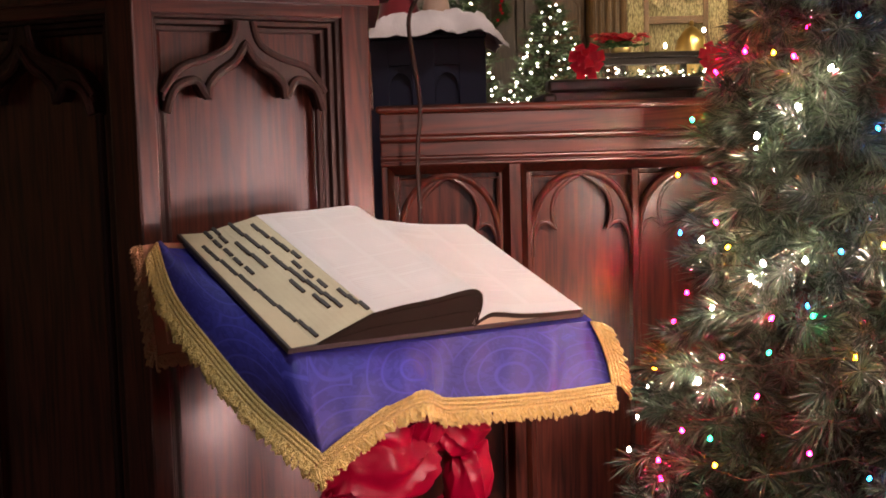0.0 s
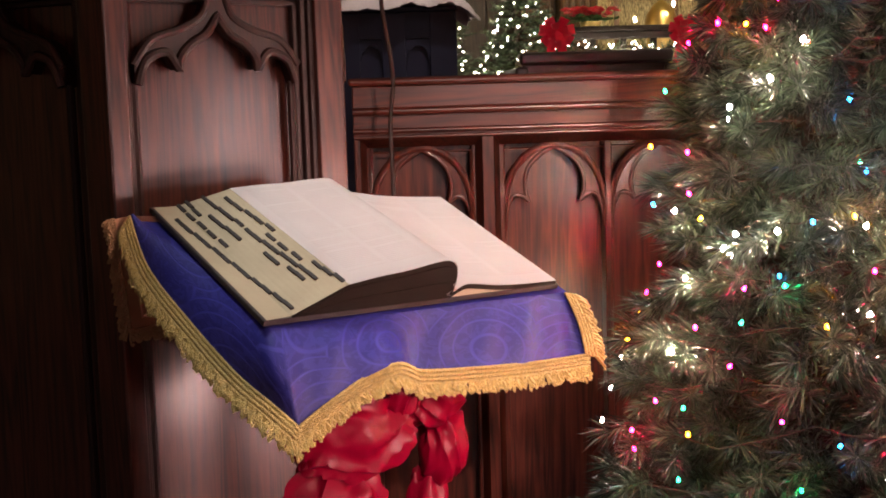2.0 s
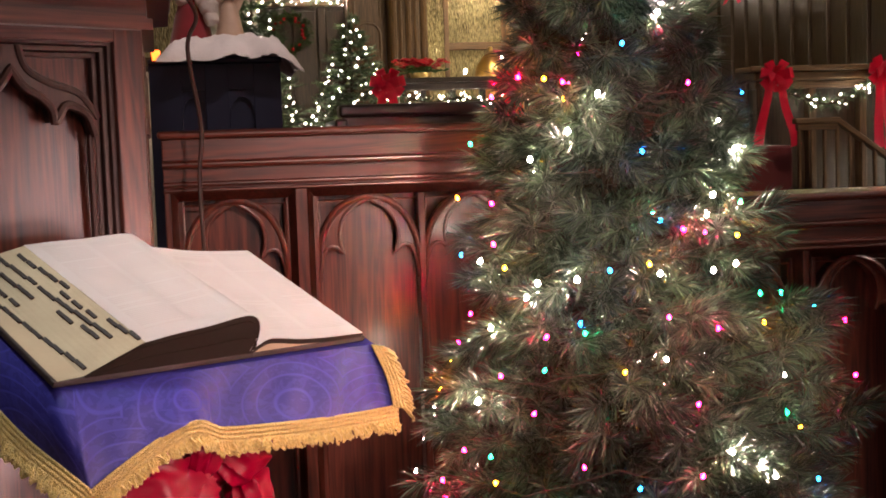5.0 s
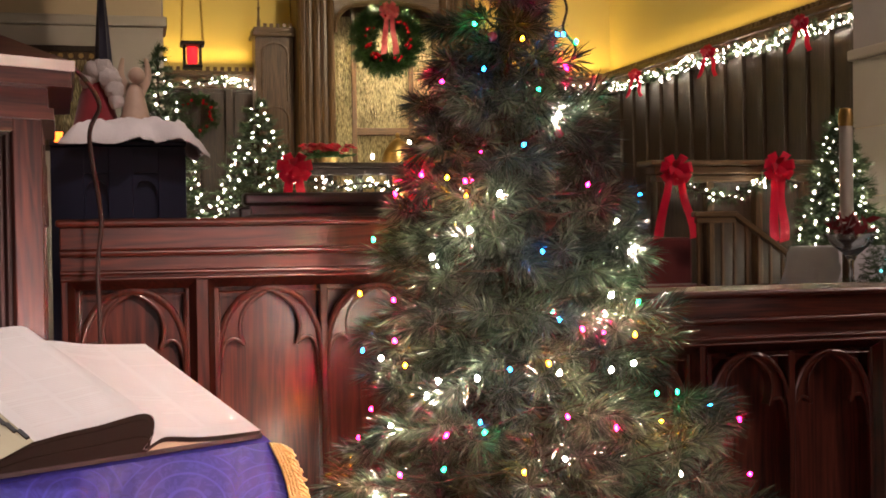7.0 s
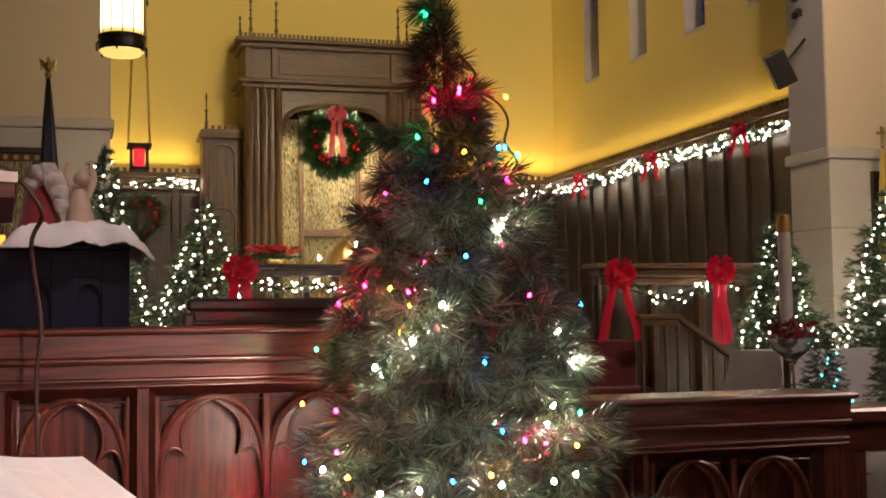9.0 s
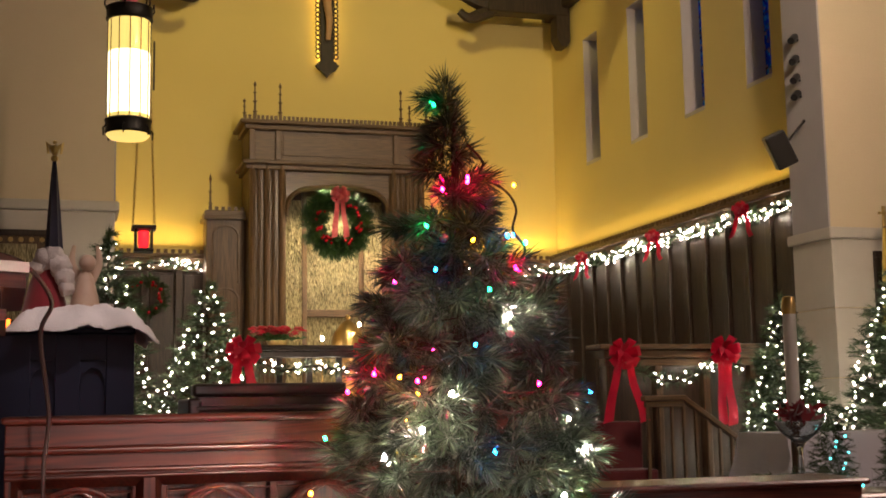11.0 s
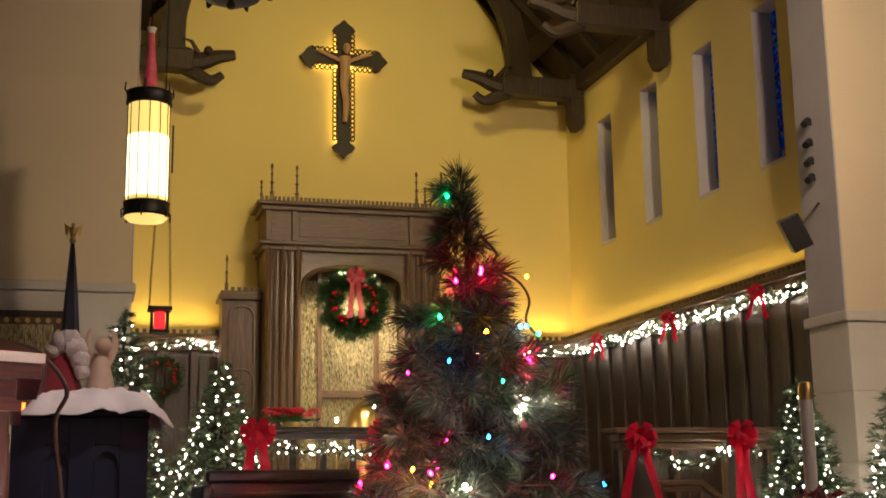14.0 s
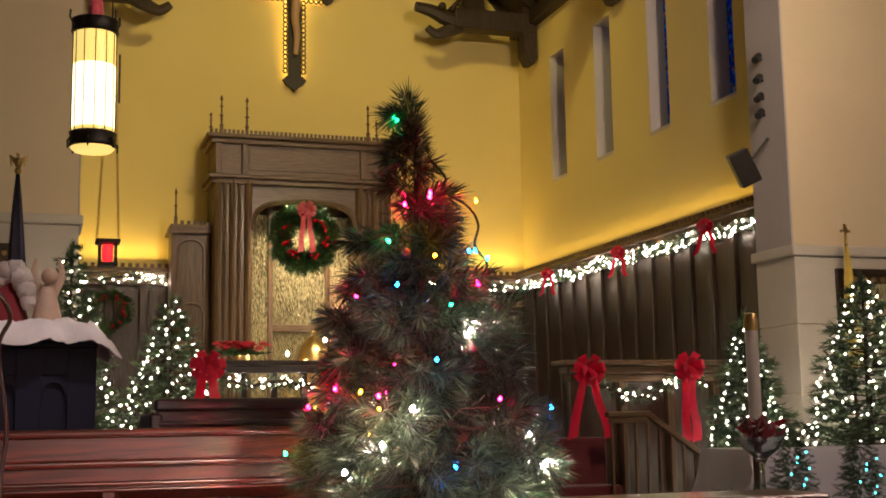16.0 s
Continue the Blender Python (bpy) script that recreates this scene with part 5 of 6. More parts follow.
def wreath(label, at, R, r, seed, n, nlen, berries, turn=0, lights=0):
    w = thing("wreath", label, "wreath", at, turn)
    rnd = np.random.default_rng(seed)
    part("ring", tube(B(), [(R * math.cos(6.283 * i / 32), 0.02, R * math.sin(6.283 * i / 32)) for i in range(32)], 0.02, 6, closed=True), BARK, w)
    a = rnd.random(n) * 6.283
    c = np.stack([np.cos(a) * R, np.zeros(n), np.sin(a) * R], 1)
    d = rnd.normal(size=(n, 3)) + np.stack([-np.sin(a), np.zeros(n), np.cos(a)], 1) * 0.8
    d[:, 1] = -abs(d[:, 1]) * 0.8
    v, f = sprigs(rnd, c, d, np.full(n, r * 0.75), 40, nlen, 0.0055)
    blades("greenery", v, f, WREATH_GREEN, w)
    rn = random.Random(seed)
    first = None
    for k in range(berries):
        q = rn.uniform(0, 6.283)
        m = Matrix.Translation((math.cos(q) * R * rn.uniform(0.72, 1.0), -r * rn.uniform(0.6, 1.0), math.sin(q) * R * rn.uniform(0.72, 1.0))) @ Matrix.Scale(rn.uniform(0.7, 1.2), 4)
        if first is None:
            first = part("bauble", ball(B(), (0, 0, 0), 0.019, 10, 8), BAUBLE, w, "shiny red bauble", smooth=True)
            first.matrix_basis = m
        else:
            again(first, m)
    return w


WREATH_GREEN = needles("bright_fir_needles", (0.010, 0.040, 0.010), (0.055, 0.130, 0.028), 0.5)
BAUBLE = plain("red_glass_bauble", (0.42, 0.010, 0.025), 0.15, 0.3, vary=0.3)
wreath("large green fir wreath with red baubles on the reredos", (3.0, 14.10, 3.68), 0.285, 0.20, 51, 900, 0.085, 44)
bow("pink and red striped bow hanging on the wreath", (3.0, 13.93, 4.00), 0.24, 0, 0.50, PINK_RIBBON, spread=0.2)
wreath("dark fir wreath with red baubles on the panelling", (0.86, 14.78, 2.87), 0.20, 0.10, 52, 200, 0.05, 16)

# ---------------------------------------------------------------- reredos
rer = thing("reredos", "carved brown oak reredos with gilded relief panels", "reredos", (3.06, 14.3, 0.6))
for s in (-1, 1):
    part("pier", box(B(), min(s * 1.07, s * 0.63), max(s * 1.07, s * 0.63), 0, 0.62, 0, 3.86, 0.01), BROWN, rer)
    for k, (x, w, d) in enumerate(((1.03, 0.04, 0.04), (0.95, 0.02, 0.025), (0.86, 0.035, 0.05), (0.78, 0.02, 0.025), (0.68, 0.04, 0.045))):
        part("shaft", tube(B(), [(s * x, -d * 0.4, 0), (s * x, -d * 0.4, 3.84)], w, 8), BROWN, rer, smooth=True)
    wing = (min(s * 1.53, s * 1.08), max(s * 1.53, s * 1.08))
    side = part("wing", box(B(), *wing, 0.25, 0.62, 0, 3.22, 0.008), BROWN, rer)
    part("wing_cap", box(box(B(), wing[0] - 0.04, wing[1] + 0.03, 0.19, 0.62, 3.17, 3.22, 0.01), wing[0] - 0.02, wing[1] + 0.02, 0.21, 0.62, 3.22, 3.28, 0.01), BROWN_X, side)
    for k in range(6):
        part("crest_tooth", box(B(), wing[0] + 0.02 + k * 0.075, wing[0] + 0.06 + k * 0.075, 0.2, 0.23, 3.28, 3.32), BROWN_X, rer)
    for z0, z1 in ((0.4, 1.4), (1.5, 2.35), (2.42, 3.10)):
        o = part("blind_arch", tube(B(), [(a, 0.0, b) for a, b in [(-0.15, 0)] + [(x, z1 - z0 - 0.16 + z) for x, z in gothic(0.30, 0.16)] + [(0.15, 0)]], 0.014, 6), BROWN, rer, smooth=True)
        o.matrix_basis = pose((wing[0] + wing[1]) / 2, 0.245, z0)
part("entablature", box(B(), -1.07, 1.07, 0.0, 0.62, 3.86, 4.28, 0.01), BROWN_X, rer)
part("lower_cornice", box(box(B(), -1.15, 1.15, -0.09, 0.62, 3.80, 3.85, 0.015), -1.11, 1.11, -0.05, 0.62, 3.74, 3.80, 0.012), BROWN_X, rer)
part("upper_cornice", box(box(B(), -1.18, 1.18, -0.11, 0.62, 4.28, 4.33, 0.015), -1.12, 1.12, -0.06, 0.62, 4.22, 4.28, 0.012), BROWN_X, rer)
crest = None
for k in range(44):
    m = pose(-1.12 + k * 0.0515, -0.09, 4.345)
    if crest is None:
        crest = part("crest_tooth", box(B(), -0.016, 0.016, -0.015, 0.015, -0.015, 0.03), BROWN_X, rer)
        crest.matrix_basis = m
    else:
        again(crest, m)
for x in (-0.72, 0.72, -1.03, 1.03):
    part("buttress", box(B(), x - 0.035, x + 0.035, -0.045, 0.0, 3.86, 4.22, 0.006), BROWN, rer)
part("sunk_panel", box(B(), -0.66, 0.66, -0.012, 0.0, 3.92, 4.16, 0.004), BROWN_X, rer)
fin = None
for x, h, y in ((-1.08, 0.34, 0.3), (-1.00, 0.47, -0.04), (-0.70, 0.46, -0.04), (0.78, 0.46, -0.04), (0.98, 0.36, 0.3), (1.10, 0.47, -0.04)):
    bm = lathe(B(), [(0.020, 0), (0.020, 0.2), (0.032, 0.22), (0.014, 0.25), (0.014, 0.45), (0.03, 0.48), (0.011, 0.51), (0.010, 0.68), (0.024, 0.71), (0.009, 0.74), (0.009, 0.85), (0.020, 0.90), (0.014, 0.95), (0.002, 1.0)], 6)
    o = part("finial", bm, BROWN, rer)
    o.matrix_basis = pose(x, y, 4.33) @ Matrix.Diagonal((1, 1, h, 1))
for x in (-1.48, 1.48):
    bm = lathe(B(), [(0.018, 0), (0.018, 0.2), (0.028, 0.22), (0.012, 0.25), (0.012, 0.5), (0.026, 0.53), (0.009, 0.56), (0.009, 0.8), (0.018, 0.86), (0.002, 1.0)], 6)
    o = part("finial", bm, BROWN, rer)
    o.matrix_basis = pose(x, 0.3, 3.27) @ Matrix.Diagonal((1, 1, 0.46, 1))
# four-centred arch head of the niche
head = [(p.x, p.y) for p in smooth_path([(-0.63, 3.20), (-0.60, 3.36), (-0.52, 3.47), (-0.36, 3.535), (0.0, 3.575)], 5)]
head = head + [(-x, z) for x, z in head[-2::-1]]
part("arch_head", prism(B(), head + [(0.63, 3.76), (-0.63, 3.76)], 0.02, 0.10), BROWN_X, rer)
part("arch_moulding", tube(B(), [(x, 0.015, z) for x, z in head], 0.03, 8), BROWN_X, rer, smooth=True)
part("niche_back", box(B(), -0.64, 0.64, 0.40, 0.46, 0, 3.75), BROWN, rer)
for x0, x1, z0, z1 in ((-0.62, -0.37, 1.0, 3.45), (-0.33, 0.33, 2.12, 3.5), (-0.33, 0.33, 1.0, 2.03), (0.37, 0.62, 1.0, 3.45)):
    # each gilded panel: a fan of raised rays over the ground
    o = part("gilded_panel", box(B(), x0, x1, 0.365, 0.395, z0, z1), GILT, rer)
    rn = random.Random(int(x0 * 100) + 7)
    for k in range(70):
        a = rn.uniform(0.12, 3.02)
        c0, r0, r1 = ((x0 + x1) / 2, z0 - 0.05), rn.uniform(0.15, 0.7) * (z1 - z0), rn.uniform(0.5, 1.15) * (z1 - z0)
        p, q = (c0[0] + math.cos(a) * r0 * 0.45, c0[1] + math.sin(a) * r0), (c0[0] + math.cos(a) * r1 * 0.45, c0[1] + math.sin(a) * r1)
        q = (min(max(q[0], x0 + 0.01), x1 - 0.01), min(q[1], z1 - 0.01))
        if x0 < p[0] < x1 and p[1] < q[1]:
            part("gilded_ray", tube(B(), [(p[0], 0.362, p[1]), (q[0], 0.350, q[1])], 0.013, 5, taper=0.3), GILT, rer)
for x in (-0.35, 0.35):
    part("door_stile", box(B(), x - 0.03, x + 0.03, 0.33, 0.38, 0.8, 3.55, 0.006), BROWN, rer)
part("door_rail", box(B(), -0.33, 0.33, 0.335, 0.38, 2.03, 2.12, 0.006), BROWN_X, rer)
part("altar_table", box(B(), -1.0, 1.0, -0.75, 0.36, 0.0, 1.05, 0.02), BROWN_X, rer)

tab = thing("tabernacle", "small domed brass tabernacle on the altar", "tabernacle", (3.10, 14.0, 1.65))
part("body", lathe(B(), [(0.19, 0), (0.2, 0.04), (0.17, 0.08), (0.17, 0.55), (0.2, 0.58), (0.19, 0.64), (0.16, 0.75), (0.09, 0.85), (0.02, 0.9)], 20), BRASS, tab, smooth=True)
part("knob", ball(B(), (0, 0, 0.93), 0.03), BRASS, tab, smooth=True)
for x, z in ((2.75, 2.36), (3.18, 2.52), (3.40, 2.36)):
    c = thing("altar_candle", "lit altar candle in a brass stick", "candle", (x, 13.75, 1.65), group="altar candles")
    part("stick", lathe(B(), [(0.06, 0), (0.06, 0.01), (0.015, 0.04), (0.02, 0.2), (0.012, 0.22), (0.012, z - 1.75), (0.03, z - 1.74)], 10), BRASS, c, smooth=True)
    part("flame", ball(B(), (0, 0, z - 1.69), 0.018, 8, 6, 1, 1, 1.6), MINI, c, smooth=True)

# ---------------------------------------------------------------- cross on the back wall
cross = thing("crucifix", "dark openwork crucifix with a pale carved figure", "crucifix", (3.054, 14.90, 5.64))
bm = B()
box(bm, -0.085, 0.085, -0.03, 0.02, 0.22, 1.70, 0.008), box(bm, -0.40, 0.40, -0.028, 0.018, 1.275, 1.435, 0.008)
part("beam", bm, CROSS_WOOD, cross)
for c, d in (((0, 0, 1.74), (0, 1)), ((0, 0, 0.18), (0, -1)), ((-0.43, 0, 1.355), (-1, 0)), ((0.43, 0, 1.355), (1, 0))):
    px, pz = -d[1], d[0]
    o = [(c[0] + d[0] * f + px * g, c[2] + d[1] * f + pz * g) for f, g in ((-0.05, 0.10), (0.0, 0.15), (0.05, 0.12), (0.09, 0.06), (0.15, 0.0), (0.09, -0.06), (0.05, -0.12), (0.0, -0.15), (-0.05, -0.10))]
    part("cusped_end", prism(B(), o, -0.035, 0.02), CROSS_WOOD, cross)
rings = [(s * 0.116, 0.30 + k * 0.060) for k in range(24) for s in (-1, 1) if not 1.22 < 0.30 + k * 0.060 < 1.49]
rings += [(s * (0.15 + k * 0.065), z) for k in range(5) for s in (-1, 1) for z in (1.235, 1.475)]
link = part("openwork_ring", tube(B(), [(0.026 * math.cos(6.283 * i / 10), -0.01, 0.030 * math.sin(6.283 * i / 10)) for i in range(10)], 0.011, 5, closed=True), CROSS_WOOD, cross)
link.matrix_basis = pose(rings[0][0], 0, rings[0][1])
for x, z in rings[1:]:
    again(link, pose(x, 0, z))
bm = B()
for a, b, c, d in ((-0.05, 0.05, 0.25, 1.68), (-0.38, 0.38, 1.31, 1.40)):
    box(bm, a, b, 0.055, 0.06, c, d)
part("back_light", bm, HALO, cross, "amber light strip hidden behind the cross")
fig = thing("carved_figure", "pale carved figure on the cross", "statue", (3.054, 14.84, 5.64))
bm = B()
tube(bm, smooth_path([(-0.34, 0, 1.44), (-0.16, -0.01, 1.36), (0, -0.02, 1.30), (0.16, -0.01, 1.36), (0.34, 0, 1.44)], 4), 0.026, 8)
tube(bm, smooth_path([(0, -0.02, 1.36), (0.005, -0.03, 1.18), (-0.01, -0.03, 0.98), (0.015, -0.04, 0.75), (0.0, -0.02, 0.50)], 5), 0.075, 10, taper=0.42)
ball(bm, (0.02, -0.05, 1.47), 0.062, 10, 8, 0.85, 1, 1.15)
o = part("figure", bm, CORPUS, None, smooth=True)
o.location = fig.location
bpy.data.objects.remove(fig)
o.name = "carved_figure"
tagged(o, "pale carved figure on the cross", "statue")

# ---------------------------------------------------------------- altar rail, pew, poinsettia
rail = thing("altar_rail", "dark wooden altar rail before the reredos", "altar rail", (2.9, 11.8, 0.6))
part("top", box(B(), -1.33, 1.2, -0.10, 0.10, 1.49, 1.54, 0.015), PEW, rail)
part("under_moulding", box(B(), -1.28, 1.15, -0.06, 0.06, 1.42, 1.49, 0.012), PEW, rail)
part("lower_rail", box(B(), -1.28, 1.15, -0.05, 0.05, 0.9, 1.0, 0.01), PEW, rail)
for k in range(9):
    x = -1.24 + k * 0.29
    part("post", box(B(), x - 0.03, x + 0.03, -0.03, 0.03, 0, 1.43, 0.008), PEW, rail)
garland("lit_garland", "lit fir garland swagged under the altar rail", [(1.65, 11.66, 2.02), (1.95, 11.64, 1.90), (2.25, 11.66, 1.94), (2.55, 11.64, 1.90), (2.9, 11.66, 2.0)], 61, 0.07, 110, 28, 44, 0.0098)
bow("large red velvet bow at the altar rail's end", (1.58, 11.62, 2.08), 0.34, 0, 0.40, spread=0.15)
bow("large red velvet bow on the altar rail", (2.78, 11.62, 2.08), 0.32, 0, 0.42, spread=0.15)
pew = thing("choir_pew", "black-stained wooden choir pew behind the parapet", "pew", (0.80, 4.8, 0.6))
part("back", box(B(), -0.285, 0.285, 0.0, 0.05, 0.35, 1.0, 0.006), PEW, pew)
part("top_rail", box(B(), -0.298, 0.298, -0.03, 0.08, 0.985, 1.035, 0.012), PEW, pew)
part("moulding", box(B(), -0.285, 0.285, -0.022, 0.0, 0.93, 0.95, 0.006), PEW, pew)
part("seat", box(B(), -0.28, 0.28, 0.05, 0.45, 0.42, 0.47, 0.01), PEW, pew)
for x in (-0.29, 0.29):
    part("end", box(B(), x - 0.025, x + 0.025, -0.02, 0.47, 0, 0.98, 0.01), PEW, pew)


def poinsettia(label, at, size, seed):
    p = thing("poinsettia", label, "potted plant", at)
    part("pot", lathe(B(), [(size * 0.25, 0), (size * 0.30, size * 0.12), (size * 0.31, size * 0.13), (0.01, size * 0.12)], 14), BRASS, p, smooth=True)
    rn = random.Random(seed)
    for nm, mat, n, z0, sp in (("foliage", GREEN_LEAF, 60, 0.13, 1.0), ("bract_head", RIBBON, 90, 0.30, 0.95)):
        v, f = [], []
        for k in range(n):
            a, r = rn.uniform(0, 6.283), size * sp * rn.uniform(0.05, 0.75)
            c = Vector((r * math.cos(a), r * math.sin(a) * 0.7, size * (z0 + rn.uniform(0, 0.16))))
            b = rn.uniform(0, 6.283)
            d = Vector((math.cos(b), math.sin(b), rn.uniform(-0.3, 0.3))) * size * 0.30
            s = Vector((-math.sin(b), math.cos(b), rn.uniform(-0.3, 0.3))) * size * 0.10
            i = len(v)
            v += [c, c + d * 0.5 + s, c + d, c + d * 0.5 - s, c + d * 0.5 + Vector((0, 0, 0.02))]
            f += [(i, i + 1, i + 4), (i + 1, i + 2, i + 4), (i + 2, i + 3, i + 4), (i + 3, i, i + 4)]
        soup(nm, v, f, mat, p)
    return p


poinsettia("red poinsettia in a brass pot on the altar rail", (1.93, 11.78, 2.14), 0.36, 71)

# ---------------------------------------------------------------- navy desk with its snow and figures
nd = thing("navy_desk", "dark navy painted desk front with two gothic recesses", "desk", (0.027, 6.7, 0.6))
nd.scale = (0.931, 0.931, 0.98)
part("body", box(B(), -0.355, 0.355, 0.03, 0.42, 0.0, 1.37, 0.01), NAVY, nd)
part("top", box(B(), -0.372, 0.375, -0.015, 0.44, 1.37, 1.40, 0.008), NAVY, nd)
for a, b in ((-0.37, -0.19), (-0.06, 0.075), (0.215, 0.37)):
    part("stile", box(B(), a, b, 0.0, 0.03, 0.0, 1.37, 0.004), NAVY, nd)
for c in (-0.125, 0.145):
    part("rail", box(B(), c - 0.075, c + 0.075, 0.002, 0.03, 1.23, 1.37), NAVY, nd)
    h = [(x, z) for x, z in gothic(0.125, 0.10)]
    o = part("recess_head", prism(B(), h + [(0.075, 0.10), (0.075, 0.13), (-0.075, 0.13), (-0.075, 0.10)][0:4], 0.004, 0.028), NAVY, nd)
    o.matrix_basis = pose(c, 0, 1.09)
sn = thing("cotton_snow", "white cotton batting laid as snow on the desk", "decoration", (0.097, 6.80, 1.965))
sn.scale = (0.931, 0.931, 0.931)
bm = B()
bmesh.ops.create_grid(bm, x_segments=36, y_segments=18, size=1.0)
for v in bm.verts:
    x, y = v.co.x, v.co.y
    h = 0.120 * (1 - abs(x) ** 5) * (1 - abs(y) ** 3 * 0.85) + 0.055 * noise.noise((x * 3.3, y * 2.4, 1.3)) + 0.016 * noise.noise((x * 11, y * 7, 4.0))
    edge = max(0, x - 0.68)
    v.co = Vector((x * (0.385 + 0.03 * math.sin(y * 4)) + 0.015, y * 0.26 + 0.02 * math.sin(x * 8), 0.012 + max(h, 0.0) - edge * 0.22 - 0.02 * (abs(y) > 0.9)))
bmesh.ops.solidify(bm, geom=bm.faces[:], thickness=0.012)
part("batting", bm, SNOW, sn, smooth=True)
bm = lathe(B(), [(0.13, 0), (0.12, 0.05), (0.085, 0.20), (0.05, 0.30), (0.03, 0.33)], 14)
o = part("robed_figurine", bm, RED_CLOTH, None, smooth=True)
o.location = (-0.088, 6.89, 2.02)
tagged(o, "small figurine in a dark red robe on the snow", "figurine")
bm = B()
for x, y, z, r in ((-0.055, 0, 0.035, 0.062), (-0.01, -0.015, 0.05, 0.055), (0.02, -0.03, 0.0, 0.060), (0.045, -0.04, -0.06, 0.052), (0.055, -0.045, -0.12, 0.042), (-0.09, 0.0, -0.01, 0.045)):
    ball(bm, (x, y, z), r, 14, 10)
for v in bm.verts:
    v.co += v.co.normalized() * (0.020 * noise.noise(v.co * 30) + 0.012 * noise.noise(v.co * 75))
o = part("fur_trim", bm, WHITE_FUR, None, smooth=True)
o.location = (-0.037, 6.85, 2.315)
tagged(o, "grey-white fur trim gathered over the red robe", "decoration")
bm = lathe(B(), [(0.085, 0), (0.08, 0.06), (0.055, 0.17), (0.038, 0.23), (0.02, 0.26)], 14)
ball(bm, (0.01, -0.02, 0.30), 0.045, 12, 8)
for s in (-1, 1):
    tube(bm, smooth_path([(s * 0.02, 0.03, 0.20), (s * 0.07, 0.04, 0.30), (s * 0.06, 0.04, 0.40)], 4), 0.03, 8, 0.3, taper=0.3)
o = part("winged_figurine", bm, SKIN_RESIN, None, smooth=True)
o.location = (0.116, 6.82, 2.03)
tagged(o, "pale peach winged figurine standing on the snow", "figurine")
vot = thing("votive_light", "small glowing orange votive light on the desk", "candle", (-0.275, 6.68, 1.965))
part("glass", lathe(B(), [(0.018, 0), (0.024, 0.05), (0.022, 0.052), (0.005, 0.05)], 10), FLAME, vot, smooth=True)


# ---------------------------------------------------------------- lamps
lan = thing("hanging_lantern", "lit iron lantern with frosted glass panes", "pendant lamp", (0.42, 9.28, 3.585))
lan.scale = (1.174, 1.174, 1.174)
part("glass", lathe(B(), [(0.131, 0.125), (0.132, 0.14), (0.132, 0.52), (0.131, 0.53)], 20), LANTERN_GLASS, lan, "frosted cream lantern glass", smooth=True)
# end zones of the same glass: the glow's fall-off put into a dimmer amber
for z0, z1 in ((0.085, 0.124), (0.532, 0.745)):
    part("rim_glass", lathe(B(), [(0.130, z0), (0.131, z0 + 0.004), (0.131, z1 - 0.004), (0.130, z1)], 20), LANTERN_RIM, lan, "end zone of the glass with a dimmer amber glow", smooth=True)
for z0, z1, r in ((0.0, 0.10, 0.143), (0.74, 0.835, 0.146)):
    part("iron_band", lathe(B(), [(r - 0.004, z0), (r + 0.004, z0 + 0.012), (r, z0 + 0.03), (r, z1 - 0.02), (r + 0.006, z1 - 0.01), (r - 0.01, z1), (r - 0.02, z1), (r - 0.02, z0)], 24), IRON, lan, smooth=True)
part("bottom_glass", lathe(B(), [(0.060, -0.034), (0.115, -0.026), (0.136, -0.006), (0.136, 0.004)], 20), LANTERN_RIM, lan, "amber bottom glass", smooth=True)
for k in range(12):
    a = 6.283 * k / 12
    part("glazing_bar", box(B(), -0.003, 0.003, -0.003, 0.003, 0.08, 0.76), IRON, lan).matrix_basis = pose(0.134 * math.cos(a), 0.134 * math.sin(a), 0)
for k in range(6):
    a = 6.283 * k / 6 + 0.3
    part("hook", tube(B(), [(0.145 * math.cos(a), 0.145 * math.sin(a), 0.80), (0.165 * math.cos(a), 0.165 * math.sin(a), 0.83), (0.160 * math.cos(a), 0.160 * math.sin(a), 0.88)], 0.006, 5), IRON, lan)
    part("hook", tube(B(), [(0.142 * math.cos(a), 0.142 * math.sin(a), 0.05), (0.163 * math.cos(a), 0.163 * math.sin(a), 0.03), (0.160 * math.cos(a), 0.160 * math.sin(a), -0.02)], 0.006, 5), IRON, lan)
part("side_strap", box(B(), 0.150, 0.162, -0.012, 0.012, 0.30, 0.62, 0.003), IRON, lan)
part("pink_cone", lathe(B(), [(0.055, 0.835), (0.045, 0.95), (0.026, 1.15), (0.018, 1.24)], 14), PINK_RIBBON, lan, "pink cone above the lantern", smooth=True)
part("crown", lathe(B(), [(0.018, 1.24), (0.034, 1.275), (0.030, 1.28), (0.010, 1.285)], 10), WAX, lan)
part("rod", cyl(B(), (0, 0, 1.28), (0, 0, 4.0), 0.006, n=6), IRON, lan)

sl = thing("sanctuary_lamp", "hanging sanctuary lamp with a glowing ruby glass", "pendant lamp", (0.64, 11.2, 2.945))
part("base_plate", box(B(), -0.085, 0.085, -0.085, 0.085, 0.0, 0.03, 0.006), IRON, sl)
part("top_plate", box(B(), -0.105, 0.105, -0.105, 0.105, 0.20, 0.235, 0.006), IRON, sl)
for x, y in ((-0.07, -0.07), (0.07, -0.07), (-0.07, 0.07), (0.07, 0.07)):
    part("bar", box(B(), x - 0.010, x + 0.010, y - 0.010, y + 0.010, 0.02, 0.21), IRON, sl)
part("ruby_glass", lathe(B(), [(0.04, 0.04), (0.05, 0.08), (0.05, 0.18), (0.045, 0.19)], 12), RUBY, sl, "glowing ruby glass", smooth=True)
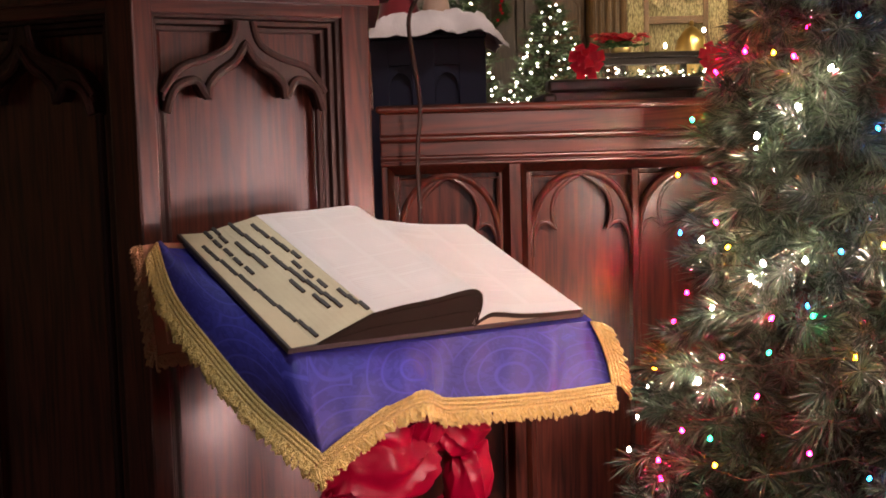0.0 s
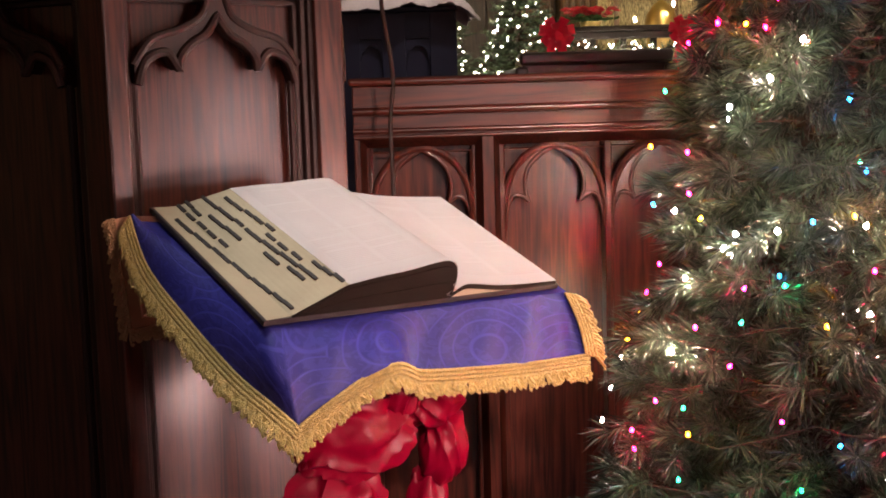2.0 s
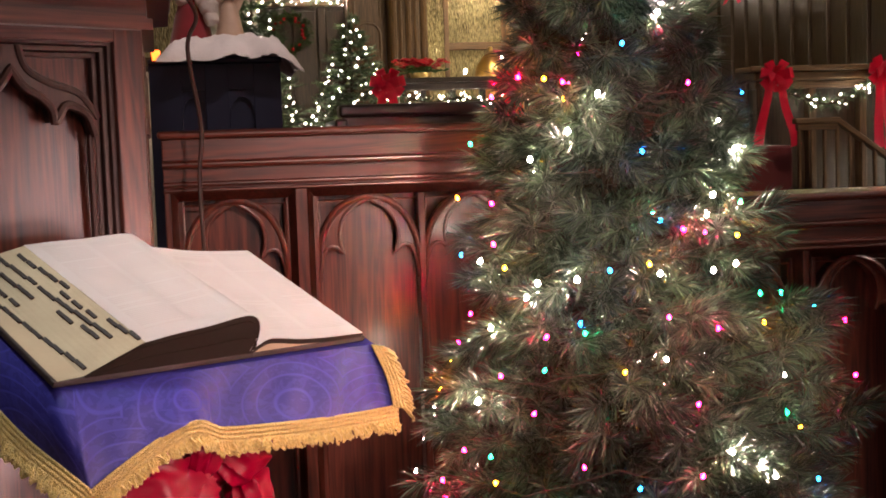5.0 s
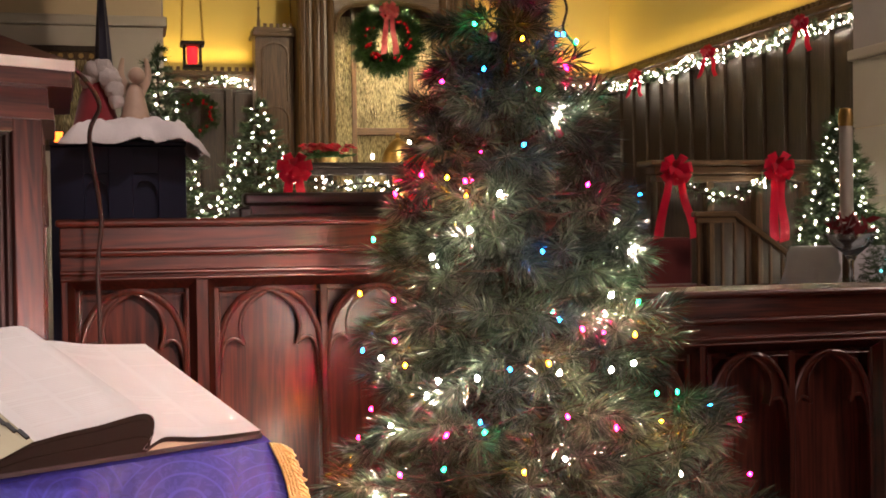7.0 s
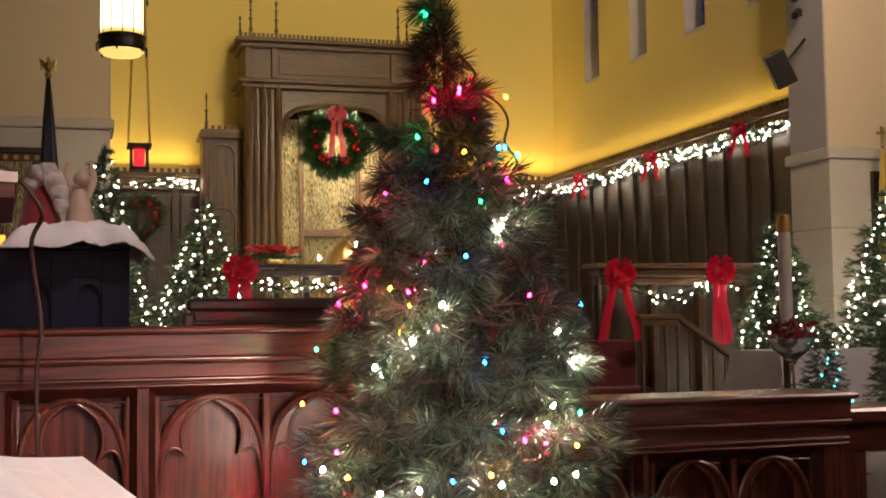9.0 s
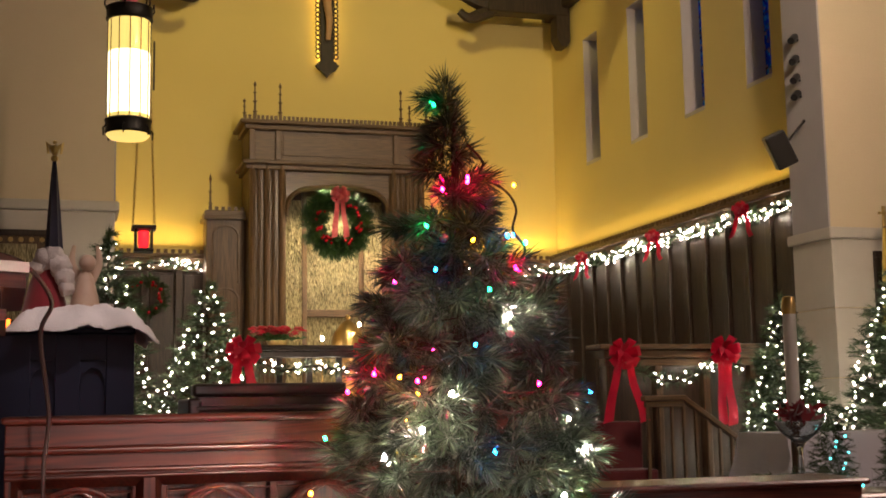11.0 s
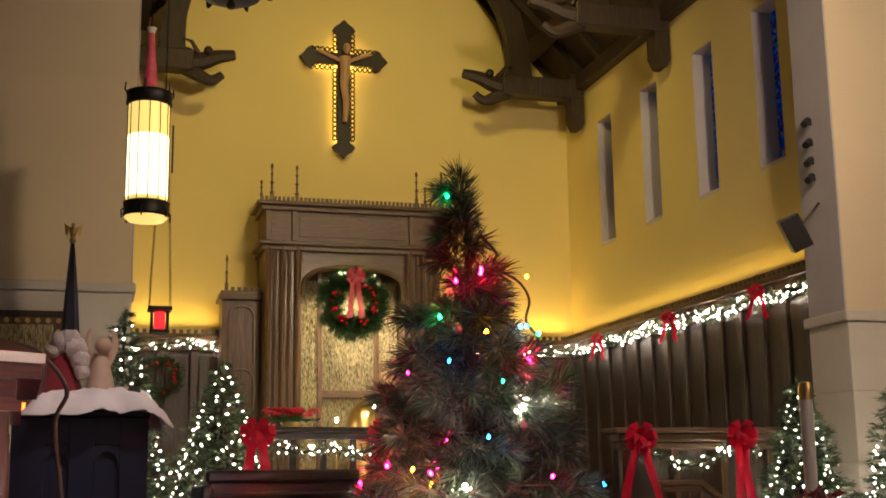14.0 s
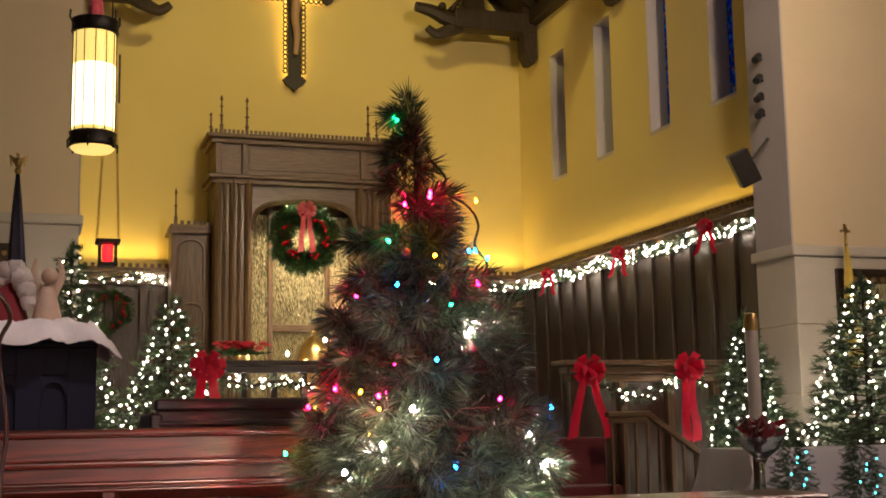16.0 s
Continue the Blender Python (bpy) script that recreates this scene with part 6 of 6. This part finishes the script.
for s in (-1, 1):
    bm = B()
    for k in range(62):
        t = k / 62
        p = Vector((s * (0.095 - 0.06 * t), 0, 0.235 + 1.55 * t))
        tube(bm, [p + Vector(((0.011 if k % 2 else 0.004) * math.cos(6.283 * i / 6), (0.004 if k % 2 else 0.011) * math.cos(6.283 * i / 6), 0.016 * math.sin(6.283 * i / 6))) for i in range(6)], 0.004, 4, closed=True)
    part("chain", bm, BRASS, sl)
part("rod", cyl(B(), (0, 0, 1.78), (0, 0, 5.2), 0.008, n=6), IRON, sl)

ch = thing("iron_chandelier", "black iron ring chandelier with curled brackets", "chandelier", (0.79, 7.0, 4.44))
part("ring", lathe(B(), [(0.10, 0.0), (0.17, 0.02), (0.195, 0.05), (0.20, 0.12), (0.19, 0.13), (0.17, 0.06), (0.02, 0.03)], 24), IRON, ch, smooth=True)
part("finial", lathe(B(), [(0.02, -0.05), (0.03, -0.03), (0.02, 0.0), (0.03, 0.02)], 8), IRON, ch)
for k in range(6):
    a = 6.283 * k / 6
    part("bracket", tube(B(), smooth_path([(0.19 * math.cos(a), 0.19 * math.sin(a), 0.06), (0.235 * math.cos(a), 0.235 * math.sin(a), 0.03), (0.24 * math.cos(a), 0.24 * math.sin(a), 0.09)], 4), 0.011, 6), IRON, ch, smooth=True)
part("rod", cyl(B(), (0, 0, 0.03), (0, 0, 5.58), 0.012, n=6), IRON, ch)

sp = new("loudspeaker")
sp.matrix_world = pose(5.53, 8.62, 3.55, 14, -24, -28)
tagged(sp, "black wall loudspeaker tilted down from the arch", "loudspeaker")
part("cabinet", box(B(), -0.085, 0.085, -0.09, 0.09, -0.145, 0.145, 0.012), STEEL_BLACK, sp)
part("grille", box(B(), -0.075, 0.075, -0.097, -0.088, -0.135, 0.135, 0.003), IRON, sp)
part("bracket", cyl(B(), (0.05, 0.08, 0), (0.30, 0.12, 0.12), 0.012), IRON, sp)
for z in (4.50, 4.32, 4.16, 4.02):
    s = thing("spot_lamp", "small black spot lamp fixed to the arch", "spot lamp", (5.79, 8.64, z), group="spot lamps")
    part("can", cyl(B(), (-0.09, 0.0, -0.02), (-0.02, 0.05, 0.03), 0.03, 0.035), STEEL_BLACK, s)
    part("arm", cyl(B(), (-0.04, 0.03, 0.0), (0.012, 0.03, 0.0), 0.012), STEEL_BLACK, s)


# ---------------------------------------------------------------- flags and icons
def flag_pole(label, at, top, colour, brass_top):
    f = thing("flag_pole", label, "flag", at)
    part("pole", cyl(B(), (0, 0, 0), (0, 0, top - 0.16), 0.012), BROWN, f)
    bm = B()
    if brass_top == "bird":
        ball(bm, (0, 0, top - 0.15), 0.03)
        ball(bm, (0, 0, top - 0.08), 0.030, 10, 8, 1, 0.8, 1.5)
        for s in (-1, 1):
            tube(bm, [(s * 0.02, 0, top - 0.07), (s * 0.06, 0, top - 0.02), (s * 0.05, 0, top - 0.11)], 0.022, 6, 0.4, taper=0.4)
        ball(bm, (0.0, -0.02, top - 0.02), 0.016)
    else:
        box(bm, -0.010, 0.010, -0.008, 0.008, top - 0.16, top), box(bm, -0.045, 0.045, -0.008, 0.008, top - 0.065, top - 0.045)
    part("finial", bm, BRASS, f, "gilt finial", smooth=True)
    bm = B()
    rows = []
    for j in range(16):
        t = j / 15
        r = 0.014 + 0.055 * t ** 0.8
        rows.append([bm.verts.new((0.015 * t + (r + 0.016 * math.cos(i * 2.1) * t) * math.cos(6.283 * i / 18), (r + 0.016 * math.cos(i * 2.1) * t) * math.sin(6.283 * i / 18), top - 0.17 - 0.95 * t)) for i in range(18)])
    for p, q in zip(rows, rows[1:]):
        for i in range(18):
            bm.faces.new((p[i], p[(i + 1) % 18], q[(i + 1) % 18], q[i]))
    part("furled_cloth", bm, colour, f, smooth=True)
    part("base", lathe(B(), [(0.14, 0), (0.14, 0.02), (0.05, 0.06), (0.02, 0.14)], 14), BRASS, f)


flag_pole("furled dark blue flag on a pole with gilt bird", (-0.116, 10.27, 0.6), 3.13, plain("dark_flag_cloth", (0.02, 0.02, 0.05), 0.8, vary=0.6, scale=5, sheen=0.3), "bird")
flag_pole("furled gold flag on a pole with gilt cross", (6.09, 8.10, 0.6), 2.42, plain("gold_flag_cloth", (0.55, 0.38, 0.06), 0.7, vary=0.3, scale=8, sheen=0.3), "cross")


def icon(label, at, w, h):
    f = thing("framed_icon", label, "picture", at)
    for x0, x1, z0, z1 in ((-w / 2, w / 2, h - 0.05, h), (-w / 2, w / 2, 0, 0.05), (-w / 2, -w / 2 + 0.05, 0.05, h - 0.05), (w / 2 - 0.05, w / 2, 0.05, h - 0.05)):
        part("frame", box(B(), x0, x1, -0.04, 0.0, z0, z1, 0.006), BEAM, f)
    part("border", box(B(), -w / 2 + 0.05, w / 2 - 0.05, -0.02, 0, 0.05, h - 0.05), BROWN, f)
    part("gold_ground", box(B(), -w / 2 + 0.13, w / 2 - 0.13, -0.026, -0.018, 0.12, h - 0.12), GILT, f)
    n = int(w / 0.09)
    for k in range(n):
        part("medallion", cyl(B(), (-w / 2 + 0.09 + k * (w - 0.18) / (n - 1), -0.019, h - 0.085), (-w / 2 + 0.09 + k * (w - 0.18) / (n - 1), -0.03, h - 0.085), 0.022, n=12), BRASS, f)
        part("medallion", cyl(B(), (w / 2 - 0.09, -0.019, 0.09 + k * (h - 0.2) / n), (w / 2 - 0.09, -0.03, 0.09 + k * (h - 0.2) / n), 0.022, n=12), BRASS, f)


icon("dark framed gilded icon on the stone wall", (-0.596, 10.975, 2.20), 0.94, 0.89)
icon("dark framed gilded icon on the stone pier", (6.55, 8.355, 1.9), 0.80, 0.80)

# ---------------------------------------------------------------- right side: choir desk, stairs, tables
cd = thing("choir_desk", "wooden choir desk dressed with garland and red bows", "desk", (4.74, 8.6, 0.6))
part("top", box(B(), -0.92, 0.89, -0.14, 0.16, 1.335, 1.375, 0.012), BROWN_X, cd)
part("moulding", box(box(B(), -0.87, 0.86, -0.08, 0.1, 1.27, 1.335, 0.012), -0.85, 0.85, -0.05, 0.07, 1.21, 1.27, 0.01), BROWN_X, cd)
part("front", box(B(), -0.84, 0.84, 0.02, 0.05, 0.05, 1.22), WENGE, cd)
for k in range(5):
    part("post", box(B(), -0.84 + k * 0.405, -0.78 + k * 0.405, -0.05, 0.06, 0.0, 1.215, 0.008), BROWN, cd)
garland("lit_garland", "lit fir garland swagged between the red bows", [(3.98, 8.44, 1.83), (4.18, 8.42, 1.74), (4.38, 8.42, 1.69), (4.60, 8.42, 1.76), (4.80, 8.44, 1.84), (5.0, 8.44, 1.80)], 62, 0.055, 110, 28, 36, 0.0080)
bow("large red bow with long tails on the choir desk", (3.965, 8.40, 1.895), 0.27, 0, 0.50, spread=0.45)
bow("large red bow with long tails on the choir desk", (4.80, 8.40, 1.915), 0.27, 0, 0.56, spread=0.05)
st = thing("carpeted_steps", "dark crimson carpeted steps beside the handrail", "steps", (3.83, 8.4, 0.6))
for k, (y0, z) in enumerate(((0.0, 0.80), (-0.25, 0.46), (-0.5, 0.2))):
    part("step", box(B(), -0.36, 0.28, y0, y0 + 0.27, 0.0, z, 0.02), RED_CARPET, st)
hr = thing("stair_handrail", "brown wooden stair handrail with thin balusters", "handrail", (4.37, 8.1, 0.6))
part("top_rail", box(B(), -0.40, -0.06, -0.035, 0.035, 0.945, 0.985, 0.010), BROWN_X, hr)
o = part("sloping_rail", box(B(), 0.0, 0.62, -0.035, 0.035, -0.04, 0.0, 0.010), BROWN_X, hr)
o.matrix_basis = pose(-0.075, 0, 0.985, 0, 35, 0)
part("under_rail", box(B(), -0.38, -0.08, -0.02, 0.02, 0.90, 0.945, 0.004), BROWN_X, hr)
for k in range(9):
    x = -0.36 + k * 0.095
    z = 0.94 if x < -0.06 else 0.94 - (x + 0.06) * 0.70
    part("baluster", box(B(), x - 0.010, x + 0.010, -0.010, 0.010, 0.0, z), BROWN, hr)

pc = thing("paschal_candle", "tall ivory candle in a brass-capped floor stand", "candle", (3.455, 5.33, 0.6))
part("wax", cyl(B(), (0, 0, 0.80), (0, 0, 1.365), 0.032, n=20), WAX, pc, smooth=True)
part("follower", lathe(B(), [(0.034, 1.355), (0.036, 1.40), (0.028, 1.44), (0.006, 1.445)], 16), BRASS, pc, "brass candle follower", smooth=True)
part("stand", lathe(B(), [(0.16, 0), (0.16, 0.02), (0.03, 0.06), (0.022, 0.4), (0.03, 0.42), (0.022, 0.45), (0.024, 0.76), (0.055, 0.79), (0.05, 0.81), (0.033, 0.82)], 16), BROWN, pc, smooth=True)


def linen_table(label, at, w, d, h, seed):
    t = thing("cloth_table", label, "table", at)
    part("tabletop", box(B(), -w / 2 + 0.02, w / 2 - 0.02, 0.02, d - 0.02, h - 0.04, h - 0.004), BROWN, t)
    bm = B()
    bmesh.ops.create_grid(bm, x_segments=40, y_segments=24, size=1.0)
    for v in bm.verts:
        x, y = v.co.x * (w / 2 + 0.32), d / 2 + v.co.y * (d / 2 + 0.32)
        ox, oy = max(0, abs(x) - w / 2), max(0, -y, y - d)
        o = max(ox, oy)
        f = 0.018 * math.sin(x * 26 + seed) * (oy > 0) * oy / 0.3 + 0.018 * math.sin(y * 24) * (ox > 0) * ox / 0.3
        v.co = Vector((max(-w / 2, min(w / 2, x)) + (f + 0.15 * ox) * (1 if x > 0 else -1) * (ox > 0), max(0, min(d, y)) + (f - 0.12 * oy if y < 0 else f) * (oy > 0), h - o))
    bmesh.ops.solidify(bm, geom=bm.faces[:], thickness=0.003)
    part("tablecloth", bm, LINEN, t, "white linen tablecloth", smooth=True)
    for x in (-1, 1):
        for y in (0.06, d - 0.06):
            part("leg", box(B(), x * (w / 2 - 0.06) - 0.025, x * (w / 2 - 0.06) + 0.025, y - 0.025, y + 0.025, 0, h - 0.03), BROWN, t)


linen_table("side table under a white linen cloth", (3.74, 5.5, 0.6), 0.44, 0.5, 0.765, 1)
linen_table("side table under a bluish white linen cloth", (4.30, 5.5, 0.6), 0.80, 0.5, 0.76, 2)
GLASS = plain("clear_glass", (0.85, 0.9, 0.92), 0.05, vary=0.0, bump=0.0)
GLASS.node_tree.nodes["Principled BSDF"].inputs["Transmission Weight"].default_value = 0.95
fb = thing("footed_bowl", "footed glass bowl of red flowers on a stand", "bowl", (3.344, 5.12, 0.6))
part("stand", lathe(B(), [(0.12, 0), (0.12, 0.02), (0.03, 0.05), (0.03, 0.50), (0.10, 0.52), (0.10, 0.54)], 14), BEAM, fb, smooth=True)
part("bowl", lathe(B(), [(0.055, 0.54), (0.05, 0.55), (0.014, 0.58), (0.012, 0.70), (0.03, 0.735), (0.085, 0.78), (0.118, 0.835), (0.114, 0.835), (0.08, 0.785), (0.02, 0.74)], 20), GLASS, fb, smooth=True)
v, f, rn = [], [], random.Random(9)
for k in range(60):
    a, r = rn.uniform(0, 6.283), rn.uniform(0, 0.10)
    c = Vector((r * math.cos(a), r * math.sin(a), 0.84 + rn.uniform(0, 0.07)))
    d, s = Vector((rn.gauss(0, 1), rn.gauss(0, 1), rn.gauss(0, 0.6))).normalized() * 0.045, Vector((rn.gauss(0, 1), rn.gauss(0, 1), rn.gauss(0, 1))).normalized() * 0.018
    i = len(v)
    v += [c - d, c + s, c + d, c - s]
    f += [(i, i + 1, i + 2), (i, i + 2, i + 3)]
soup("bouquet", v, f, RED_CLOTH, fb)
for x, y, h in ((3.50, 5.10, 0.36), (3.40, 4.45, 0.34)):
    t = thing("potted_fir", "small potted fir with teal lights on a stand", "potted plant", (x, y, 0.6), group="teal-lit firs")
    part("stand", lathe(B(), [(0.11, 0), (0.11, 0.02), (0.03, 0.05), (0.03, 0.44), (0.09, 0.46), (0.09, 0.48)], 12), BEAM, t)
    part("pot", lathe(B(), [(0.05, 0.48), (0.065, 0.58), (0.06, 0.58), (0.02, 0.57)], 12), IRON, t)
    rn = np.random.default_rng(int(x * 100))
    n = 300
    z = 0.58 + h * (1 - (1 - rn.random(n)) ** 0.6)
    a = rn.random(n) * 6.283
    r = (0.58 + h - z) * 0.28 * rn.random(n)
    v, f = sprigs(rn, np.stack([r * np.cos(a), r * np.sin(a), z], 1), np.stack([np.cos(a), np.sin(a), rn.normal(0, 0.4, n)], 1), np.full(n, 0.045), 26, 0.022, 0.0022)
    blades("foliage", v, f, NEEDLE_2, t)
    mini_lights(t, "light_string", [(0.08 * math.cos(k * 2.4) * (1 - k / 12), -0.05 - 0.04 * (k % 3) / 3, 0.56 + k * h * 0.07) for k in range(9)], 0.006, TEAL)
t = thing("tinsel_fir", "bushy fir with teal lights behind the rail", "christmas tree", (2.86, 4.3, 0.6))
rn = np.random.default_rng(77)
n = 240
z, a = 0.1 + 0.55 * rn.random(n), rn.random(n) * 6.283
r = 0.22 * rn.random(n)
v, f = sprigs(rn, np.stack([r * np.cos(a), r * np.sin(a), z], 1), np.stack([np.cos(a), np.sin(a), rn.normal(0, 0.4, n)], 1), np.full(n, 0.07), 26, 0.035, 0.003)
blades("foliage", v, f, NEEDLE_2, t)
part("trunk", cyl(B(), (0, 0, 0), (0, 0, 0.5), 0.02), BARK, t)
mini_lights(t, "light_string", [(0.2 * math.cos(k * 2.4), 0.2 * math.sin(k * 2.4), 0.15 + k * 0.025) for k in range(20)], 0.006, TEAL)

# ---------------------------------------------------------------- red satin bow under the book desk
sb = thing("satin_bow", "large crumpled crimson satin bow under the desk", "bow", FLP, DA)
sb.matrix_world = YAW


def puff(name, c, ax, pinch, seed, folds=7, depth=0.12):
    """A stuffed loop of satin: an uneven bag gathered at pinch, from where sharp folds fan out."""
    bm = B()
    bmesh.ops.create_icosphere(bm, subdivisions=5, radius=1.0)
    k = Vector(pinch).normalized()
    a = k.cross(Vector((0.2, 1, 0.1))).normalized()
    b = k.cross(a)
    for v in bm.verts:
        p = v.co.copy()
        near = max(0.0, p.dot(k))
        th = math.atan2(p.dot(a), p.dot(b)) + 0.9 * noise.noise(p * 0.9 + Vector((seed, 0, 0)))
        ridge = 1 - abs(math.sin(th * folds * 0.5 + seed + 1.1 * p.dot(k))) ** 0.8
        crease = 1 - abs(noise.noise(p * 1.25 + Vector((0, seed, 0)))) * 2.0
        r = 0.98 + 1.3 * depth * (ridge - 0.4) * (0.7 + 0.5 * near) + 0.12 * (max(crease, -0.2) - 0.4) - 0.40 * near ** 3
        v.co = Vector(c) + Vector((p.x * ax[0], p.y * ax[1], p.z * ax[2])) * r
    part(name, bm, RED_SATIN, sb, smooth=True)


puff("loop", (0.425, 0.055, -0.215), (0.092, 0.055, 0.075), (-0.9, -0.2, 0.35), 1.3, 9)
puff("loop", (0.462, 0.060, -0.330), (0.062, 0.045, 0.095), (-0.5, -0.1, 0.9), 4.1, 7)
puff("loop", (0.215, 0.030, -0.245), (0.150, 0.060, 0.105), (0.85, -0.1, 0.5), 2.2, 11, 0.20)
puff("tail", (0.175, 0.045, -0.440), (0.130, 0.050, 0.175), (0.5, 0.0, 0.85), 7.7, 9, 0.20)
puff("tail", (0.430, 0.080, -0.480), (0.050, 0.035, 0.150), (-0.2, 0.0, 1.0), 5.2, 6)
puff("knot", (0.315, 0.020, -0.185), (0.050, 0.045, 0.060), (0.0, 0.0, 1.0), 3.0, 8, 0.12)
